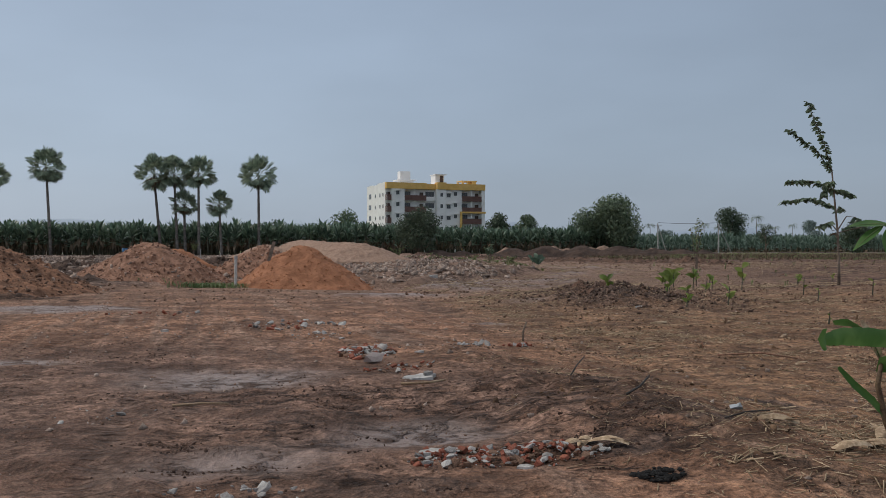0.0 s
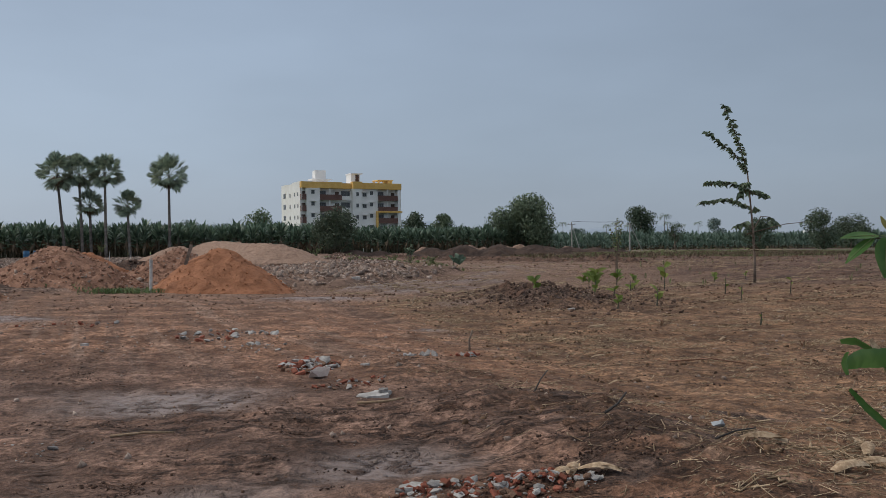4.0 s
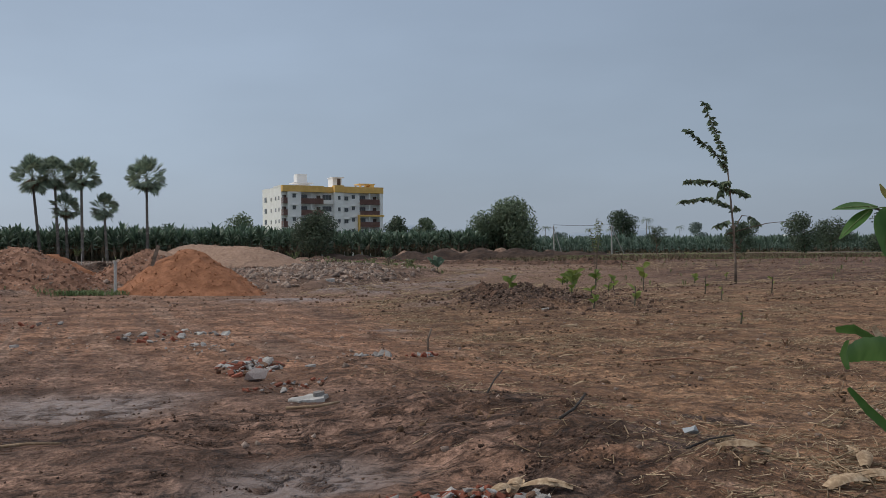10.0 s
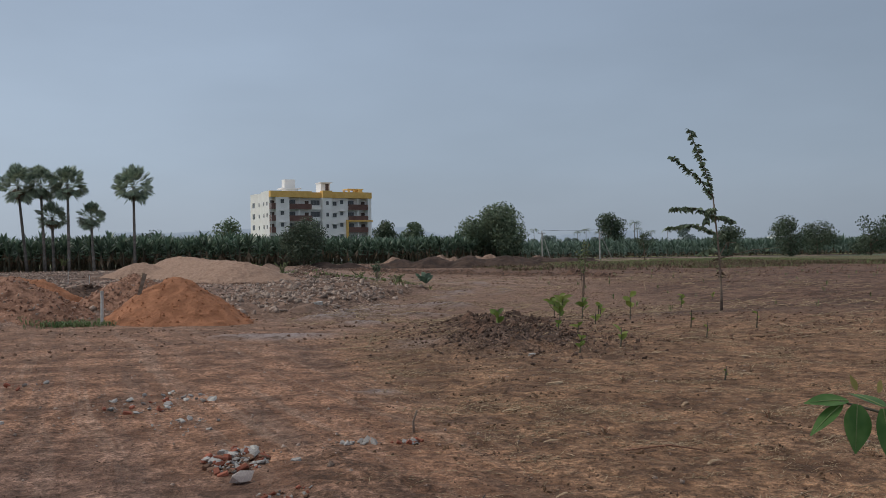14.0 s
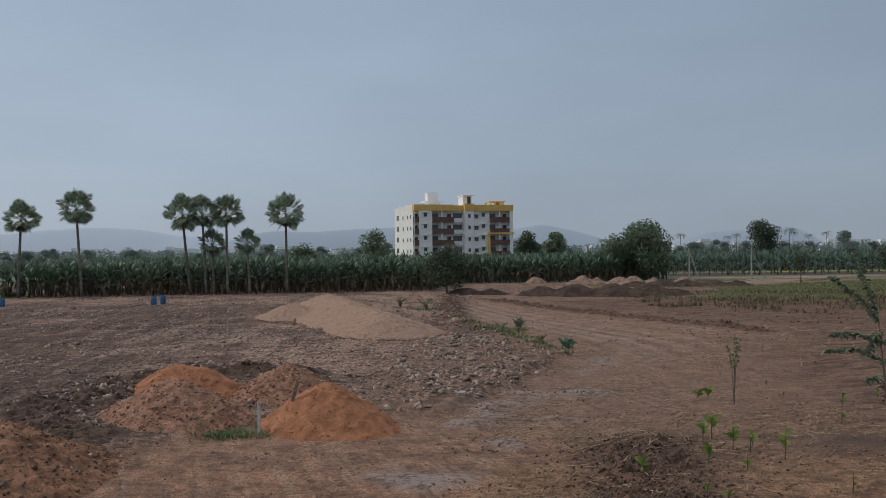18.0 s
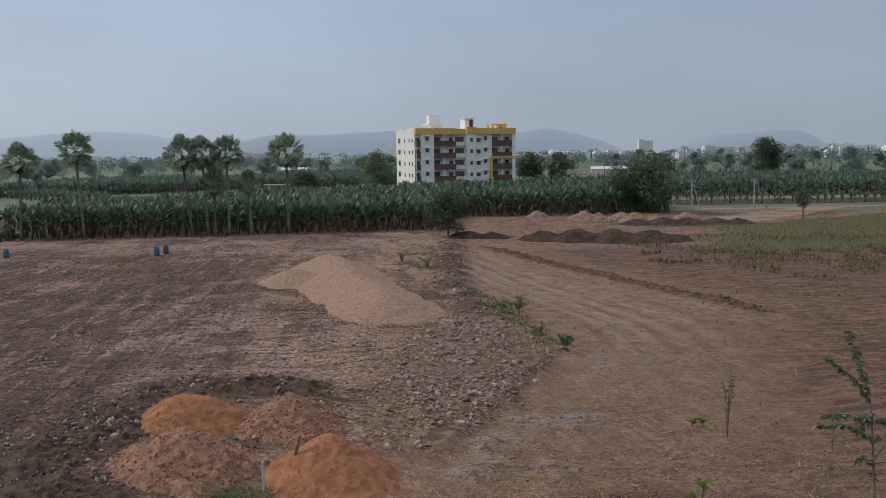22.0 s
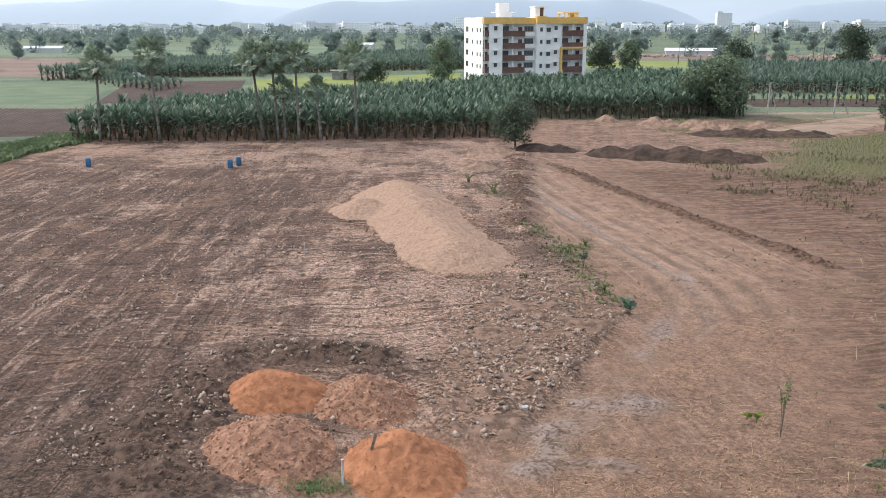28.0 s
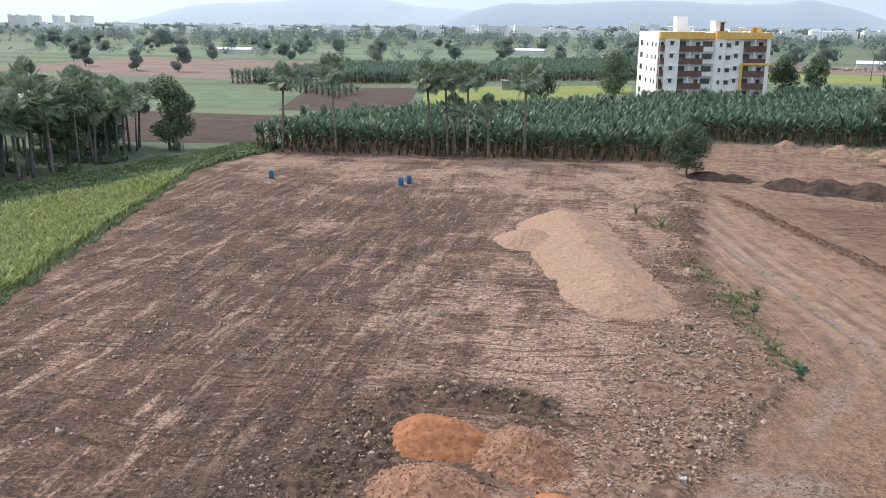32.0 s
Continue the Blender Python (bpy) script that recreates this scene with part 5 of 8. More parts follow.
def tree(name, x, y, hgt, wide, label, seed, leaf_size, count, material, trunk_h=0.25, group="", lobes=26, z=None):
    root = thing(name, x, y, (gz(x, y) if z is None else z) - 0.1, label, "tree", group)
    r = random.Random(seed)
    c, rad = crown_lobes(seed, wide * 0.36, wide * 0.36, hgt * (trunk_h + 0.10), hgt * 0.88, lobes, wide * 0.25)
    tk = Geo()
    top = Vector((r.uniform(-0.3, 0.3), r.uniform(-0.3, 0.3), hgt * 0.62))
    tk.tube([(0, 0, 0), (r.uniform(-.1, .1), 0, hgt * 0.25), top * 0.8, top], [hgt * 0.022, hgt * 0.017, hgt * 0.012, hgt * 0.005], 8)
    part("trunk", tk.mesh("trunk", True), BARK, root)
    for k in range(6):
        p = Vector(c[k]); s = Vector((0, 0, hgt * r.uniform(0.2, 0.45)))
        part("limb", Geo().tube([s, s.lerp(p, 0.55) + Vector((0, 0, -0.2)), p], [hgt * 0.012, hgt * 0.008, hgt * 0.003], 6).mesh("limb", True), BARK, root)
    V, F = cluster_leaves(c, rad, count, leaf_size, seed)
    part("crown", np_mesh("crown", V, F), material, root)
    return root


tree("broad_tree", 27.8, 168.0, 10.9, 14.2, "wide dark leafy tree at the end of the banana plantation", 1, 0.27, 12000, TREE_LEAF_B, 0.0, lobes=34)
tree("small_tree", -6.3, 122.5, 7.2, 7.0, "small dark bushy tree at the plantation's corner", 2, 0.16, 6000, TREE_LEAF, 0.03, lobes=24)
tree("round_tree", 10.5, 262, 12.4, 8.5, "dark round tree beside the apartment house", 3, 0.30, 4200, TREE_LEAF, 0.08, "trees round the house")
tree("round_tree", 19.3, 270, 12.0, 7.8, "round tree standing free beside the house", 4, 0.30, 4200, TREE_LEAF_B, 0.1, "trees round the house")
tree("round_tree", -36.0, 262, 13.0, 11, "broad tree behind the banana plantation", 5, 0.33, 4500, TREE_LEAF_B, 0.05, "trees round the house")
tree("round_tree", -51.0, 230, 8.0, 10, "low spreading tree among the bananas", 6, 0.3, 3000, TREE_LEAF, 0.05, "trees round the house")
tree("tall_tree", 98.5, 320, 17.0, 15, "tall dark tree standing over the far plantation", 7, 0.42, 4500, TREE_LEAF, 0.05, "far trees on the right")
tree("tall_tree", 62, 330, 11.0, 13, "dark tree behind the far plantation", 8, 0.42, 3500, TREE_LEAF, 0.05, "far trees on the right")


for k, (x, y, h, w) in enumerate(((84, 186, 6.4, 9), (93, 175, 8.2, 10), (104, 184, 7.2, 10), (113, 178, 8.6, 12), (127, 190, 9.0, 12))):
    tree("field_tree", x, y, h, w, "dark bushy tree at the fallow field's far end", 80 + k, 0.24, 3000, TREE_LEAF, 0.02, "trees past the fallow field", 14)


def palmyra(x, y, top, crown_r, label, seed, lean=0.0):
    """A fan palm: bare ringed trunk, round head of fan leaves with a skirt of old ones."""
    r = random.Random(seed)
    z0 = gz(x, y)
    root = thing("fan_palm", x, y, z0 - 0.1, label, "palm tree", "row of fan palms")
    hub = top - z0 - crown_r * 1.12
    tk = Geo()
    n = 9
    tk.tube([(lean * (1 - i / (n - 1)), 0, hub * i / (n - 1)) for i in range(n)], [0.22 - 0.07 * i / (n - 1) + 0.010 * (i % 2) for i in range(n)], 10)
    part("trunk", tk.mesh("trunk", True), PALM_BARK, root)
    lf, old = Geo(), Geo()
    for k in range(30):
        a = k * 2.39996
        t = k / 29
        el = math.radians(86 - 142 * t)
        g, mt = (lf, 0)
        d = Vector((math.cos(a) * math.cos(el), math.sin(a) * math.cos(el), math.sin(el)))
        base = Vector((0, 0, hub)) + d * 0.15
        stalk = crown_r * r.uniform(0.46, 0.66) * (1.15 - 0.3 * t)
        c = base + d * stalk + Vector((0, 0, -0.06 * stalk))
        side = Vector((-math.sin(a), math.cos(a), 0))
        roll = r.uniform(-1.0, 1.0)
        side = (side * math.cos(roll) + d.cross(side) * math.sin(roll)).normalized()
        nrm = d.cross(side)
        g.strip([base, c], [0.05, 0.035], side, 0.3)
        fan = crown_r * r.uniform(0.36, 0.46)
        for b in range(17):
            th = math.radians(-140 + 280 * b / 16)
            dd = (d * math.cos(th) + side * math.sin(th)).normalized()
            tip = c + dd * fan * (1 - 0.22 * abs(th) / 2.2) + nrm * r.uniform(-0.10, 0.10) + Vector((0, 0, -0.14 * fan))
            ww = Vector(dd.cross(nrm)).normalized() * fan * 0.095
            mid = c.lerp(tip, 0.66)
            g.add([c, mid - ww, tip, mid + ww], [(0, 1, 2, 3)])
    for k in range(22):
        a = k * 2.39996 + 1
        el = math.radians(r.uniform(-78, -45))
        d = Vector((math.cos(a) * math.cos(el), math.sin(a) * math.cos(el), math.sin(el)))
        side = Vector((-math.sin(a), math.cos(a), 0))
        base = Vector((0, 0, hub + r.uniform(-0.1, 0.1)))
        L = crown_r * r.uniform(0.5, 0.8)
        for b in range(7):
            th = math.radians(-42 + 84 * b / 6)
            dd = (d * math.cos(th) + side * math.sin(th)).normalized()
            c = base + d * L * 0.35
            tip = c + dd * L * 0.65
            mid = c.lerp(tip, 0.6)
            ww = side * L * 0.055
            old.add([c, mid - ww, tip, mid + ww], [(0, 1, 2, 3)])
    part("crown", lf.mesh("crown"), PALM_LEAF, root)
    part("old_leaves", old.mesh("old_leaves"), PALM_LEAF if seed % 2 else DRY_LEAF, root, "drooping old fan leaves under the crown")
    return root


TALL, LOW = "tall fan palm with a round head of leaves", "shorter fan palm with a drooping head"
for k, (x, y, top, cr, lean, lab) in enumerate((
        (-67.3, 121.0, 14.6, 2.75, -0.6, TALL), (-59.9, 122.5, 16.4, 3.1, 0.7, TALL), (-45.3, 125.3, 15.4, 3.0, 1.1, TALL),
        (-42.5, 125.9, 15.3, 2.85, 0.5, TALL), (-39.1, 126.5, 15.6, 2.95, 0.1, TALL), (-30.6, 128.2, 15.6, 3.15, 0.1, TALL),
        (-41.1, 126.1, 10.2, 2.24, 0.2, LOW), (-36.2, 127.1, 10.2, 2.25, 0.4, LOW))):
    palmyra(x, y, top, cr, lab, 300 + k, lean)

# ---- fields, hedges and groves round the plot ----
def field(name, a, b, c, d, nu, nv, label, material, rise=0.03, rows=0, amp=0.05, seed=0, category="field"):
    """A patch between four corners (a-b along the front, d-c along the back), with ploughed ridges running from front to back."""
    u, v = np.meshgrid(np.linspace(0, 1, nu), np.linspace(0, 1, nv))
    A, B, C, D = (np.array(p, float) for p in (a, b, c, d))
    P = (A * (1 - u[..., None]) + B * u[..., None]) * (1 - v[..., None]) + (D * (1 - u[..., None]) + C * u[..., None]) * v[..., None]
    X, Y = P[..., 0], P[..., 1]
    edge = np.minimum(np.minimum(u, 1 - u) * nu, np.minimum(v, 1 - v) * nv)
    Z = height(X, Y) + rise + 0.06 * np.clip(edge, 0, 1) + amp * np.sin(u * rows * 6.283) + 0.04 * fbm(X, Y, 3, 3, seed)
    Z = np.where(edge < 0.5, height(X, Y) - 0.1, Z)
    n = np.arange(X.size).reshape(X.shape)
    q = np.stack([n[:-1, :-1], n[:-1, 1:], n[1:, 1:], n[1:, :-1]], -1).reshape(-1, 4)
    ob = part(name, np_mesh(name, np.stack([X, Y, Z], -1).reshape(-1, 3), q, True), material)
    return tagged(ob, label, category, "", "structure")


TILLED = mat("tilled_dark_earth", (0.050, 0.033, 0.028), (0.080, 0.054, 0.046), 0.25, 0.95, 0.5, 0.1, fine=3.0, world_space=True, vary=0.0)
PINK_EARTH = mat("dry_pink_earth", (0.165, 0.115, 0.098), (0.215, 0.155, 0.132), 0.05, 0.95, 0.4, 0.1, fine=0.8, world_space=True, vary=0.0)
GREEN_FIELD = mat("low_green_crop", (0.085, 0.128, 0.075), (0.125, 0.165, 0.098), 0.12, 0.9, 0.6, 0.2, fine=2.0, world_space=True, vary=0.0)
YELLOW_FIELD = mat("ripe_paddy", (0.150, 0.190, 0.050), (0.205, 0.235, 0.070), 0.10, 0.9, 0.6, 0.2, fine=2.0, world_space=True, vary=0.0)
PALE_FIELD = mat("pale_green_land", (0.110, 0.158, 0.105), (0.162, 0.205, 0.138), 0.015, 0.95, 0.2, 0.2, fine=0.2, world_space=True, vary=0.0)
PALE_ROAD = mat("pale_dirt_road", (0.225, 0.158, 0.122), (0.290, 0.210, 0.165), 0.4, 0.95, 0.4, 0.05, fine=4.0, world_space=True, vary=0.0)

field("tilled_field", (-112, 118), (-76, 127), (-80, 170), (-150, 166), 420, 40, "dark tilled field with fine furrows", TILLED, rows=60, amp=0.045, seed=1)
field("furrowed_field", (-101, 178), (-73, 187), (-96, 258), (-128, 246), 300, 40, "dark field drawn in long straight furrows", TILLED, rows=36, amp=0.05, seed=2)
field("green_field", (-150, 172), (-103, 176), (-128, 244), (-172, 238), 30, 30, "bright low green crop field", GREEN_FIELD, seed=3)
field("paddy_field", (-72, 192), (-28, 236), (-34, 300), (-96, 262), 40, 30, "yellow-green paddy behind the bananas", YELLOW_FIELD, seed=4)
field("bare_field", (-300, 285), (-160, 262), (-190, 400), (-330, 420), 40, 30, "dry pinkish bare field", PINK_EARTH, seed=5)
field("green_field", (-260, 190), (-170, 200), (-190, 255), (-320, 250), 30, 20, "green field beyond the grove", GREEN_FIELD, seed=6)
field("green_field", (6, 290), (70, 285), (75, 330), (10, 335), 30, 20, "green field beside the apartment house", GREEN_FIELD, seed=7)
field("pale_field", (5, 340), (110, 335), (120, 395), (5, 400), 30, 20, "yellowish grassland", YELLOW_FIELD, seed=8)
field("bare_field", (10, 405), (190, 400), (210, 470), (10, 480), 30, 20, "bare pale building land", PINK_EARTH, seed=9)
field("bare_strip", (38, 186), (150, 197), (150, 214), (38, 206), 60, 20, "strip of bare red-brown earth behind the road", TILLED, seed=10)
field("green_field", (60, 208), (160, 216), (160, 224), (60, 219), 30, 12, "low green crop before the far bananas", YELLOW_FIELD, seed=15)
field("pale_field", (-420, 430), (-20, 500), (-30, 640), (-560, 600), 40, 30, "broad pale green grassland", PALE_FIELD, seed=11)
field("pale_field", (-700, 420), (-430, 430), (-580, 640), (-900, 640), 30, 20, "pale green grassland far off", PALE_FIELD, seed=12)
field("dirt_road", (34, 170.5), (110, 182.5), (110, 187), (34, 174), 60, 8, "pale dirt road past the poles", PALE_ROAD, rise=0.02, amp=0.0, seed=13, category="road")
field("dirt_track", (30, 146), (41, 140), (70, 176), (62, 178), 16, 40, "worn dirt track joining the road", PALE_ROAD, rise=0.015, amp=0.0, seed=14, category="road")


def tufts(name, label, category, xy, blades, hgt, wide, material, seed, lean=0.5, z=None, seg=2):
    """Many grass-like tufts joined into one sheet of foliage."""
    r = np.random.default_rng(seed)
    xy = np.asarray(xy, float)
    n = len(xy) * blades
    P = np.repeat(xy, blades, 0) + r.normal(0, wide * 0.9, (n, 2))
    zz = height(P[:, 0], P[:, 1]) if z is None else np.full(n, z)
    h = hgt * (0.55 + 0.7 * r.random(n))
    a = r.uniform(0, 6.283, n)
    d = np.stack([np.cos(a), np.sin(a)], -1); s = np.stack([-d[:, 1], d[:, 0]], -1)
    w = wide * (0.6 + 0.6 * r.random(n))[:, None] * 0.5
    ln = (lean * h * r.random(n))[:, None]
    base, mid, tip = P, P + d * ln * 0.45, P + d * ln * 1.3
    V = np.concatenate([
        np.concatenate([base - s * w * 0.5, (zz - 0.03)[:, None]], 1)[:, None], np.concatenate([base + s * w * 0.5, (zz - 0.03)[:, None]], 1)[:, None],
        np.concatenate([mid - s * w, (zz + h * 0.6)[:, None]], 1)[:, None], np.concatenate([mid + s * w, (zz + h * 0.6)[:, None]], 1)[:, None],
        np.concatenate([tip - s * w * 0.2, (zz + h * (1 - 0.25 * lean))[:, None]], 1)[:, None], np.concatenate([tip + s * w * 0.2, (zz + h * (1 - 0.25 * lean))[:, None]], 1)[:, None]], 1).reshape(-1, 3)
    b = (np.arange(n) * 6)[:, None]
    F = np.concatenate([b + (0, 1, 3, 2), b + (2, 3, 5, 4)], 0)
    return tagged(part(name, np_mesh(name, V, F), material), label, category, kind="stuff")


def spread(x0, x1, y0, y1, step, seed, keep):
    r = np.random.default_rng(seed)
    X, Y = np.meshgrid(np.arange(x0, x1, step), np.arange(y0, y1, step))
    P = np.stack([X.ravel(), Y.ravel()], -1) + r.normal(0, step * 0.3, (X.size, 2))
    return P[keep(P[:, 0], P[:, 1])]


def corn_right(y):
    return -69.6 + 0.385 * (100 - y)


tufts("corn_field", "light green young corn in a dense field", "corn",
      spread(-82, -38, 24, 100, 0.42, 1, lambda x, y: (x < corn_right(y) - 1.3) & (x > -70.5 - 0.14 * (100 - y))), 6, 1.0, 0.17, CORN_LEAF, 2, 0.75)
tufts("field_margin", "dark green grassy margin of the corn field", "weeds",
      spread(-76, -38, 24, 102, 0.4, 3, lambda x, y: (np.abs(x - corn_right(y) + 0.8) < 0.7 + 0.3 * np.sin(y))), 7, 0.5, 0.10, HEDGE_LEAF, 4, 0.9)


def hedge_keep(x, y):
    mid = -73.2 - 0.15 * np.maximum(100 - y, 0)
    n = fbm(x, y, 6, 3, 70)
    return (x < mid + 2.6 + n) & (x > mid - 9 - 3 * n + 6 * smooth(100, 126, y)) & (y < 127)


hp = spread(-100, -66, 30, 128, 0.55, 5, hedge_keep)
tufts("weedy_bank", "tangled green weeds and creepers on a bank", "weeds", hp, 7, 0.75, 0.26, HEDGE_LEAF, 6, 1.0)
bush_c, bush_r = [], []
rb = random.Random(9)
for k in range(110):
    y = rb.uniform(60, 126); x = -73.5 - 0.15 * max(100 - y, 0) + rb.uniform(-5.5, 2.2) * (1 if y < 110 else 0.6)
    rr = rb.uniform(0.5, 1.15)
    bush_c.append((x, y, gz(x, y) + rr * 0.45)); bush_r.append(rr)
V, F = cluster_leaves(bush_c, bush_r, 16000, 0.13, 12, 0.75)
tagged(part("hedge_bushes", np_mesh("hedge_bushes", V, F), HEDGE_LEAF), "rounded green bushes along the bank", "bushes", kind="stuff")

# grove on the left
grove = []
gl = "leafy tree with a dark trunk in the grove"
for k, (x, y, h, w) in enumerate(((-86.0, 117, 11.6, 9.5), (-93, 108, 12, 10.0), (-88, 97, 13, 10.5))):
    grove.append(tree("grove_tree", x, y, h, w, gl, 40 + k, 0.22, 9000, TREE_LEAF_B, 0.16, "grove beside the weedy bank", 13))
grove_palms = [palmyra(-96 - 5 * k, 116 + 1.5 * k, 12.2 + 0.5 * k, 3.2, "slim fan palm with a dark trunk in the grove", 340 + 2 * k + 1, 0.5) for k in range(3)]
for o in grove_palms:
    tagged(o, "slim fan palm with a dark trunk in the grove", "palm tree", "grove beside the weedy bank")
for k, (x, y, s) in enumerate(((-99, 119, .9), (-104, 110, .95), (-97, 100, 1.05), (-90, 88, 1.05), (-98, 90, 1.1), (-107, 98, 1.0), (-86.5, 86, 1.0), (-88, 77, 1.05), (-85.5, 106, .8), (-93, 79, 1.05), (-103, 82, 1.1), (-112, 90, 1.1),
                                (-114, 104, 1.0), (-112, 118, .9), (-122, 112, 1.0), (-124, 98, 1.1), (-110, 75, 1.1), (-97, 70, 1.0), (-120, 82, 1.1), (-128, 120, .9), (-90, 112, .8), (-95.5, 115, .75), (-100, 112, .8), (-86.5, 92, .85), (-92, 93, .9), (-95, 87, .95), (-86, 100.5, .75), (-101, 95, 1.0), (-105, 104, .95), (-91, 83, .9), (-108, 113, .9), (-92, 118, .85), (-89.5, 109, .85), (-94, 105, .95), (-97, 113, .9), (-103, 117, .9), (-91.5, 104, .9), (-107, 107, .95), (-88, 101, .9), (-94, 111, .8), (-100, 106, .9), (-111, 100, 1.0), (-89, 94, 1.0), (-116, 111, .95), (-86, 88.5, .95), (-104, 113.5, .9))):
    if k in (7, 10, 17):
        copy_thing(grove[k % 3], pose(x, y, gz(x, y) - 0.1, 0, 0, 77.0 * k)).scale = (s, s, s)
    else:
        o = copy_thing(grove_palms[k % 3], pose(x, y, gz(x, y) - 0.1, 0, 0, 77.0 * k))
        o.scale = (1.2 * s, 1.2 * s, (0.92 + 0.1 * (k % 3)) * s)
under_c, under_r = [], []
for k in range(120):
    x, y = rb.uniform(-130, -84), rb.uniform(60, 120)
    rr = rb.uniform(0.5, 1.3)
    under_c.append((x, y, rr * 0.5)); under_r.append(rr)
V, F = cluster_leaves(under_c, under_r, 16000, 0.20, 13, 0.8)
tagged(part("undergrowth", np_mesh("undergrowth", V, F), TREE_LEAF_B), "dense dark undergrowth beneath the grove", "undergrowth", kind="stuff")


def feather_palm(name, x, y, top, label, seed, group=""):
    """A coconut palm: slim trunk and arching feather leaves."""
    r = random.Random(seed)
    root = thing(name, x, y, gz(x, y) - 0.1, label, "palm tree", group)
    part("trunk", Geo().tube([(0, 0, 0), (0.2, 0, top * 0.45), (0.35, 0, top * 0.85)], [0.22, 0.15, 0.11], 7).mesh("trunk", True), PALM_BARK, root)
    g = Geo()
    for k in range(18):
        a, rise = k * 2.4, r.uniform(-0.3, 1.2)
        d, s = Vector((math.cos(a), math.sin(a), 0)), Vector((-math.sin(a), math.cos(a), 0))
        p, pts = Vector((0.35, 0, top * 0.85)), []
        for i in range(7):
            pts.append(p.copy()); p = p + (d * math.cos(rise) + Vector((0, 0, 1)) * math.sin(rise)) * 0.5; rise -= 0.34
        g.strip(pts, [0.05] * 7, s, 0.2)
        for i in range(1, 6):
            for sg in (-1, 1):
                for j in (0, 0.5):
                    q = pts[i].lerp(pts[i + 1], j)
                    tip = q + s * sg * 0.62 + d * 0.25 + Vector((0, 0, -0.28))
                    g.add([q, q + d * 0.12, tip], [(0, 1, 2)])
    part("crown", g.mesh("crown"), PALM_LEAF, root)
    return root


cp = feather_palm("coconut_palm", 108, 321, 14.5, "coconut palm beside the tall tree", 61, "coconut palms")
for k, (x, y, s) in enumerate(((-98, 96, .72), (-94.5, 91, .78), (-101, 104, .7), (-105, 92, .8), (-91, 101, .65), (-96, 84, .75), (-108, 86, .8), (-87.5, 104, .8), (-90, 114, .72), (-98, 108, .8), (-88.5, 90, .85), (-93.5, 98, .85), (-102, 99, .85), (-84.5, 95, .7), (112, 420, .9), (118, 425, 1.0), (126, 430, .9), (90, 440, .95), (96, 445, 1.05),
                                (-142, 330, .7), (45, 360, .8), (160, 470, 1.1), (172, 480, 1.0), (181, 478, 1.1))):
    o = copy_thing(cp, pose(x, y, gz(x, y) - 0.1, 0, 0, 51.0 * k))
    o.scale = (s, s, s)
    if y < 120:
        tagged(o, "slim palm with feather leaves in the grove")

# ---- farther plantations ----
# Near banana green, paled and blued to carry the haze of distance.
HAZED_BANANA = leaf_mat("hazed_banana_leaf", (0.098, 0.148, 0.118), (0.150, 0.208, 0.162), 0.6, 0.35, 0.3)
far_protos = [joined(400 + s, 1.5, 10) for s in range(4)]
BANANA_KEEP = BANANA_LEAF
BANANA_LEAF = HAZED_BANANA
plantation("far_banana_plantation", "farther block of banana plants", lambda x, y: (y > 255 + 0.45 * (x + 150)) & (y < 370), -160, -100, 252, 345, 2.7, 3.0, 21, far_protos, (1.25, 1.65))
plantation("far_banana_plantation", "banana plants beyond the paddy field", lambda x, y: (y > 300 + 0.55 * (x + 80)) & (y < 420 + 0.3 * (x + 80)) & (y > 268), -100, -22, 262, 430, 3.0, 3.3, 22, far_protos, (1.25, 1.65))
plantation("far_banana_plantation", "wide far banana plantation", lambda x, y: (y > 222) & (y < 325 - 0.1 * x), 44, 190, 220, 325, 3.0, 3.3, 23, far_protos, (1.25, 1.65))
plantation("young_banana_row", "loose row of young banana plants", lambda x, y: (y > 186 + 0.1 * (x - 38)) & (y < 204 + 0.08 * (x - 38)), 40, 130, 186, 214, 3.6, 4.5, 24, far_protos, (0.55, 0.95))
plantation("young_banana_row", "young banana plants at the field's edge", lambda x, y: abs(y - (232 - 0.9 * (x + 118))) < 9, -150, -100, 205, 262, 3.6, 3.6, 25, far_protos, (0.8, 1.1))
BANANA_LEAF = BANANA_KEEP

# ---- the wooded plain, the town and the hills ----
# Haze is put into these leaf colours: paler and bluer than near trees.
MID_HAZE_LEAF = leaf_mat("haze_tinted_leaf", (0.180, 0.232, 0.215), (0.250, 0.302, 0.280), 0.9, 0.4, 0.22, 0.1)
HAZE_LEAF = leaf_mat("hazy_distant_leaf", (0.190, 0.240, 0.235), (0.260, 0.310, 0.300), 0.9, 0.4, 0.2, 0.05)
far_trees = []
for k in range(4):
    far_trees.append(tree("distant_tree", (-235, -60, 150, -150)[k], (300, 480, 520, 460)[k], (9, 11, 10, 8)[k], (9, 10, 11, 9)[k], "distant hazy green tree on the plain", 500 + k, 0.30, 3600, MID_HAZE_LEAF, 0.12, "trees on the plain", 9 + k))
rt = random.Random(31)
spots = [(-278, 320), (-262, 395), (-305, 430), (-230, 420), (-215, 300), (-175, 410), (-190, 440), (-245, 440), (-120, 440), (-90, 450), (-20, 445), (-60, 410), (-320, 360), (-350, 400), (-42, 330), (-30, 350),
         (60, 350), (75, 355), (84, 362), (70, 470), (120, 380), (140, 350), (165, 360), (150, 440), (185, 420), (205, 380), (25, 480), (40, 520), (-10, 560), (-250, 520), (-330, 520), (-400, 480)]
spots += [(rt.uniform(-620, 420), rt.uniform(480, 700)) for _ in range(70)]
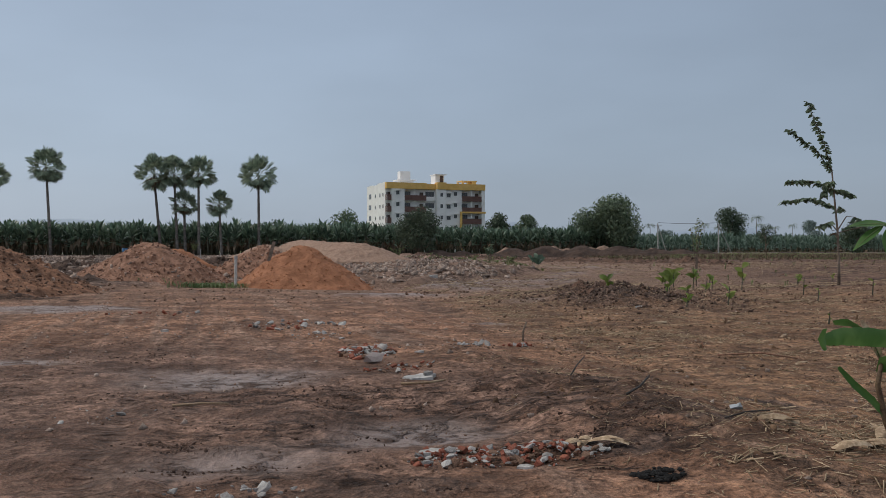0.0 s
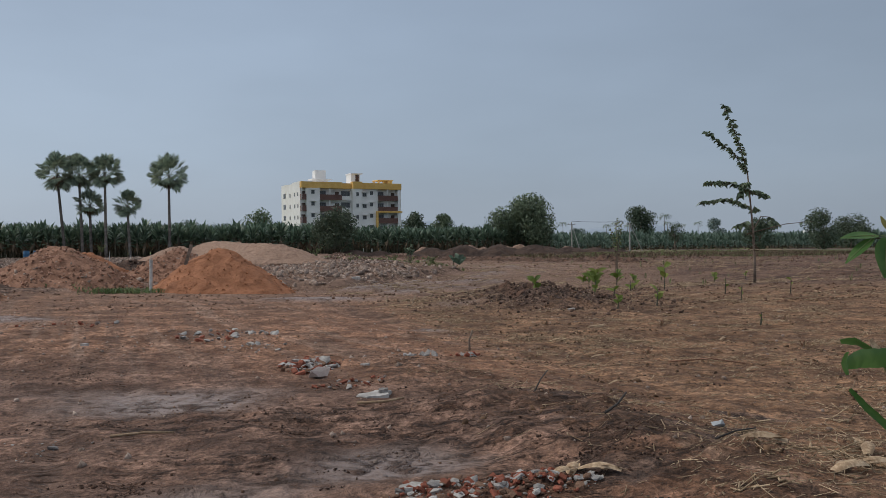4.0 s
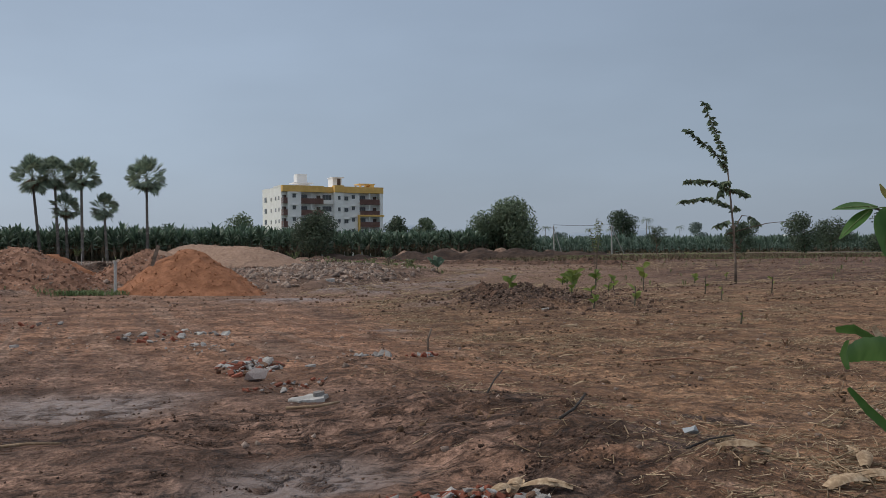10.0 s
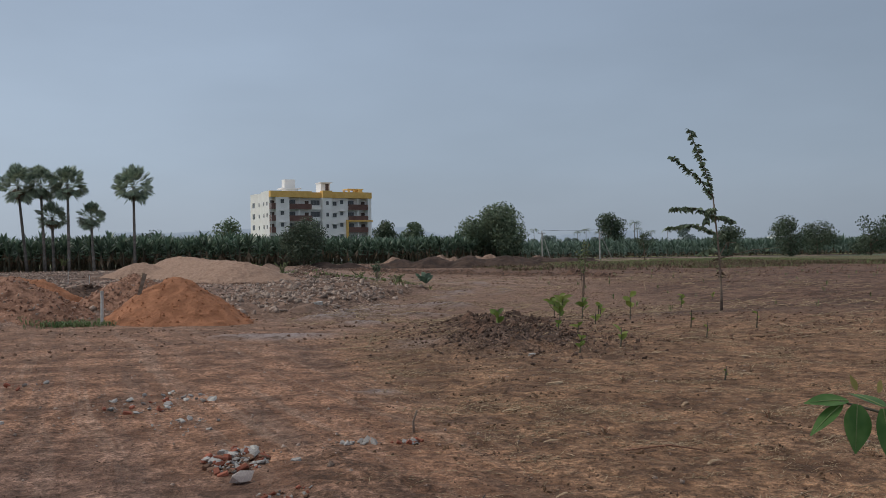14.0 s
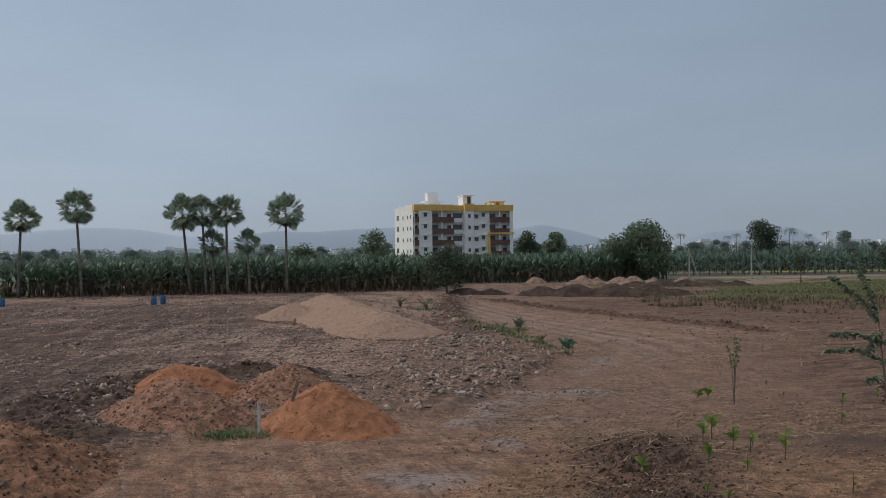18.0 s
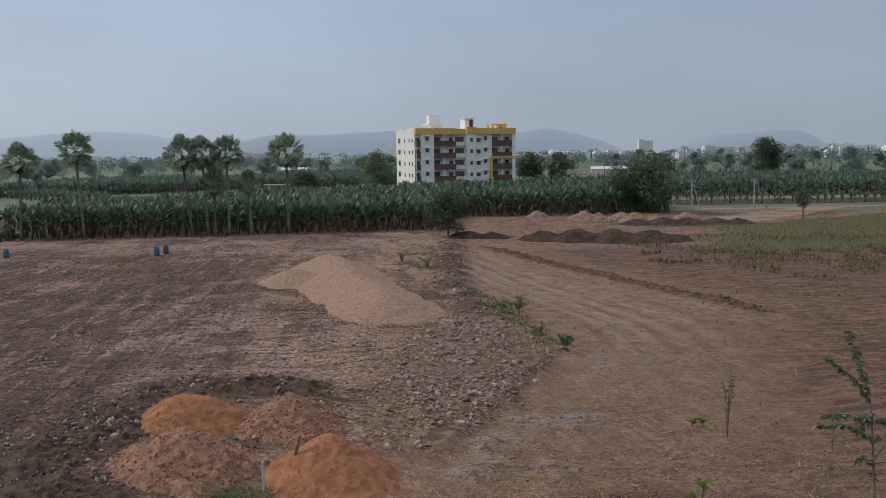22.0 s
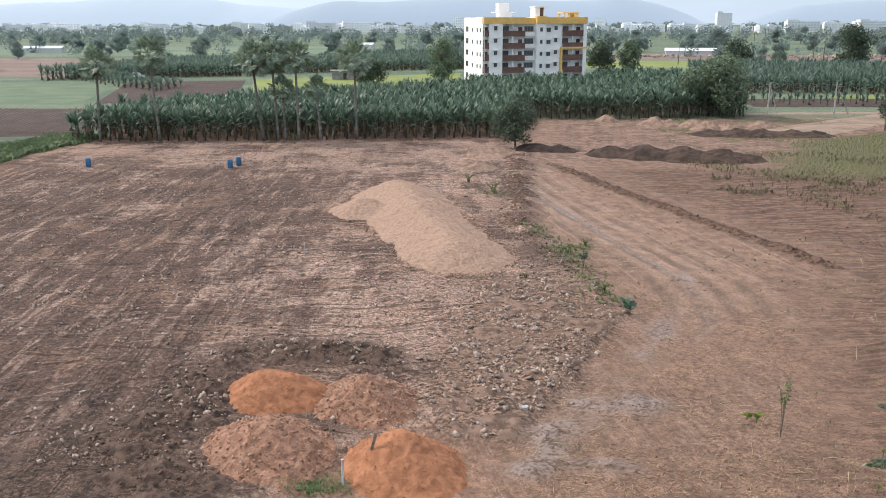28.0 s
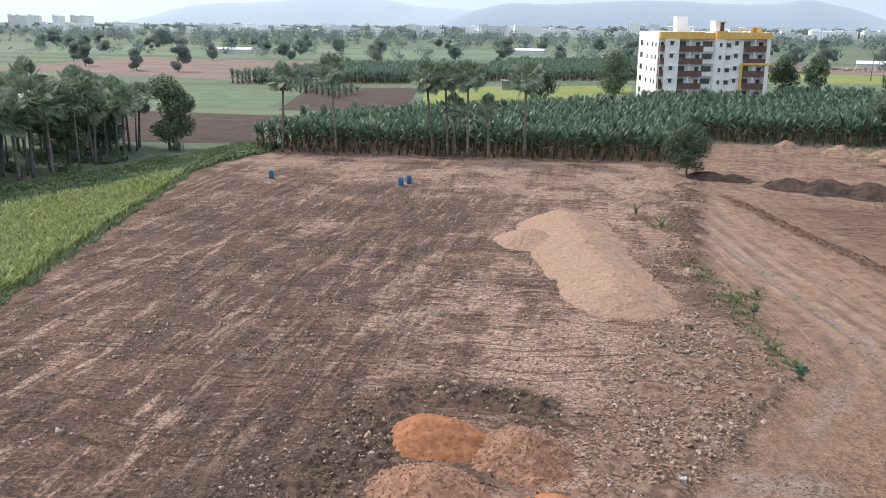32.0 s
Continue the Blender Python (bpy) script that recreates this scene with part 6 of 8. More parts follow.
for k, (x, y) in enumerate(spots):
    s = rt.uniform(0.65, 1.25)
    copy_thing(far_trees[k % 4], pose(x, y, gz(x, y) - 0.2, 0, 0, rt.uniform(0, 360))).scale = (s, s, s)


def woods(name, label, y0, y1, x0, x1, count, size, hgt, material, seed):
    r = random.Random(seed)
    c, rad = [], []
    for _ in range(count):
        x, y = r.uniform(x0, x1), r.uniform(y0, y1)
        rr = hgt * r.uniform(0.35, 0.75)
        c.append((x, y, rr * 0.75)); rad.append(rr)
    V, F = cluster_leaves(c, rad, count * 60, size, seed, 0.9)
    tagged(part(name, np_mesh(name, V, F), material), label, "woods", kind="stuff")


woods("far_woods", "tree rows between the fields", 440, 520, -620, 420, 90, 0.7, 6, MID_HAZE_LEAF, 36)
woods("far_woods", "scattered far trees in the haze", 600, 820, -900, 700, 330, 1.0, 8, MID_HAZE_LEAF, 33)
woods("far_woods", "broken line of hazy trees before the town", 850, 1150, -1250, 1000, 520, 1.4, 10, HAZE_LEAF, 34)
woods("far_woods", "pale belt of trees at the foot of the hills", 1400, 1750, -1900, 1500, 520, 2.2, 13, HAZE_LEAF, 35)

TOWN = mat("distant_house_wall", (0.76, 0.77, 0.78), (0.86, 0.87, 0.88), 0.02, 0.9, 0.0, vary=0.18)
TOWN_WIN = mat("distant_window", (0.50, 0.53, 0.56), (0.58, 0.61, 0.64), 0.05, 0.6, 0.0, vary=0.1)


def town_house(name, w, d, storeys, label):
    root = thing(name, 0, 0, 0, label, "building", "the far town")
    h = storeys * 3.1
    g = Geo(); g.box(-w / 2, 0, -1, w / 2, d, h); g.box(-w / 2, 0, h, -w / 6, d * 0.5, h + 2.2)
    part("wall", g, TOWN, root)
    win = Geo()
    for k in range(storeys):
        n = max(2, int(w / 4))
        for j in range(n):
            x = -w / 2 + w * (j + 0.5) / n
            win.box(x - w / n * 0.28, -0.25, k * 3.1 + 0.9, x + w / n * 0.28, -0.02, k * 3.1 + 2.3)
    part("window_grid", win, TOWN_WIN, root, kind="stuff")
    return root


kinds = [town_house("town_house", 24, 14, 4, "white four-storey block in the far town"), town_house("town_house", 40, 16, 5, "long white five-storey block in the far town"),
         town_house("town_house", 16, 12, 3, "low white house in the far town"), town_house("tower_block", 22, 14, 9, "tall pale tower block in the far town")]
town = [(-1255, 1450, 3, 1), (-1285, 1460, 3, 1), (-1318, 1440, 3, 1), (-1350, 1450, 3, 1), (-1382, 1450, 3, 1), (-1414, 1450, 3, 1), (-1446, 1460, 3, 1), (-350, 1240, 1, 1), (-300, 1260, 1, 1), (-255, 1250, 0, 1), (-170, 1420, 3, .8), (-140, 1440, 3, .7), (-110, 1430, 3, .75), (55, 1450, 3, .7),
        (300, 1180, 1, 1), (340, 1190, 0, 1), (390, 1200, 1, 1), (470, 1150, 1, 1), (520, 1160, 0, 1), (600, 1130, 1, 1.1), (650, 1120, 1, 1.1)]
for k in range(130):
    x = -1250 + 2150 * k / 129 + rt.uniform(-12, 12)
    town.append((x, rt.uniform(1180, 1380), rt.choice((0, 0, 1, 2, 2)), rt.uniform(0.6, 1.05)))
for k, (x, y, kd, s) in enumerate(town):
    m = pose(x, y, 0, 0, 0, rt.uniform(-25, 25))
    if k < 4 and kd == k:
        kinds[k].matrix_basis = m
    else:
        o = copy_thing(kinds[kd], m); o.scale = (s, s, s)
for k, ob in enumerate(kinds):
    ob.matrix_basis = pose((-700, -480, 180, 240)[k], (1250, 1290, 1200, 1400)[k], 0, 0, 0, 5)

# Hills glow a flat blue that stands in for the haze before them.
HILL, hns, hls, hbs = nodes_of("haze_glow_hill")
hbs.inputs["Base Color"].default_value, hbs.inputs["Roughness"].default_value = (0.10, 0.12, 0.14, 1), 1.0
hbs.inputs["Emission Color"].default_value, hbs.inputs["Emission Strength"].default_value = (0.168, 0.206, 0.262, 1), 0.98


def hill(y, depth, ridge, label, seed, material):
    """A far ridge; ridge holds (x, height) from left to right."""
    X, Yv = np.meshgrid(np.linspace(ridge[0][0], ridge[-1][0], 260), np.linspace(0, 1, 14))
    prof = np.zeros_like(X)
    w_ = 0.0
    for o, k in ((-60, 1), (-30, 2), (0, 3), (30, 2), (60, 1)):
        prof = prof + k * np.interp(X + o, [p[0] for p in ridge], [p[1] for p in ridge]); w_ += k
    prof = prof / w_
    Z = (prof + 7 * fbm(X, Yv * depth, 110, 5, seed) * np.clip(prof / 50, 0, 1)) * np.sin(Yv * math.pi) ** 0.8 - 6
    n = np.arange(X.size).reshape(X.shape)
    q = np.stack([n[:-1, :-1], n[:-1, 1:], n[1:, 1:], n[1:, :-1]], -1).reshape(-1, 4)
    tagged(part("backdrop_hills", np_mesh("backdrop_hills", np.stack([X, y + Yv * depth, Z], -1).reshape(-1, 3), q, True), material), label, "hills", kind="structure")


# Paler glow, for thicker haze over the farther ridges.
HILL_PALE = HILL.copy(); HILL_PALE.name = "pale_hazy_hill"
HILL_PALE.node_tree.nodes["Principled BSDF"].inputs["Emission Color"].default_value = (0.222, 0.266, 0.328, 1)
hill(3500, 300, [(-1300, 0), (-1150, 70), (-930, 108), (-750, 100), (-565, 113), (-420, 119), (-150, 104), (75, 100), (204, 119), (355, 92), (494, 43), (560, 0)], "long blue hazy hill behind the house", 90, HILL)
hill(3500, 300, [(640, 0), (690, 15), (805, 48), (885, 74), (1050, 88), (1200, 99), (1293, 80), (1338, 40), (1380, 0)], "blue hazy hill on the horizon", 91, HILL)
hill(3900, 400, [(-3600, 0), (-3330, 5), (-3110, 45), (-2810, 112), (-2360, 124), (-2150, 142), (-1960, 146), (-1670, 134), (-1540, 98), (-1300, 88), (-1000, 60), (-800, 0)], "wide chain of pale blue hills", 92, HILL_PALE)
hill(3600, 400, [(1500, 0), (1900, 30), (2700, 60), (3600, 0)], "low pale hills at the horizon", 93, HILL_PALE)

# ---- things seen across the plain ----
ROOF_WHITE = mat("white_sheet_roof", (0.55, 0.56, 0.57), (0.66, 0.67, 0.68), 1.0, 0.6, 0.0, vary=0.05)
shed = thing("long_shed", 62, 450, 0, "long low shed with a white roof", "shed", turn=-4)
part("wall", Geo().box(-12, 0, -0.5, 12, 6, 2.6), ROOF_WHITE, shed)
part("roof", Geo().add([(-12.5, -0.5, 2.6), (12.5, -0.5, 2.6), (12.5, 3, 4.0), (-12.5, 3, 4.0), (-12.5, 6.5, 2.6), (12.5, 6.5, 2.6)], [(0, 1, 2, 3), (3, 2, 5, 4), (0, 3, 4), (1, 5, 2)]), ROOF_WHITE, shed)
sh2 = copy_thing(shed, pose(-305, 482, 0, 0, 0, 10)); tagged(sh2, "long farm shed with a pale roof among palms")
sh3 = copy_thing(shed, pose(-135, 560, 0, 0, 0, -6)); tagged(sh3, "white-roofed shed far across the fields")
HUT_WALL = mat("grey_hut_wall", (0.20, 0.20, 0.20), (0.32, 0.32, 0.31), 1.0, 0.85, 0.1, 0.01)
hut = thing("field_hut", -66, 262, 0, "small field hut with a flat pale roof", "hut", turn=12)
part("wall", Geo().box(-4, 0, -0.3, 4, 4, 2.6), HUT_WALL, hut)
part("roof", Geo().box(-4.6, -0.6, 2.6, 4.6, 4.6, 2.85), HUT_WALL, hut)
part("door", Geo().box(-0.6, -0.06, -0.2, 0.5, -0.004, 2.0), DOOR_BROWN, hut)
car = thing("parked_van", -133.5, 262.5, gz(-133, 262) + 0.05, "small white van parked at the field's edge", "van", turn=8)
vb = Geo(); vb.box(-2.1, -0.85, 0.35, 2.1, 0.85, 1.0); vb.add([(-1.9, -0.8, 1.0), (1.1, -0.8, 1.0), (1.1, 0.8, 1.0), (-1.9, 0.8, 1.0), (-1.7, -0.7, 1.75), (0.5, -0.7, 1.75), (0.5, 0.7, 1.75), (-1.7, 0.7, 1.75)], [(0, 1, 5, 4), (1, 2, 6, 5), (2, 3, 7, 6), (3, 0, 4, 7), (4, 5, 6, 7)])
part("body", vb, ROOF_WHITE, car)
part("side_window", Geo().box(-1.5, -0.83, 1.12, 0.4, -0.79, 1.6), PANE, car)
wh = Geo().tube([(0, -0.1, 0.33), (0, 0.1, 0.33)], [0.33, 0.33], 12).mesh("wheel"); wh.materials.append(STICK)
for wx in (-1.3, 1.3):
    for wy in (-0.78, 0.78):
        same_part("wheel", wh, car, pose(wx, wy, 0))
# strip of dumped pale rubble on the bare land
rr_ = np.random.default_rng(3)
pl_ = [(20 + 170 * a, 425 + 25 * b + 8 * math.sin(6 * a), 0.2, 0.5 + 0.9 * c) for a, b, c in rr_.random((260, 3))]
tagged(rock_field("dumped_rubble", pl_, STONE), "long strip of dumped pale rubble", "rubble")

# ---- things on and beside the plot ----
BLUE_PLASTIC = mat("blue_plastic", (0.040, 0.125, 0.235), (0.060, 0.160, 0.285), 3.0, 0.45, 0.0, vary=0.12)
POLE_GREY = mat("concrete_pole", (0.30, 0.29, 0.28), (0.40, 0.39, 0.37), 2.0, 0.85, 0.2, 0.01)
PIPE_GREY = mat("grey_pipe", (0.38, 0.37, 0.36), (0.50, 0.49, 0.47), 6.0, 0.6, 0.1, 0.004)

barrel = thing("blue_barrel", -39.8, 100.8, gz(-39.8, 100.8), "blue plastic barrel standing on the cleared plot", "barrel", "blue barrels")
prof = [(0, 0.27), (0.05, 0.29), (0.28, 0.30), (0.31, 0.315), (0.34, 0.30), (0.60, 0.30), (0.63, 0.315), (0.66, 0.30), (0.90, 0.29), (0.95, 0.26)]
part("body", Geo().tube([(0, 0, z) for z, _ in prof], [r for _, r in prof], 18).mesh("body", True), BLUE_PLASTIC, barrel)
part("lid", Geo().tube([(0, 0, 0.95), (0, 0, 0.985)], [0.275, 0.265], 18), BLUE_PLASTIC, barrel)
barrel.scale = (1.1, 1.1, 1.1)
for x, y in ((-39.4, 102.6), (-57.6, 99.6)):
    copy_thing(barrel, pose(x, y, gz(x, y), 0, 0, 40))


def power_pole(x, y, h, label, stay):
    root = thing("power_pole", x, y, gz(x, y) - 0.2, label, "pole", "power poles")
    part("pole", Geo().tube([(0, 0, 0), (0, 0, h)], [0.16, 0.10], 8), POLE_GREY, root)
    part("cross_arm", Geo().box(-0.75, -0.05, h - 0.55, 0.75, 0.05, h - 0.45), POLE_GREY, root)
    for k in (-0.65, 0, 0.65):
        part("insulator", Geo().tube([(k, 0, h - 0.45), (k, 0, h - 0.25)], [0.05, 0.035], 6), WHITE_TILE, root)
    part("stay_pole", Geo().tube([(stay, 0.3, 0), (0.1, 0, h * 0.9)], [0.09, 0.07], 7), POLE_GREY, root, "leaning concrete stay")
    return root


power_pole(38.6, 172.2, 6.2, "grey concrete power pole with a leaning stay", 1.9)
power_pole(50.8, 173.0, 6.2, "second grey concrete power pole with a leaning stay", 2.8)
for k, dx in enumerate((-0.65, 0.0, 0.65)):
    pts = [(38.6 + 12.2 * t + dx * 0.2, 172.2 + 0.8 * t + dx, 6.15 - 1.4 * t * (1 - t) * 0.6) for t in np.linspace(0, 1, 9)]
    tagged(part("power_cable", Geo().tube(pts, [0.012] * 9, 4), STICK), "thin dark cable between the poles", "cable", "power cables")

pipe = thing("standpipe", -7.88, 30.75, gz(-7.88, 30.75) - 0.2, "upright grey pipe beside the orange heap", "pipe")
part("pipe", Geo().tube([(0, 0, 0), (0.01, 0, 1.25)], [0.05, 0.05], 10, caps=False), PIPE_GREY, pipe)
part("rim", Geo().tube([(0.01, 0, 1.2), (0.01, 0, 1.32)], [0.058, 0.058], 10), PIPE_GREY, pipe)
for x, y, h in ((-19.0, 62.6, 0.9), (-16.2, 57.8, 0.7)):
    tagged(part("marker_stake", Geo().tube([(x, y, gz(x, y) - 0.1), (x + 0.03, y, gz(x, y) + h)], [0.03, 0.025], 6), PIPE_GREY), "thin pale survey stake in the plot", "stake", "survey stakes")
tagged(part("wooden_board", Geo().box(-0.10, -0.04, 0, 0.10, 0.04, 0.6).mesh("wooden_board"), HUSK), "short broken board leaning by the sand", "board").matrix_basis = pose(-15.9, 70.2, gz(-15.9, 70.2), 12, 8, 30)
tagged(part("wooden_board", Geo().box(-0.06, -0.03, 0, 0.06, 0.03, 0.75).mesh("wooden_board"), BARK), "grey stick of wood stuck in the orange heap", "board").matrix_basis = pose(-7.0, 32.0, gz(-7.0, 32.0) + 0.95, -8, 16, 10)


def leaf_blade(geo, p, d, up, L, W, fold=0.15, seg=4, tipdrop=0.25):
    """An oval leaf from p along d."""
    d = Vector(d).normalized(); side = d.cross(Vector(up)).normalized()
    pts, ws = [], []
    for i in range(seg + 1):
        t = i / seg
        pts.append(Vector(p) + d * L * t + Vector((0, 0, -tipdrop * L * t * t)))
        ws.append(max(W * 0.5 * math.sin(math.pi * (0.06 + 0.92 * t) ** 0.85), 0.004))
    geo.strip(pts, ws, side, fold)


def sprays(geo, pts, leaf, spacing, r, width=0.6, start=0.15):
    pts = [Vector(p) for p in pts]
    for a, b in zip(pts[:-1], pts[1:]):
        n = max(1, int((b - a).length / spacing))
        for i in range(n):
            p = a.lerp(b, (i + r.random()) / n)
            ang = r.uniform(0, 6.28)
            d = (b - a).normalized() * 0.5 + Vector((math.cos(ang), math.sin(ang), r.uniform(-0.9, 0.25)))
            leaf_blade(geo, p, d, (r.uniform(-1, 1), r.uniform(-1, 1), r.uniform(0.1, 0.9)), leaf * r.uniform(0.7, 1.25), leaf * width, 0.1, 2, 0.3)


slim = thing("slim_tree", 12.42, 29.0, gz(12.42, 29.0) - 0.05, "slender young tree with sparse leafy branches leaning in the wind", "tree", size=1.15)
rs = random.Random(77)
part("trunk", Geo().tube([(0, 0, 0), (0.0, 0, 0.7), (-0.04, 0, 1.6), (-0.2, 0, 3.3), (-0.45, 0.05, 4.25), (-0.86, 0.1, 5.25)], [0.046, 0.036, 0.030, 0.020, 0.012, 0.006], 8).mesh("trunk", True), BARK, slim)
br = {"a": [(-0.2, 0, 3.3), (-0.6, 0.1, 3.9), (-1.34, 0.2, 4.5)], "b": [(-0.18, 0, 2.75), (-0.8, -0.2, 3.0), (-1.55, -0.3, 3.0)], "c": [(-0.15, 0, 2.3), (-0.7, 0.3, 2.55), (-1.45, 0.5, 2.45)],
      "d": [(-0.18, 0, 2.75), (0.2, 0.2, 2.75), (0.55, 0.3, 2.62)], "e": [(-0.05, 0, 1.6), (0.25, 0.1, 2.02), (0.55, 0.2, 2.0), (0.85, 0.3, 1.75)], "f": [(-0.04, 0, 1.55), (0.8, -0.3, 1.78), (1.5, -0.5, 1.85)],
      "g": [(-0.04, 0, 1.6), (-0.35, -0.2, 1.85), (-0.7, -0.3, 1.72)], "h": [(-0.1, 0, 2.1), (0.1, 0.2, 2.3), (0.25, 0.3, 2.2)], "i": [(-0.2, 0, 3.0), (-0.5, -0.3, 2.9), (-0.6, -0.4, 2.6)]}
for pts in br.values():
    part("branch", Geo().tube(pts, [0.018 - 0.012 * i / (len(pts) - 1) for i in range(len(pts))], 5).mesh("branch", True), BARK, slim)
lg = Geo()
sprays(lg, [(-0.25, 0, 3.5), (-0.45, 0.05, 4.25), (-0.86, 0.1, 5.3)], 0.155, 0.016, rs, 0.72)
for k, dens in (("a", 0.019), ("b", 0.013), ("c", 0.014), ("d", 0.011), ("i", 0.012)):
    sprays(lg, br[k], 0.15, dens * 0.95, rs, 0.72)
for k in ("e", "g"):
    sprays(lg, br[k][-2:], 0.15, 0.014, rs, 0.72)
sprays(lg, br["h"], 0.12, 0.014, rs)
sprays(lg, [(1.2, -0.4, 1.82), (1.5, -0.5, 1.85)], 0.11, 0.05, rs)
part("foliage", lg.mesh("foliage"), TREE_LEAF_B, slim, "small dull green leaves")
dl = Geo()
sprays(dl, [(-0.02, 0, 0.9), (-0.04, 0, 1.6)], 0.22, 0.03, rs, 0.3)
part("dead_leaves", dl.mesh("dead_leaves"), DRY_LEAF, slim, "withered pale leaves hanging on the trunk")

# banana sapling close by
SAP_STEM = mat("young_stem", (0.100, 0.060, 0.038), (0.205, 0.140, 0.080), 9.0, 0.7, 0.3, 0.01)


def broad_leaf(geo, pts, w, side, fold=0.18, tip=0.12):
    """A long leaf through pts, with a rib and slightly waved edges."""
    n = len(pts) - 1
    dense, ws = [], []
    for i in range(6 * n + 1):
        t = i / (6 * n); k = min(int(t * n), n - 1); f_ = t * n - k
        dense.append(Vector(pts[k]).lerp(Vector(pts[k + 1]), f_))
        ws.append(w * max(tip, math.sin(math.pi * (0.10 + 0.84 * t)) ** 0.45) * (1 + 0.05 * math.sin(i * 2.3)))
    geo.strip(dense, ws, Vector(side).normalized(), fold)
    return geo


sap = thing("banana_sapling", 2.16, 4.62, gz(2.16, 4.62) - 0.06, "young banana plant with broad green leaves and a brown stem", "banana plant")
part("stem", Geo().tube([(0.05, 0, 0), (0.03, 0, 0.14), (-0.05, 0, 0.36), (-0.08, 0, 0.50), (-0.06, 0, 0.62)], [0.024, 0.019, 0.015, 0.012, 0.010], 10).mesh("stem", True), SAP_STEM, sap)
for pts, w, side, fold in (([(0.30, 0.10, 0.64), (0.05, 0.0, 0.70), (-0.16, -0.12, 0.73), (-0.34, -0.24, 0.745), (-0.46, -0.34, 0.74)], 0.047, (0.30, 0.25, -0.92), 0.25),
                           ([(-0.46, -0.35, 0.79), (-0.475, -0.355, 0.75), (-0.46, -0.35, 0.70)], 0.022, (0.8, 0.5, 0.1), 0.3),
                           ([(-0.08, 0.0, 0.60), (0.02, -0.08, 0.625), (0.16, -0.14, 0.60), (0.30, -0.18, 0.54)], 0.075, (0.10, 0.55, -0.70), 0.2),
                           ([(-0.06, 0.02, 0.62), (-0.09, 0.08, 0.72), (-0.16, 0.12, 0.77), (-0.22, 0.14, 0.77)], 0.035, (0.5, 0.6, -0.6), 0.2),
                           ([(-0.05, 0.0, 0.36), (-0.11, 0.0, 0.43), (-0.19, 0.0, 0.50), (-0.26, 0.0, 0.58)], 0.018, (0.7, 0.2, 0.7), 0.7),
                           ([(0.04, 0.0, 0.16), (0.12, -0.06, 0.26), (0.24, -0.10, 0.30)], 0.05, (0.1, 0.9, 0.3), 0.2),
                           ([(0.02, 0.0, 0.30), (0.12, 0.10, 0.42), (0.22, 0.16, 0.46)], 0.04, (0.1, 0.9, 0.3), 0.2)):
    part("leaf", broad_leaf(Geo(), pts, w, side, fold).mesh("leaf", True), TEAK_LEAF, sap)
part("bract", broad_leaf(Geo(), [(-0.05, 0.02, 0.60), (-0.09, 0.04, 0.70), (-0.13, 0.06, 0.79)], 0.022, (0.8, 0.3, 0.5), 0.5).mesh("bract", True), HUSK, sap, "pale brown dry sheath")

teak = thing("teak_sapling", 2.95, 5.35, gz(2.95, 5.35) - 0.03, "tall sapling with large ribbed oval leaves", "sapling")
part("stem", Geo().tube([(0, 0, 0), (0.03, 0, 0.8), (-0.02, 0, 1.5), (-0.05, 0, 2.15)], [0.022, 0.018, 0.013, 0.007], 8).mesh("stem", True), STEM, teak)
part("branch", Geo().tube([(0.0, 0, 0.95), (-0.22, -0.05, 1.20), (-0.50, 0.02, 1.28)], [0.011, 0.008, 0.005], 6).mesh("branch", True), STEM, teak)
FACE, FLAT = (0.15, -1.0, 0.25), (0.2, -0.45, 1.0)
for p, d, L, W, up in (((-0.46, 0.02, 1.28), (-1, 0.1, 0.05), 0.20, 0.10, FLAT), ((-0.50, 0.0, 1.27), (-0.80, -0.1, -0.55), 0.20, 0.07, (0.2, -0.3, 1)), ((-0.44, -0.02, 1.27), (-0.22, -0.25, -1), 0.20, 0.145, FACE), ((-0.33, -0.04, 1.25), (0.05, -0.25, -1), 0.24, 0.13, FACE),
                       ((-0.22, -0.06, 1.22), (0.22, -0.3, -1), 0.24, 0.15, FACE), ((-0.30, -0.04, 1.25), (0.6, -0.35, 0.25), 0.26, 0.15, FLAT), ((-0.30, 0.0, 1.25), (-0.2, 0.7, 0.2), 0.2, 0.12, FLAT), ((-0.12, -0.03, 1.12), (0.5, -0.5, -0.6), 0.26, 0.15, FACE),
                       ((-0.05, 0, 2.0), (-1, -0.2, 0.1), 0.2, 0.11, FLAT), ((-0.04, 0, 1.86), (-0.9, -0.3, -0.1), 0.2, 0.10, FLAT), ((-0.05, 0, 2.15), (0.7, 0.3, 0.3), 0.2, 0.11, FLAT), ((-0.02, 0, 1.5), (0.9, -0.2, 0.1), 0.24, 0.13, FLAT)):
    lb = Geo(); leaf_blade(lb, p, d, up, L, W, 0.14, 10, 0.10)
    leaf = part("leaf", lb.mesh("leaf", True), TEAK_LEAF, teak)
    dv = Vector(d).normalized()
    rib = [Vector(p) + dv * L * t + Vector((0, -0.002, 0.003 - 0.10 * L * t * t)) for t in (0, 0.3, 0.6, 0.92)]
    part("midrib", Geo().tube(rib, [0.0030, 0.0026, 0.002, 0.001], 5), RIB, leaf)
for p, d in (((-0.40, 0.05, 1.32), (-0.2, 0.3, 1)), ((-0.30, 0.04, 1.31), (0.4, 0.4, 0.6)), ((-0.22, 0.02, 1.30), (0.3, -0.1, 0.8))):
    lb = Geo(); leaf_blade(lb, p, d, (0.3, -1, 0.2), 0.08, 0.04, 0.2, 4, 0.1)
    part("young_leaf", lb.mesh("young_leaf", True), YOUNG_LEAF, teak, "small yellowing leaf")


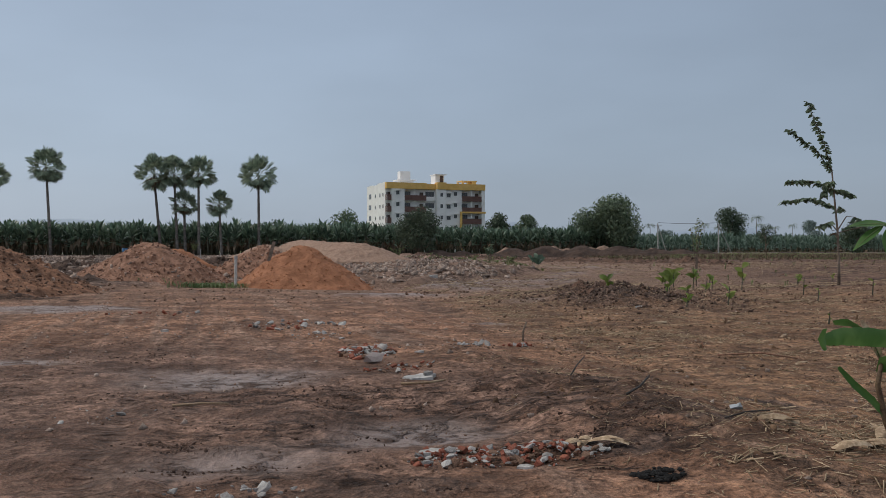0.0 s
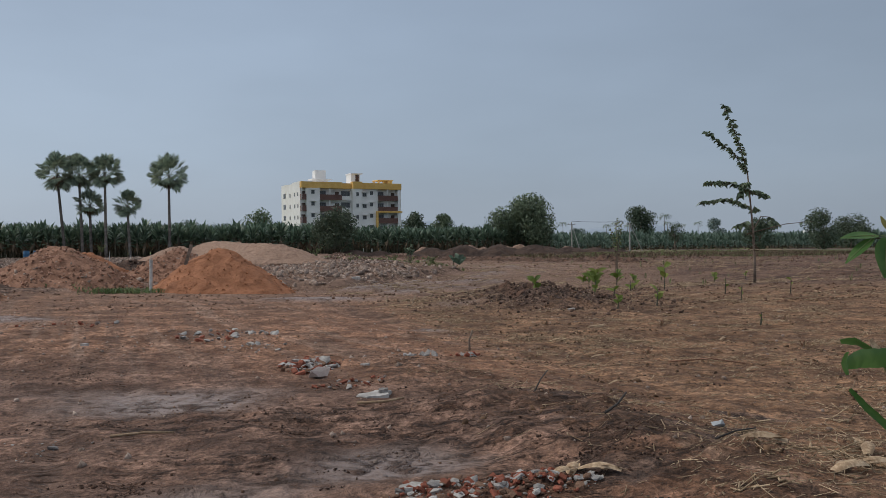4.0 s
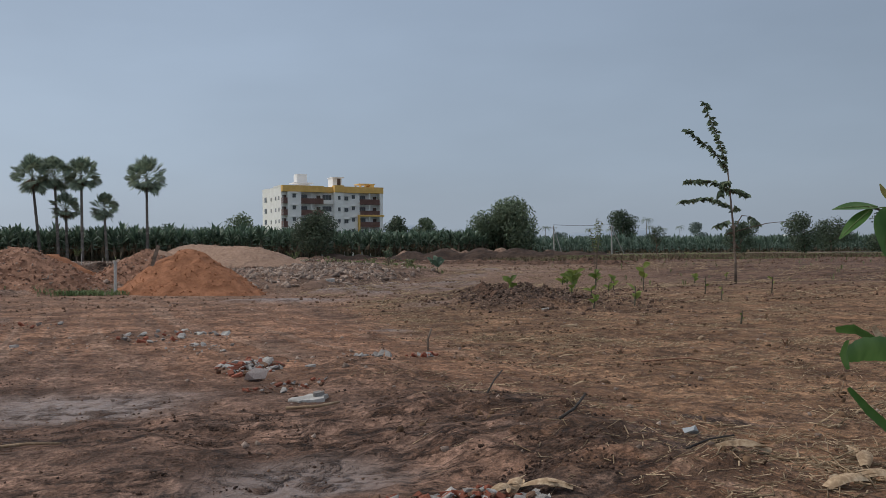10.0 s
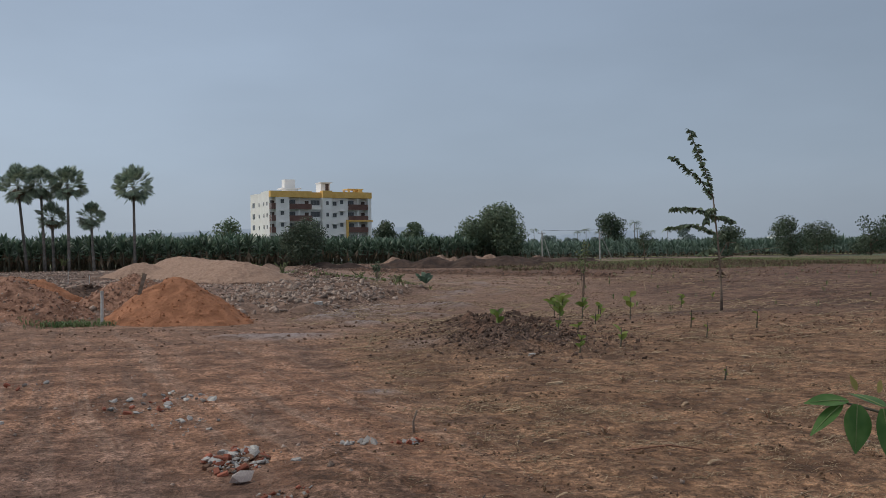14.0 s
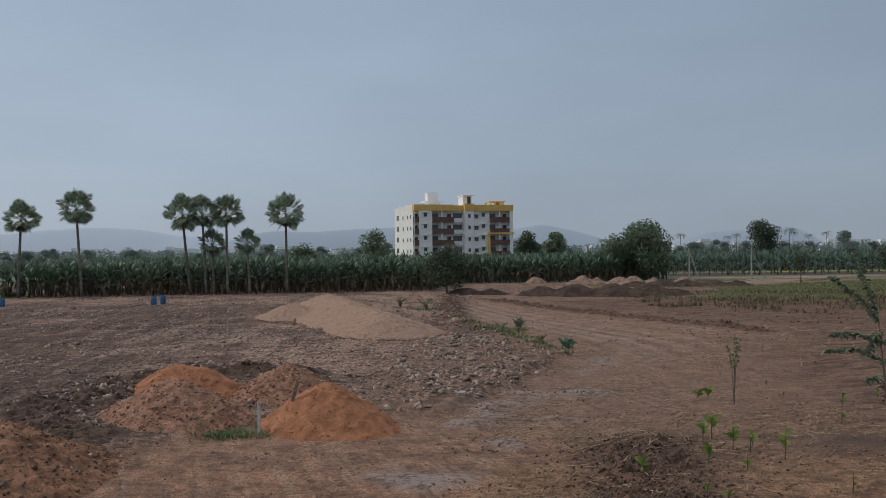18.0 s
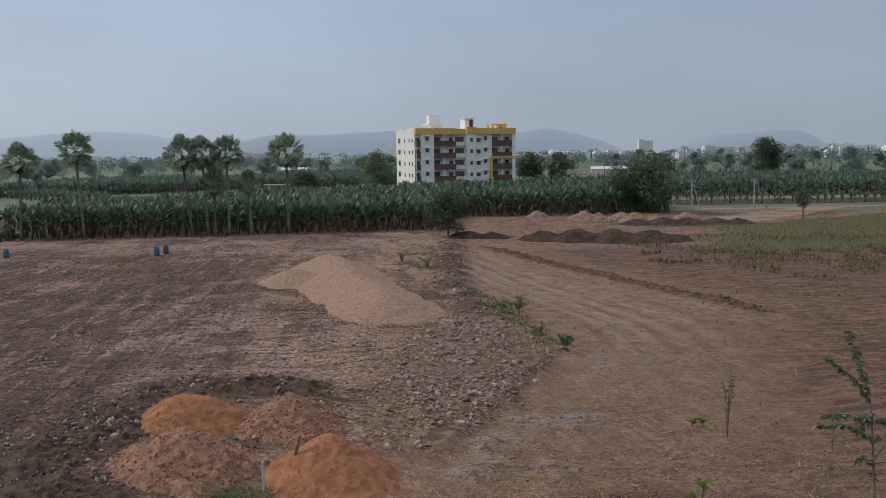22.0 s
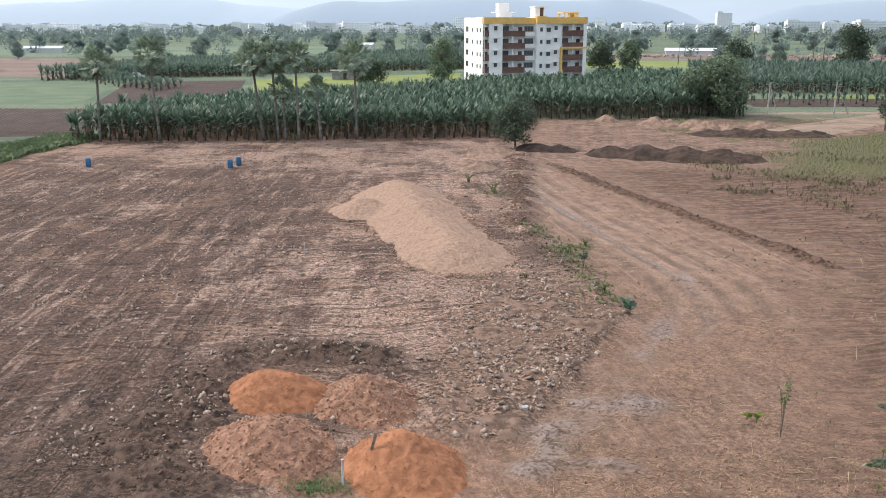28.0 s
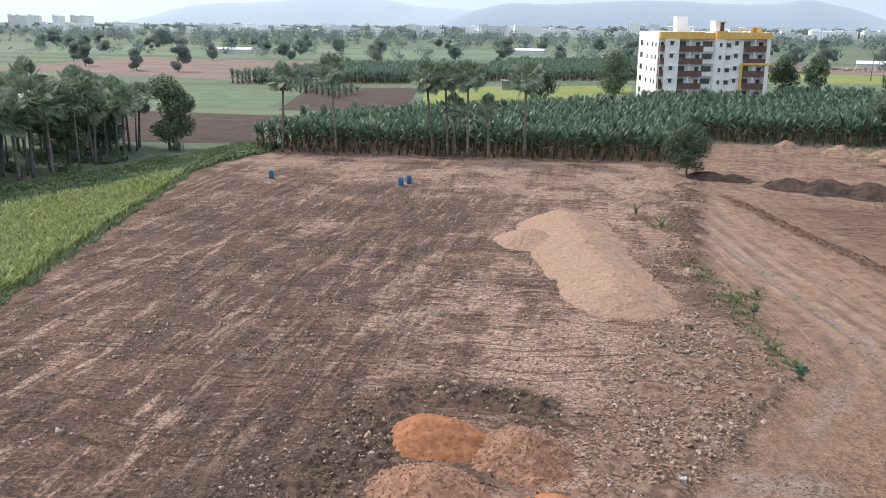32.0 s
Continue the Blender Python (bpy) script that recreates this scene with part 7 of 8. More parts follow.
def seedling(x, y, h, seed, label="small green seedling on bare earth", leaf=0.22, n=5, material=None, group="seedlings"):
    r = random.Random(seed)
    root = thing("seedling", x, y, gz(x, y) - 0.03, label, "seedling", group)
    part("stem", Geo().tube([(0, 0, 0), (0.02, 0, h * 0.6), (0.03, 0.01, h)], [0.016, 0.012, 0.006], 6), STEM, root)
    g = Geo()
    for k in range(n):
        a = k * 2.4 + r.random()
        leaf_blade(g, (0.02, 0, h * r.uniform(0.35, 0.9)), (math.cos(a), math.sin(a), r.uniform(0.7, 2.2)), (r.uniform(-0.8, 0.8), r.uniform(-1, -0.2), 0.5), leaf * r.uniform(0.8, 1.35), leaf * 0.40, 0.2, 5, 0.40)
    part("leaves", g.mesh("leaves"), material or FRESH_LEAF, root)


for k, (x, y, h, lf, n) in enumerate(((4.2, 24.9, 0.6, 0.36, 7), (7.5, 28.3, 0.7, 0.40, 6), (7.9, 27.9, 0.45, 0.3, 4), (6.3, 26.4, 0.6, 0.36, 5), (6.9, 29.6, 0.6, 0.38, 5), (8.3, 29.0, 0.45, 0.3, 4), (8.6, 26.9, 0.85, 0.42, 5), (5.2, 20.0, 0.22, 0.2, 4), (4.8, 18.6, 0.2, 0.22, 3), (6.0, 19.7, 0.45, 0.28, 4), (5.8, 22.5, 0.3, 0.22, 4), (5.4, 22.9, 0.35, 0.22, 4),
                                      (7.2, 25.8, 0.4, 0.26, 4), (9.35, 38.9, 0.5, 0.42, 8), (9.0, 39.2, 0.35, 0.36, 6), (7.4, 30.5, 0.75, 0.42, 7), (13.8, 36.0, 0.4, 0.25, 4), (14.6, 38.0, 0.35, 0.22, 4), (16.2, 38.4, 0.4, 0.22, 4), (12.6, 33.0, 0.4, 0.22, 4),
                                      (8.4, 20.8, 0.4, 0.15, 2), (10.4, 22.4, 0.45, 0.14, 2), (6.0, 14.5, 0.25, 0.08, 2), (9.0, 23.2, 0.5, 0.15, 3))):
    seedling(x, y, h, 700 + k, leaf=lf, n=n)


def sprig(x, y, h, wide, seed, label, leaf=0.10, stems=5, material=None, dens=0.03):
    """A shrub of several thin leafy stems."""
    r = random.Random(seed)
    root = thing("shrub", x, y, gz(x, y) - 0.03, label, "shrub", "shrubs by the track")
    g = Geo()
    for k in range(stems):
        a = k * 2.4 + r.random(); w = wide * r.uniform(0.3, 1.0)
        pts = [(0, 0, 0), (math.cos(a) * w * 0.3, math.sin(a) * w * 0.3, h * 0.5), (math.cos(a) * w, math.sin(a) * w, h * r.uniform(0.75, 1.0))]
        part("stem", Geo().tube(pts, [0.02, 0.013, 0.005], 5), BARK, root)
        sprays(g, pts[1:] if h > 1.2 else pts, leaf * 1.1, dens * 0.6, r)
    part("foliage", g.mesh("foliage"), material or TREE_LEAF_B, root)


sprig(10.1, 37.6, 3.0, 0.32, 1, "thin upright leafy shrub on the bare field", 0.11, 4, FIELD_LEAF, 0.075)
sprig(2.0, 62.0, 1.5, 0.5, 2, "green shrub on the stony edge of the track", 0.14, 6)
for k, (x, y, h, w, lf) in enumerate(((0.9, 65.6, 0.7, 0.7, 0.13), (2.3, 69.1, 0.8, 0.6, 0.12), (3.2, 56.2, 0.6, 0.7, 0.14),
                                      (-6.6, 88.6, 1.2, 0.9, 0.15), (-9.9, 94.7, 1.2, 0.9, 0.15), (-38.2, 121.4, 1.8, 0.7, 0.2), (-2.0, 58.2, 0.4, 0.3, 0.12))):
    sprig(x, y, h, w, 20 + k, "low green weeds on the stony bank", lf * 0.75, 7, FIELD_LEAF, 0.04)
rw_ = np.random.default_rng(44)
wc_ = np.array([(-0.9, 70.5), (0.6, 65.6), (1.6, 68.1), (1.5, 62.8), (2.9, 56.2), (4.0, 54.4), (2.4, 59.4), (0.9, 67.4), (-2.2, 73.5), (-6.6, 88.6)])
wk_ = rw_.integers(0, len(wc_), 420)
tufts("bank_weeds", "thin green weeds spread along the stony bank", "weeds", wc_[wk_] + rw_.normal(0, 0.75, (420, 2)), 7, 0.26, 0.04, FIELD_LEAF, 45, 1.2)
seedling(4.6, 52.4, 0.75, 801, "young banana shoot at the tip of the stones", 0.75, 7, BANANA_LEAF)
seedling(4.3, 53.0, 0.6, 802, "young banana shoot at the tip of the stones", 0.6, 6, BANANA_LEAF)
tree("young_tree", 51.5, 148.0, 5.4, 3.4, "young tree with a thin bare trunk beside the track", 60, 0.14, 900, TREE_LEAF, 0.35)

GRASS = leaf_mat("soft_grass", (0.115, 0.180, 0.075), (0.190, 0.250, 0.120), 0.6, 0.3, 0.35)
# grass patch between the heaps
rgp = np.random.default_rng(4)
tufts("grass_patch", "patch of bright green grass between the heaps", "grass", np.stack([rgp.normal(-8.95, 0.70, 230), rgp.normal(30.5, 0.42, 230)], -1), 5, 0.20, 0.022, GRASS, 15, 1.1)

# ---- rubble, sticks and husks by the wet hollow ----
def rubble_pile(x, y, label, seed, pieces, rx, ry, smin, smax, mats, turn=0.0):
    """A low pile of broken pieces, each one a part."""
    r = random.Random(seed)
    root = thing("rubble_pile", x, y, gz(x, y), label, "rubble", "piles of broken masonry")
    for k in range(pieces):
        a, q = r.uniform(0, 6.283), r.random() ** 0.6
        px_, py_ = rx * q * math.cos(a), ry * q * math.sin(a)
        c, sn = math.cos(turn), math.sin(turn)
        px_, py_ = px_ * c - py_ * sn, px_ * sn + py_ * c
        s = 0.9 * (smin + (smax - smin) * r.random() ** 3.2)
        kind_, mt = mats[min(int(r.random() * len(mats)), len(mats) - 1)]
        z = gz(x + px_, y + py_) - gz(x, y) + s * 0.25 + 0.04 * (1 - q) * (1 if pieces > 20 else 0)
        key = (kind_, k % 8)
        if key not in CHUNKS:
            me = ROCKS[k % 8].copy() if kind_ != "brick_piece" else chip_mesh(k % 8)
            me.materials.append(mt)
            CHUNKS[key] = me
        same_part(kind_, CHUNKS[key], root, pose(px_, py_, z, r.uniform(-35, 35), r.uniform(-35, 35), r.uniform(0, 360)) @ Matrix.Scale(s, 4))


CHUNKS = {}


def chip_mesh(seed):
    """A broken half brick: a box with chipped corners."""
    r = random.Random(seed + 50)
    g = Geo().box(-1.0, -0.55, -0.38, r.uniform(0.4, 1.0), 0.55, 0.38)
    bm = bmesh.new()
    vs = [bm.verts.new((v[0] + r.uniform(-.15, .15), v[1] + r.uniform(-.12, .12), v[2] + r.uniform(-.1, .1))) for v in g.v]
    for f in g.f:
        bm.faces.new([vs[i] for i in f])
    bmesh.ops.bevel(bm, geom=list(bm.edges), offset=0.1, segments=1, affect='EDGES')
    me = bpy.data.meshes.new("brick_piece")
    bm.to_mesh(me); bm.free()
    return me


EE = ("earth_clod", CLOD)
CC, BB, WW = ("concrete_piece", CONCRETE), ("brick_piece", BRICK), ("mortar_piece", WHITE_TILE)
rubble_pile(0.42, 5.22, "broken grey concrete, white mortar and red brick bits", 1, 520, 0.54, 0.20, 0.005, 0.036, [CC, BB, BB, EE, WW, CC, BB, EE, BB], 0.05)
rubble_pile(-0.88, 10.15, "small pile of grey concrete and red brick", 2, 260, 0.32, 0.50, 0.008, 0.060, [CC, CC, BB, BB, EE, WW])
rubble_pile(-0.42, 8.65, "crumbled red bricks beside the puddle", 3, 90, 0.40, 0.2, 0.006, 0.04, [BB, BB, EE, EE, CC], 0.4)
rubble_pile(0.30, 10.5, "grey lumps of mortar on the bare ground", 4, 20, 0.20, 0.10, 0.02, 0.06, [CC])
rubble_pile(0.85, 10.5, "grey lumps of mortar near an upright twig", 5, 18, 0.22, 0.10, 0.02, 0.055, [CC, CC, BB])
rubble_pile(-2.45, 13.9, "scattered pale rubble and white chips", 6, 70, 0.75, 1.0, 0.008, 0.06, [CC, CC, WW, BB])
rubble_pile(-1.75, 12.2, "thin scatter of grey chips", 7, 30, 0.5, 0.5, 0.01, 0.05, [CC, WW])
rubble_pile(-2.3, 6.4, "few pale chips pressed into the track", 8, 16, 0.4, 0.35, 0.008, 0.035, [CC, WW])
rubble_pile(-0.9, 4.55, "pale crumbs of concrete at the path's edge", 9, 26, 0.5, 0.12, 0.01, 0.04, [CC, WW, CC])
rubble_pile(-5.2, 15.5, "loose grey stones beside the track", 10, 24, 1.4, 0.5, 0.015, 0.06, [CC, BB])


def slab(x, y, w, d, h, turn, name, label, material, category, seed, tilt=4):
    r = random.Random(seed)
    n = 13
    ring = [(w * math.cos(6.283 * i / n) * r.uniform(0.62, 1.15), d * math.sin(6.283 * i / n) * r.uniform(0.62, 1.15)) for i in range(n)]
    g = Geo().add([(a, b, 0) for a, b in ring] + [(a * 0.94, b * 0.94, h) for a, b in ring], [tuple(range(n, 2 * n))] + [(i, (i + 1) % n, n + (i + 1) % n, n + i) for i in range(n)])
    ob = part(name, g, material)
    ob.matrix_basis = pose(x, y, gz(x, y) - 0.004, tilt, -tilt, turn)
    return tagged(ob, label, category)


slab(-0.18, 7.95, 0.16, 0.11, 0.035, 10, "broken_tile", "broken white tile lying in the dirt", WHITE_TILE, "tile", 1)
tagged(slab(-0.12, 7.98, 0.05, 0.04, 0.03, 40, "mortar_chip", "grey chip of mortar on the white tile", CONCRETE, "rubble", 2), "grey chip of mortar on the white tile").location.z += 0.035
slab(0.02, 5.28, 0.075, 0.045, 0.025, 15, "concrete_slab", "flat white piece of concrete", WHITE_TILE, "rubble", 3)
slab(0.50, 5.02, 0.05, 0.03, 0.018, -15, "concrete_slab", "flat pale piece of concrete among rubble", WHITE_TILE, "rubble", 4)
slab(-0.30, 10.0, 0.06, 0.04, 0.03, 25, "concrete_slab", "small grey slab on the ground", CONCRETE, "rubble", 5)
slab(-4.0, 12.55, 0.06, 0.03, 0.03, 0, "white_stone", "small white stone on the wet track", WHITE_TILE, "stone", 6)
slab(3.77, 18.35, 0.10, 0.05, 0.05, 5, "white_stone", "small white stone at the foot of the dug earth", WHITE_TILE, "stone", 7)
slab(3.35, 14.7, 0.20, 0.03, 0.03, 8, "pale_splinter", "pale flat splinter of wood", HUSK, "wood", 8)
slab(-1.15, 38.4, 0.24, 0.16, 0.16, 30, "white_stone", "white block at the edge of the stones", WHITE_TILE, "stone", 9)
big = same_part("rounded_stone", ROCKS[3].copy(), None, pose(-0.74, 9.35, gz(-0.74, 9.35) + 0.05, 0, 0, 30) @ Matrix.Diagonal((0.085, 0.08, 0.12, 1)))
big.data.materials.append(mat("pinkish_stone", (0.40, 0.33, 0.30), (0.54, 0.46, 0.42), 8.0, 0.9, 0.5, 0.01))
tagged(big, "rounded pinkish stone beside the rubble", "stone")


def stick(pts, r0, name, label, material, category="stick"):
    return tagged(part(name, Geo().tube(pts, [r0 * (1 - 0.3 * i / (len(pts) - 1)) for i in range(len(pts))], 7).mesh(name, True), material), label, category)


def on(x, y, z=0.0):
    return (x, y, gz(x, y) + z)


stick([on(1.02, 7.5, 0.0), on(1.10, 7.6, 0.08), on(1.17, 7.68, 0.16)], 0.007, "dark_stick", "dark stick sticking out of the earth", STICK)
stick([on(1.24, 6.22, 0.01), on(1.34, 6.3, 0.06), on(1.42, 6.38, 0.12)], 0.009, "dark_stick", "charred stick leaning on the ground", STICK)
stick([on(1.66, 5.52, 0.02), on(1.82, 5.64, 0.05), on(2.0, 5.78, 0.07)], 0.006, "black_hose", "short piece of thin black hose", STICK, "hose")
stick([on(-0.32, 7.62, 0.02), on(-0.1, 7.58, 0.03), on(0.04, 7.66, 0.03)], 0.012, "pale_twig", "pale curved twig beside the white tile", HUSK)
stick([on(0.9, 11.0, -0.02), on(0.9, 11.02, 0.12), on(0.94, 11.02, 0.24)], 0.014, "upright_twig", "upright bent twig in the soil", BARK)
stick([on(-1.9, 6.75, 0.01), on(-1.7, 6.8, 0.02), on(-1.5, 6.78, 0.02)], 0.010, "pale_twig", "thin pale twig in the mud", HUSK)
stick([on(2.9, 9.9, 0.02), on(3.4, 10.0, 0.05), on(3.75, 9.9, 0.03)], 0.010, "red_stalk", "reddish fallen banana stalk", SOIL_BROWN, "stalk")
for k, (x, y) in enumerate(((3.0, 10.9), (4.4, 14.6), (6.9, 15.5), (2.6, 15.0), (0.9, 15.8), (5.2, 11.5))):
    r = random.Random(k)
    root = thing("plant_stump", x, y, gz(x, y) - 0.02, "cut dry plant stump with frayed reddish husks", "stump", "stumps on the field")
    for j in range(6):
        a = j * 1.1
        g = Geo(); leaf_blade(g, (0, 0, 0), (math.cos(a) * 0.4, math.sin(a) * 0.4, 1), (math.cos(a), math.sin(a), 0.1), r.uniform(0.08, 0.20), 0.03, 0.3, 3, 0.3)
        part("husk", g, SOIL_BROWN if j % 2 else HUSK, root)


def husk(x, y, L, W, turn, seed, label="curled dry banana husk"):
    r = random.Random(seed)
    root = thing("dry_husk", x, y, gz(x, y) + 0.01, label, "husk", "dry husks", turn=turn)
    g = Geo()
    n, m = 7, 6
    vs, fs = [], []
    for i in range(n):
        t = i / (n - 1)
        w = W * math.sin(math.pi * (0.1 + 0.8 * t)) ** 0.6
        for j in range(m):
            a = math.pi * (0.1 + 0.8 * j / (m - 1))
            vs.append((L * (t - 0.5), math.cos(a) * w, math.sin(a) * w * 0.7 * (1 + r.uniform(-.2, .2)) + 0.02 * math.sin(3 * t)))
    for i in range(n - 1):
        for j in range(m - 1):
            fs.append((i * m + j, i * m + j + 1, (i + 1) * m + j + 1, (i + 1) * m + j))
    g.add(vs, fs)
    part("shell", g.mesh("shell", True), HUSK, root)
    for k in range(3):
        q = Geo(); leaf_blade(q, (L * r.uniform(-.4, .2), r.uniform(-W, W), 0.02), (1, r.uniform(-.5, .5), r.uniform(0, .3)), (0, 0.3, 1), L * r.uniform(0.4, 0.8), W * 0.7, 0.4, 3, 0.1)
        part("shred", q, HUSK, root)


for k, (x, y, L, W, tn) in enumerate(((2.02, 5.72, 0.26, 0.05, -35), (2.45, 5.35, 0.28, 0.05, 5), (2.2, 5.15, 0.24, 0.045, 20), (2.62, 5.7, 0.25, 0.04, 60), (2.75, 5.15, 0.3, 0.05, 15), (0.86, 5.45, 0.20, 0.035, 70), (0.98, 5.35, 0.22, 0.035, -20), (0.78, 5.33, 0.15, 0.03, 30),
                                      (3.3, 6.4, 0.3, 0.05, 40), (2.9, 7.6, 0.3, 0.04, -10), (1.9, 8.3, 0.3, 0.03, 20), (3.6, 9.4, 0.35, 0.05, 30), (2.3, 10.4, 0.35, 0.04, 0), (4.6, 12.6, 0.4, 0.05, 50), (6.2, 18.0, 0.45, 0.06, 15), (7.6, 17.2, 0.4, 0.06, -30), (2.2, 12.3, 0.35, 0.04, 15), (1.5, 12.2, 0.3, 0.04, -15))):
    husk(x, y, L * (1 if k < 8 else 0.6), W * (1 if k < 8 else 0.55), tn, k)

ash = thing("ash_patch", 1.12, 4.78, gz(1.12, 4.78), "small heap of black ash and charcoal", "ash")
ra = random.Random(8)
ash_me = ROCKS[5].copy(); ash_me.materials.append(ASH)
for k in range(110):
    a, q = ra.uniform(0, 6.283), ra.random() ** 0.7
    x, y = 0.13 * q * math.cos(a), 0.10 * q * math.sin(a)
    same_part("charcoal_lump", ash_me, ash, pose(x, y, gz(1.12 + x, 4.78 + y) - gz(1.12, 4.78) + 0.012, ra.uniform(-40, 40), 0, ra.uniform(0, 360)) @ Matrix.Scale(ra.uniform(0.004, 0.016), 4))

PLASTIC, fns, fls, fbs = nodes_of("crumpled_clear_plastic")
fbs.inputs["Base Color"].default_value, fbs.inputs["Roughness"].default_value = (0.34, 0.36, 0.38, 1), 0.3
wrap = rock_mesh("plastic_wrapper", 71, 0.6, 0.6)
wrap.materials.append(PLASTIC)
ob = new("plastic_wrapper", wrap); ob.matrix_basis = pose(1.9, 6.05, gz(1.9, 6.05) + 0.03, 20, 10, 40) @ Matrix.Scale(0.042, 4)
tagged(ob, "crumpled clear plastic wrapper on dry straw", "plastic wrapper")

# ---- stones, clods, stalks and rubbish on the ground ----
def scatter(n, seed, box, keep):
    r = np.random.default_rng(seed)
    x0, x1, y0, y1 = box
    P = np.stack([r.uniform(x0, x1, n), r.uniform(y0, y1, n)], -1)
    p = keep(P[:, 0], P[:, 1])
    return P[r.random(n) < p]


def stones(name, label, P, smin, smax, material, seed, power=3.0, category="stones", crumb=False):
    r = np.random.default_rng(seed)
    s = smin + (smax - smin) * r.random(len(P)) ** power
    z = surface_z(P[:, 0], P[:, 1])
    return tagged(rock_field(name, np.stack([P[:, 0], P[:, 1], z + s * 0.12, s], -1), material, crumb=crumb), label, category)


def clumped(n, seed, lumps, box, keep, spread_x, spread_y):
    """Places in small groups: n groups, each of a number of lumps."""
    r = np.random.default_rng(seed)
    C = scatter(n, seed, box, keep)
    s = 0.35 + 1.0 * r.random(len(C)) ** 2
    k = np.repeat(np.arange(len(C)), (lumps * s * s).astype(int) + 4)
    return C[k] + r.normal(size=(len(k), 2)) * (spread_x, spread_y) * s[k][:, None]


stones("loose_stones", "loose pale stones strewn over the rubble", scatter(6500, 1, (-7, 7, 33, 61), lambda x, y: mask_rubble(x, y) * (0.25 + 0.75 * (fbm(x, y, 2.5, 3, 93) > -0.05))), 0.015, 0.19, STONE, 2, 4.0)
stones("loose_stones", "scattered stones and clods on the cleared plot", scatter(42000, 3, (-62, 2, 30, 122), lambda x, y: mask_plot(x, y) * (0.25 + 0.75 * (fbm(x, y, 7, 3, 90) > 0))), 0.018, 0.15, STONE, 4, 4.0, crumb=True)
stones("earth_clods", "dark clods of dug earth behind the heaps", scatter(15000, 5, (-26, 0, 24, 48), lambda x, y: np.clip(bell(x, y, -12.0, 43.3, 4.0, 1.6, 0.02) + bell(x, y, -16.3, 37.6, 1.7, 3.2, 0.2) + 0.9 * bell(x, y, -17.6, 32.6, 2.4, 2.3) + 0.8 * bell(x, y, -14.6, 29.6, 1.9, 1.5) + 0.6 * bell(x, y, -10.5, 34.8, 2.6, 1.0), 0, 1)), 0.012, 0.13, CLOD_DARK, 6, 4.0, "clods", True)
stones("loose_stones", "larger pale stones on the dug earth and the plot", np.concatenate([clumped(60, 53, 12, (-20, -6, 30, 46), lambda x, y: np.clip(bell(x, y, -11.0, 43.0, 4.4, 2.0) + bell(x, y, -16.2, 36.2, 2.2, 3.6) + bell(x, y, -17.2, 32.2, 2.6, 2.6), 0, 1), 0.5, 0.5), clumped(320, 54, 9, (-60, 2, 30, 125), lambda x, y: mask_plot(x, y), 0.8, 0.6)]), 0.025, 0.19, STONE, 55, 3.0)
stones("earth_clods", "dark clods along the banks of the track", scatter(20000, 7, (-14, 20, 58, 122), lambda x, y: np.clip(np.exp(-((plot_edge(x, y) - 1.8) / 1.4) ** 2) * smooth(58, 66, y) + np.exp(-((x - (17.8 - 0.475 * (y - 69.0))) / 0.9) ** 2) * smooth(64, 68, y), 0, 1)), 0.03, 0.14, CLOD_DARK, 8, 4.0, "clods", True)
stones("earth_clods", "dark crumbs of dug earth round the seedlings", scatter(22000, 9, (0.5, 8.5, 17, 33), mound_w), 0.006, 0.07, CLOD_DARK, 10, 3.5, "clods", True)
stones("mud_clods", "wet dark lumps of trodden mud", clumped(300, 11, 50, (-2.8, 2.4, 4.0, 8.4), mud_w, 0.09, 0.03), 0.002, 0.014, MUD, 12, 3.0, "clods", True)
stones("mud_clods", "dark crumbs of mud beside the wheel marks", clumped(300, 51, 16, (-7, 3, 4.2, 19), lambda x, y: 0.3 + 0 * x, 0.10, 0.04), 0.003, 0.016, MUD, 52, 2.5, "clods", True)
stones("grit", "small clods and pebbles on the bare earth", scatter(60000, 13, (-9, 11, 3.6, 24), lambda x, y: 0.25 + 0.75 * (fbm(x, y, 1.2, 3, 14) > 0.05)), 0.004, 0.016, CLOD, 14, 3.5, crumb=True)
stones("earth_clods", "lumpy brown clods on the old field", clumped(700, 71, 14, (0.2, 13, 4.2, 26), lambda x, y: smooth(0.2, 2.2, x + 0.1 * (y - 6)) * 0.8, 0.16, 0.08), 0.005, 0.028, CLOD_FIELD, 72, 3.5, "clods")
stones("pale_grit", "pale chips of stone and mortar on the bare earth", scatter(9000, 15, (-8, 8, 3.6, 24), lambda x, y: np.clip(0.2 + bell(x, y, -2.6, 13.5, 1.6, 2.0) + bell(x, y, 0.4, 10.6, 1.6, 0.5) + bell(x, y, -0.8, 10.2, 0.5, 0.9), 0, 1)), 0.004, 0.034, STONE, 16, 3.5, crumb=True)
stones("earth_clods", "small clods over the open ground", scatter(40000, 17, (-14, 26, 20, 60), lambda x, y: 0.2 + 0.8 * (fbm(x, y, 3, 3, 18) > 0.1)), 0.008, 0.06, CLOD, 18, 4.0, "clods", True)
stones("loose_stones", "scattered clods on the raked field", scatter(24000, 19, (2, 60, 58, 160), lambda x, y: 0.3 + 0.7 * (fbm(x, y, 5, 3, 20) > 0.1)), 0.02, 0.12, CLOD, 20, 4.0, "clods", True)


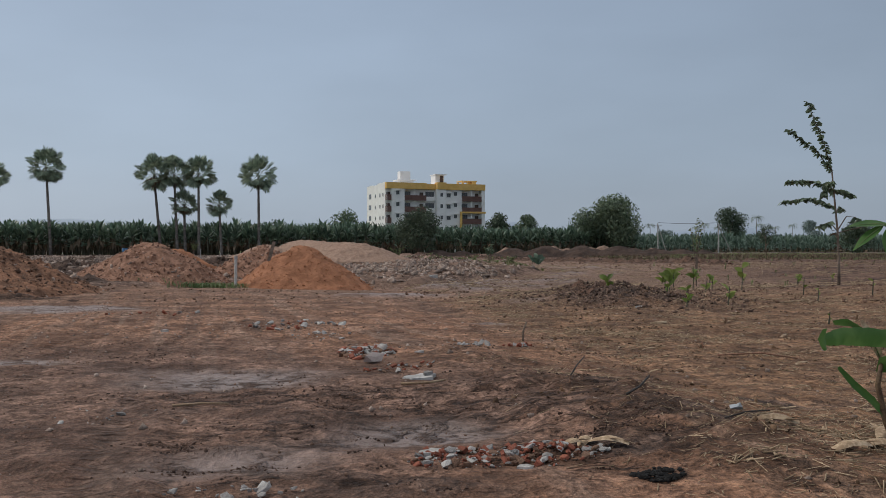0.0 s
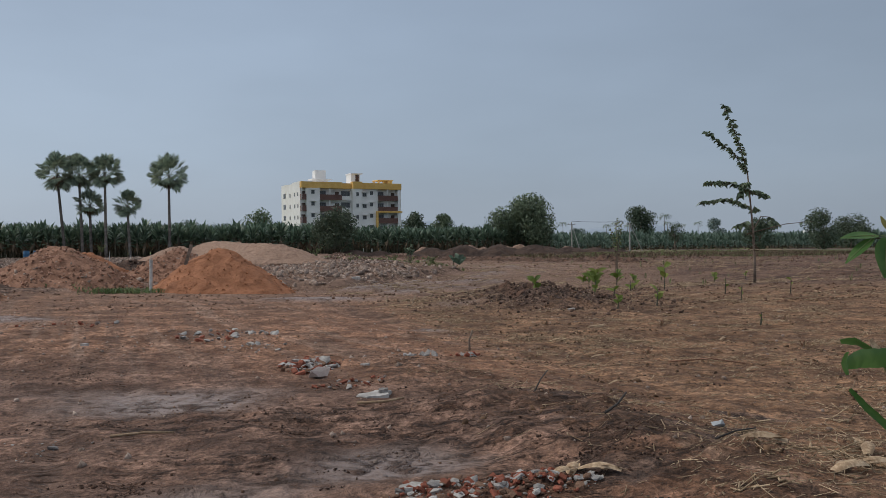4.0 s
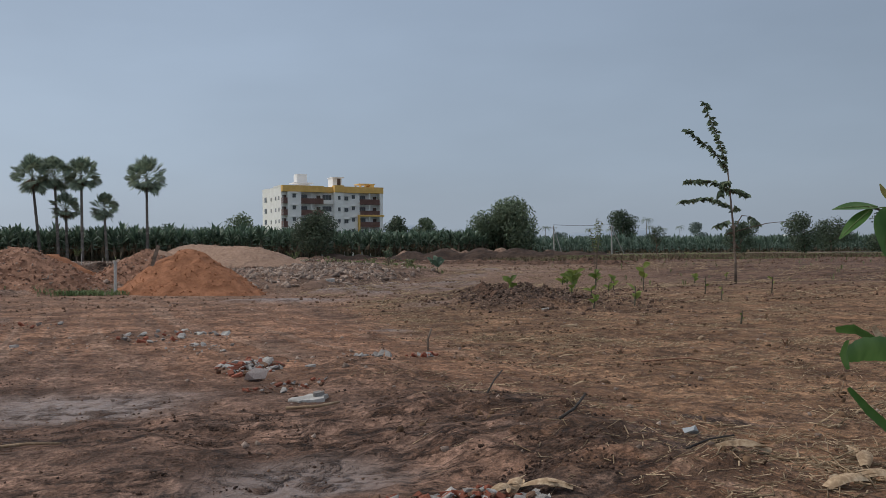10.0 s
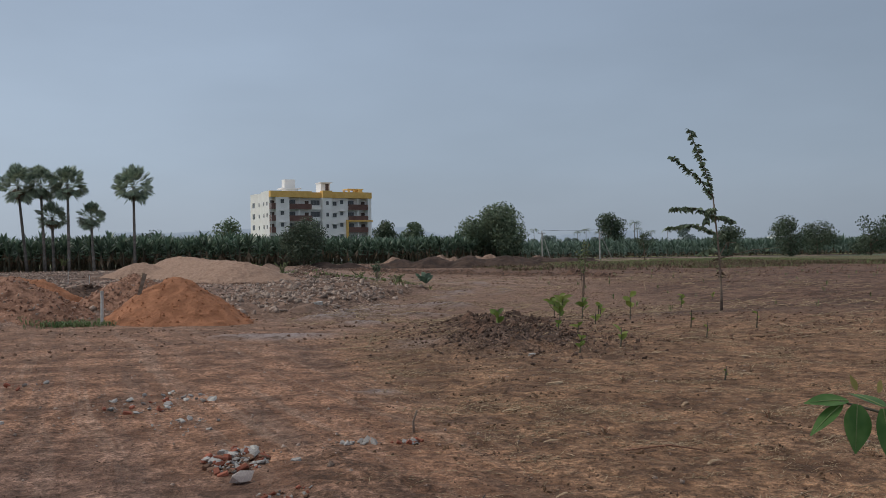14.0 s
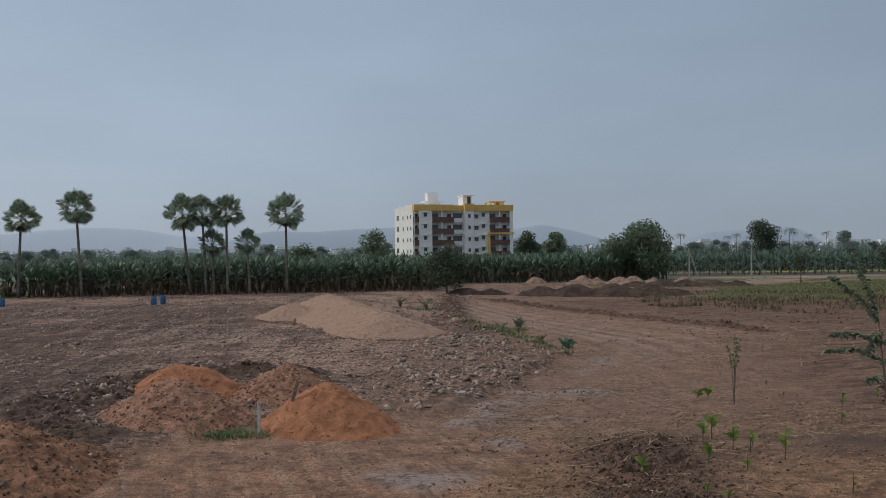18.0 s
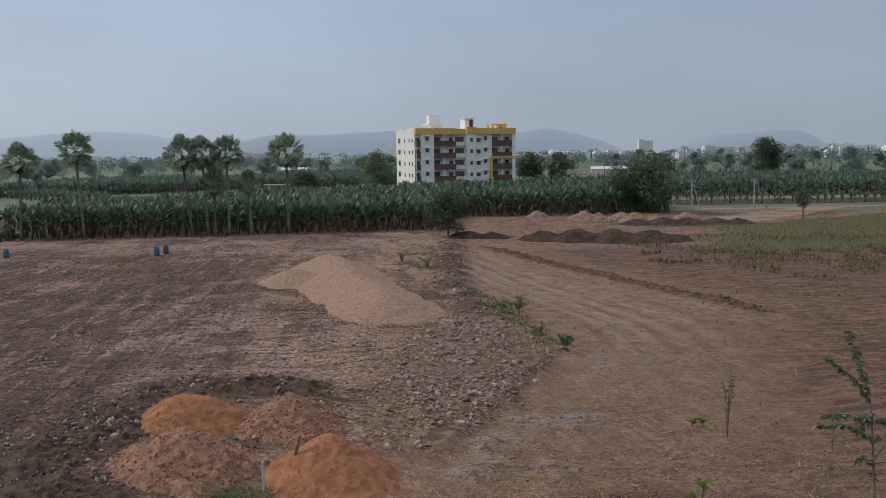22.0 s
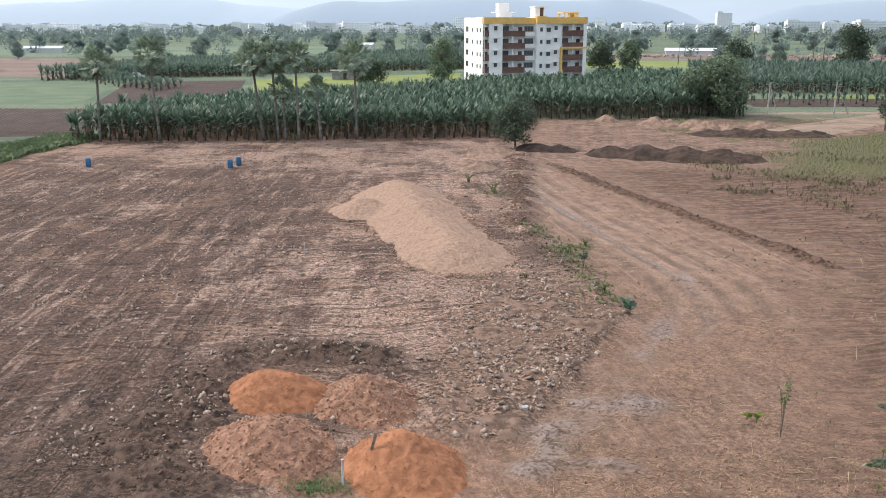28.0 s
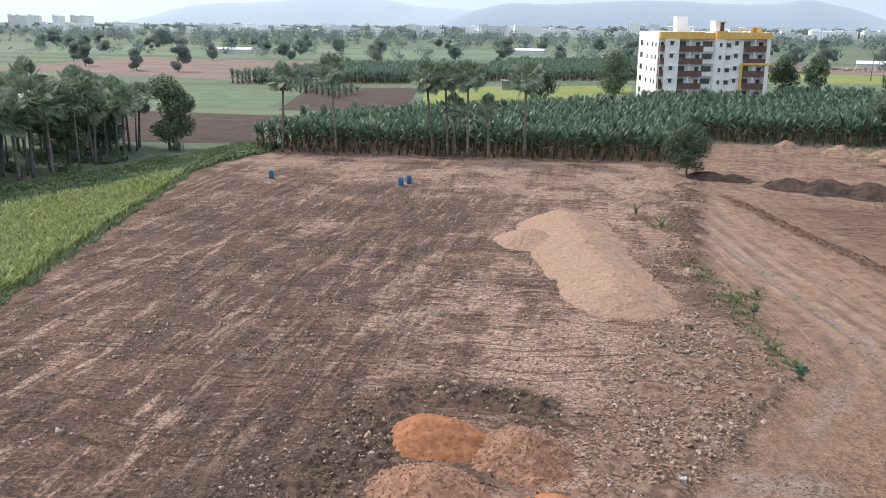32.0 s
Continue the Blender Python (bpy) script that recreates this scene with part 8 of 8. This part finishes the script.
def stalks(name, label, P, lmin, lmax, thick, material, seed, flat=0.12, kind="stuff", category="stalks"):
    """Fallen dry stalks: thin four-sided sticks lying about."""
    r = np.random.default_rng(seed)
    n = len(P)
    L = (lmin + (lmax - lmin) * r.random(n) ** 2.5)[:, None]
    a = r.normal(0.35, 0.9, n)
    d = np.stack([np.cos(a), np.sin(a)], -1)
    e0, e1 = P - d * L / 2, P + d * L / 2
    w = np.stack([-d[:, 1], d[:, 0]], -1) * (thick * (0.5 + r.random(n)))[:, None]
    t = thick * (0.5 + r.random(n))
    z0 = height(e0[:, 0], e0[:, 1]) + thick * 0.4
    z1 = height(e1[:, 0], e1[:, 1]) + thick * 0.4 + np.abs(r.normal(0, flat, n)) * L[:, 0]
    j = lambda p, z: np.concatenate([p, z[:, None]], 1)[:, None]
    V = np.concatenate([j(e0 - w, z0), j(e0 + w, z0), j(e0, z0 + t), j(e1 - w, z1), j(e1 + w, z1), j(e1, z1 + t)], 1).reshape(-1, 3)
    b = (np.arange(n) * 6)[:, None]
    F = np.concatenate([b + (0, 2, 5, 3), b + (1, 4, 5, 2), b + (0, 3, 4, 1)], 0)
    return tagged(part(name, np_mesh(name, V, F), material), label, category, kind=kind)


def straw_w(x, y):
    bands = bell(x, y, 2.2, 12.4, 1.4, 0.35) + bell(x, y, 3.6, 10.4, 0.9, 0.3) + 1.2 * bell(x, y, 1.5, 7.4, 1.4, 0.32, -0.98) + bell(x, y, 2.4, 5.7, 0.9, 0.6) + 0.7 * bell(x, y, 4.6, 8.0, 1.2, 0.5)
    return np.clip(smooth(0.3, 2.5, x + 0.10 * (y - 6)) * (0.14 + 0.70 * smooth(0.05, 0.40, fbm(x, y, 0.9, 4, 22))) + bands * smooth(-0.25, 0.25, fbm(x, y, 0.5, 3, 23)), 0, 1)


stalks("dry_stalks", "dry broken stalks strewn over the bare field", scatter(120000, 21, (0, 13, 3.8, 26), straw_w), 0.015, 0.12, 0.0028, STRAW, 22)
stalks("dry_litter", "shredded dry banana leaves in tangled rows", clumped(900, 61, 26, (0.3, 9, 4.6, 24), lambda x, y: straw_w(x, y) ** 1.5, 0.16, 0.07), 0.025, 0.13, 0.0055, STRAW, 62, 0.25)
stalks("dry_stalks", "long pale stalks lying on the field", scatter(7000, 23, (0, 30, 20, 70), lambda x, y: 0.15 + 0.85 * (fbm(x, y, 4, 3, 24) > 0.05)), 0.15, 1.2, 0.012, STRAW, 24)
stalks("dry_stalks", "pale chaff along the seedling rows", scatter(2600, 25, (-2, 14, 30, 36), lambda x, y: 0.5 + 0 * x), 0.1, 0.6, 0.010, STRAW, 26)
stalks("dry_stalks", "splintered stalks heaped at the sapling's foot", scatter(2600, 27, (1.4, 4.0, 4.6, 6.8), lambda x, y: bell(x, y, 2.7, 5.5, 0.9, 0.8)), 0.02, 0.13, 0.0030, STRAW, 28, 0.2)
wp = spread(16, 76, 76, 168, 0.48, 29, lambda x, y: (mask_weed(x, y) > 0.3) | ((fbm(x, y, 5, 3, 30) > 0.15) & (x > 14 + 0.4 * (118 - y)) & (y > 84)))
tufts("field_weeds", "low green and yellowing weeds on the fallow field", "weeds", wp, 5, 0.22, 0.045, FIELD_LEAF, 31, 1.2)
wp2 = spread(16, 60, 78, 122, 0.8, 32, lambda x, y: (fbm(x, y, 5, 3, 30) > 0.0) & (x > 10 + 0.45 * (118 - y)) & (y > 80 - 0.0 * x) & (y < 118 + 0.1 * x))
tufts("dry_weeds", "withered yellow weeds along the fallow field", "weeds", wp2, 5, 0.5, 0.05, DRY_LEAF, 33, 1.1)
rough = spread(17, 72, 86, 108, 0.5, 35, lambda x, y: (np.abs(y - 97 - 0.06 * (x - 14)) < 4.5 + 2.5 * fbm(x, y, 4, 3, 36)) & (fbm(x, y, 3.0, 4, 37) > 0.04))
tufts("rough_weeds", "rough green weeds among cut stalks beside the raked field", "weeds", rough[::2], 4, 0.42, 0.06, FIELD_LEAF, 38, 1.0)
tufts("withered_stalks", "withered brown stalks heaped among weeds", "weeds", rough, 5, 0.55, 0.06, DRY_LEAF, 39, 1.3)
wr = spread(8, 60, 30, 78, 4.5, 40, lambda x, y: x > 9 + 0.1 * (y - 30))
tufts("stubble", "short cut stubs and shoots in the bare field", "stubble", wr, 4, 0.28, 0.035, FIELD_LEAF, 41, 0.6)
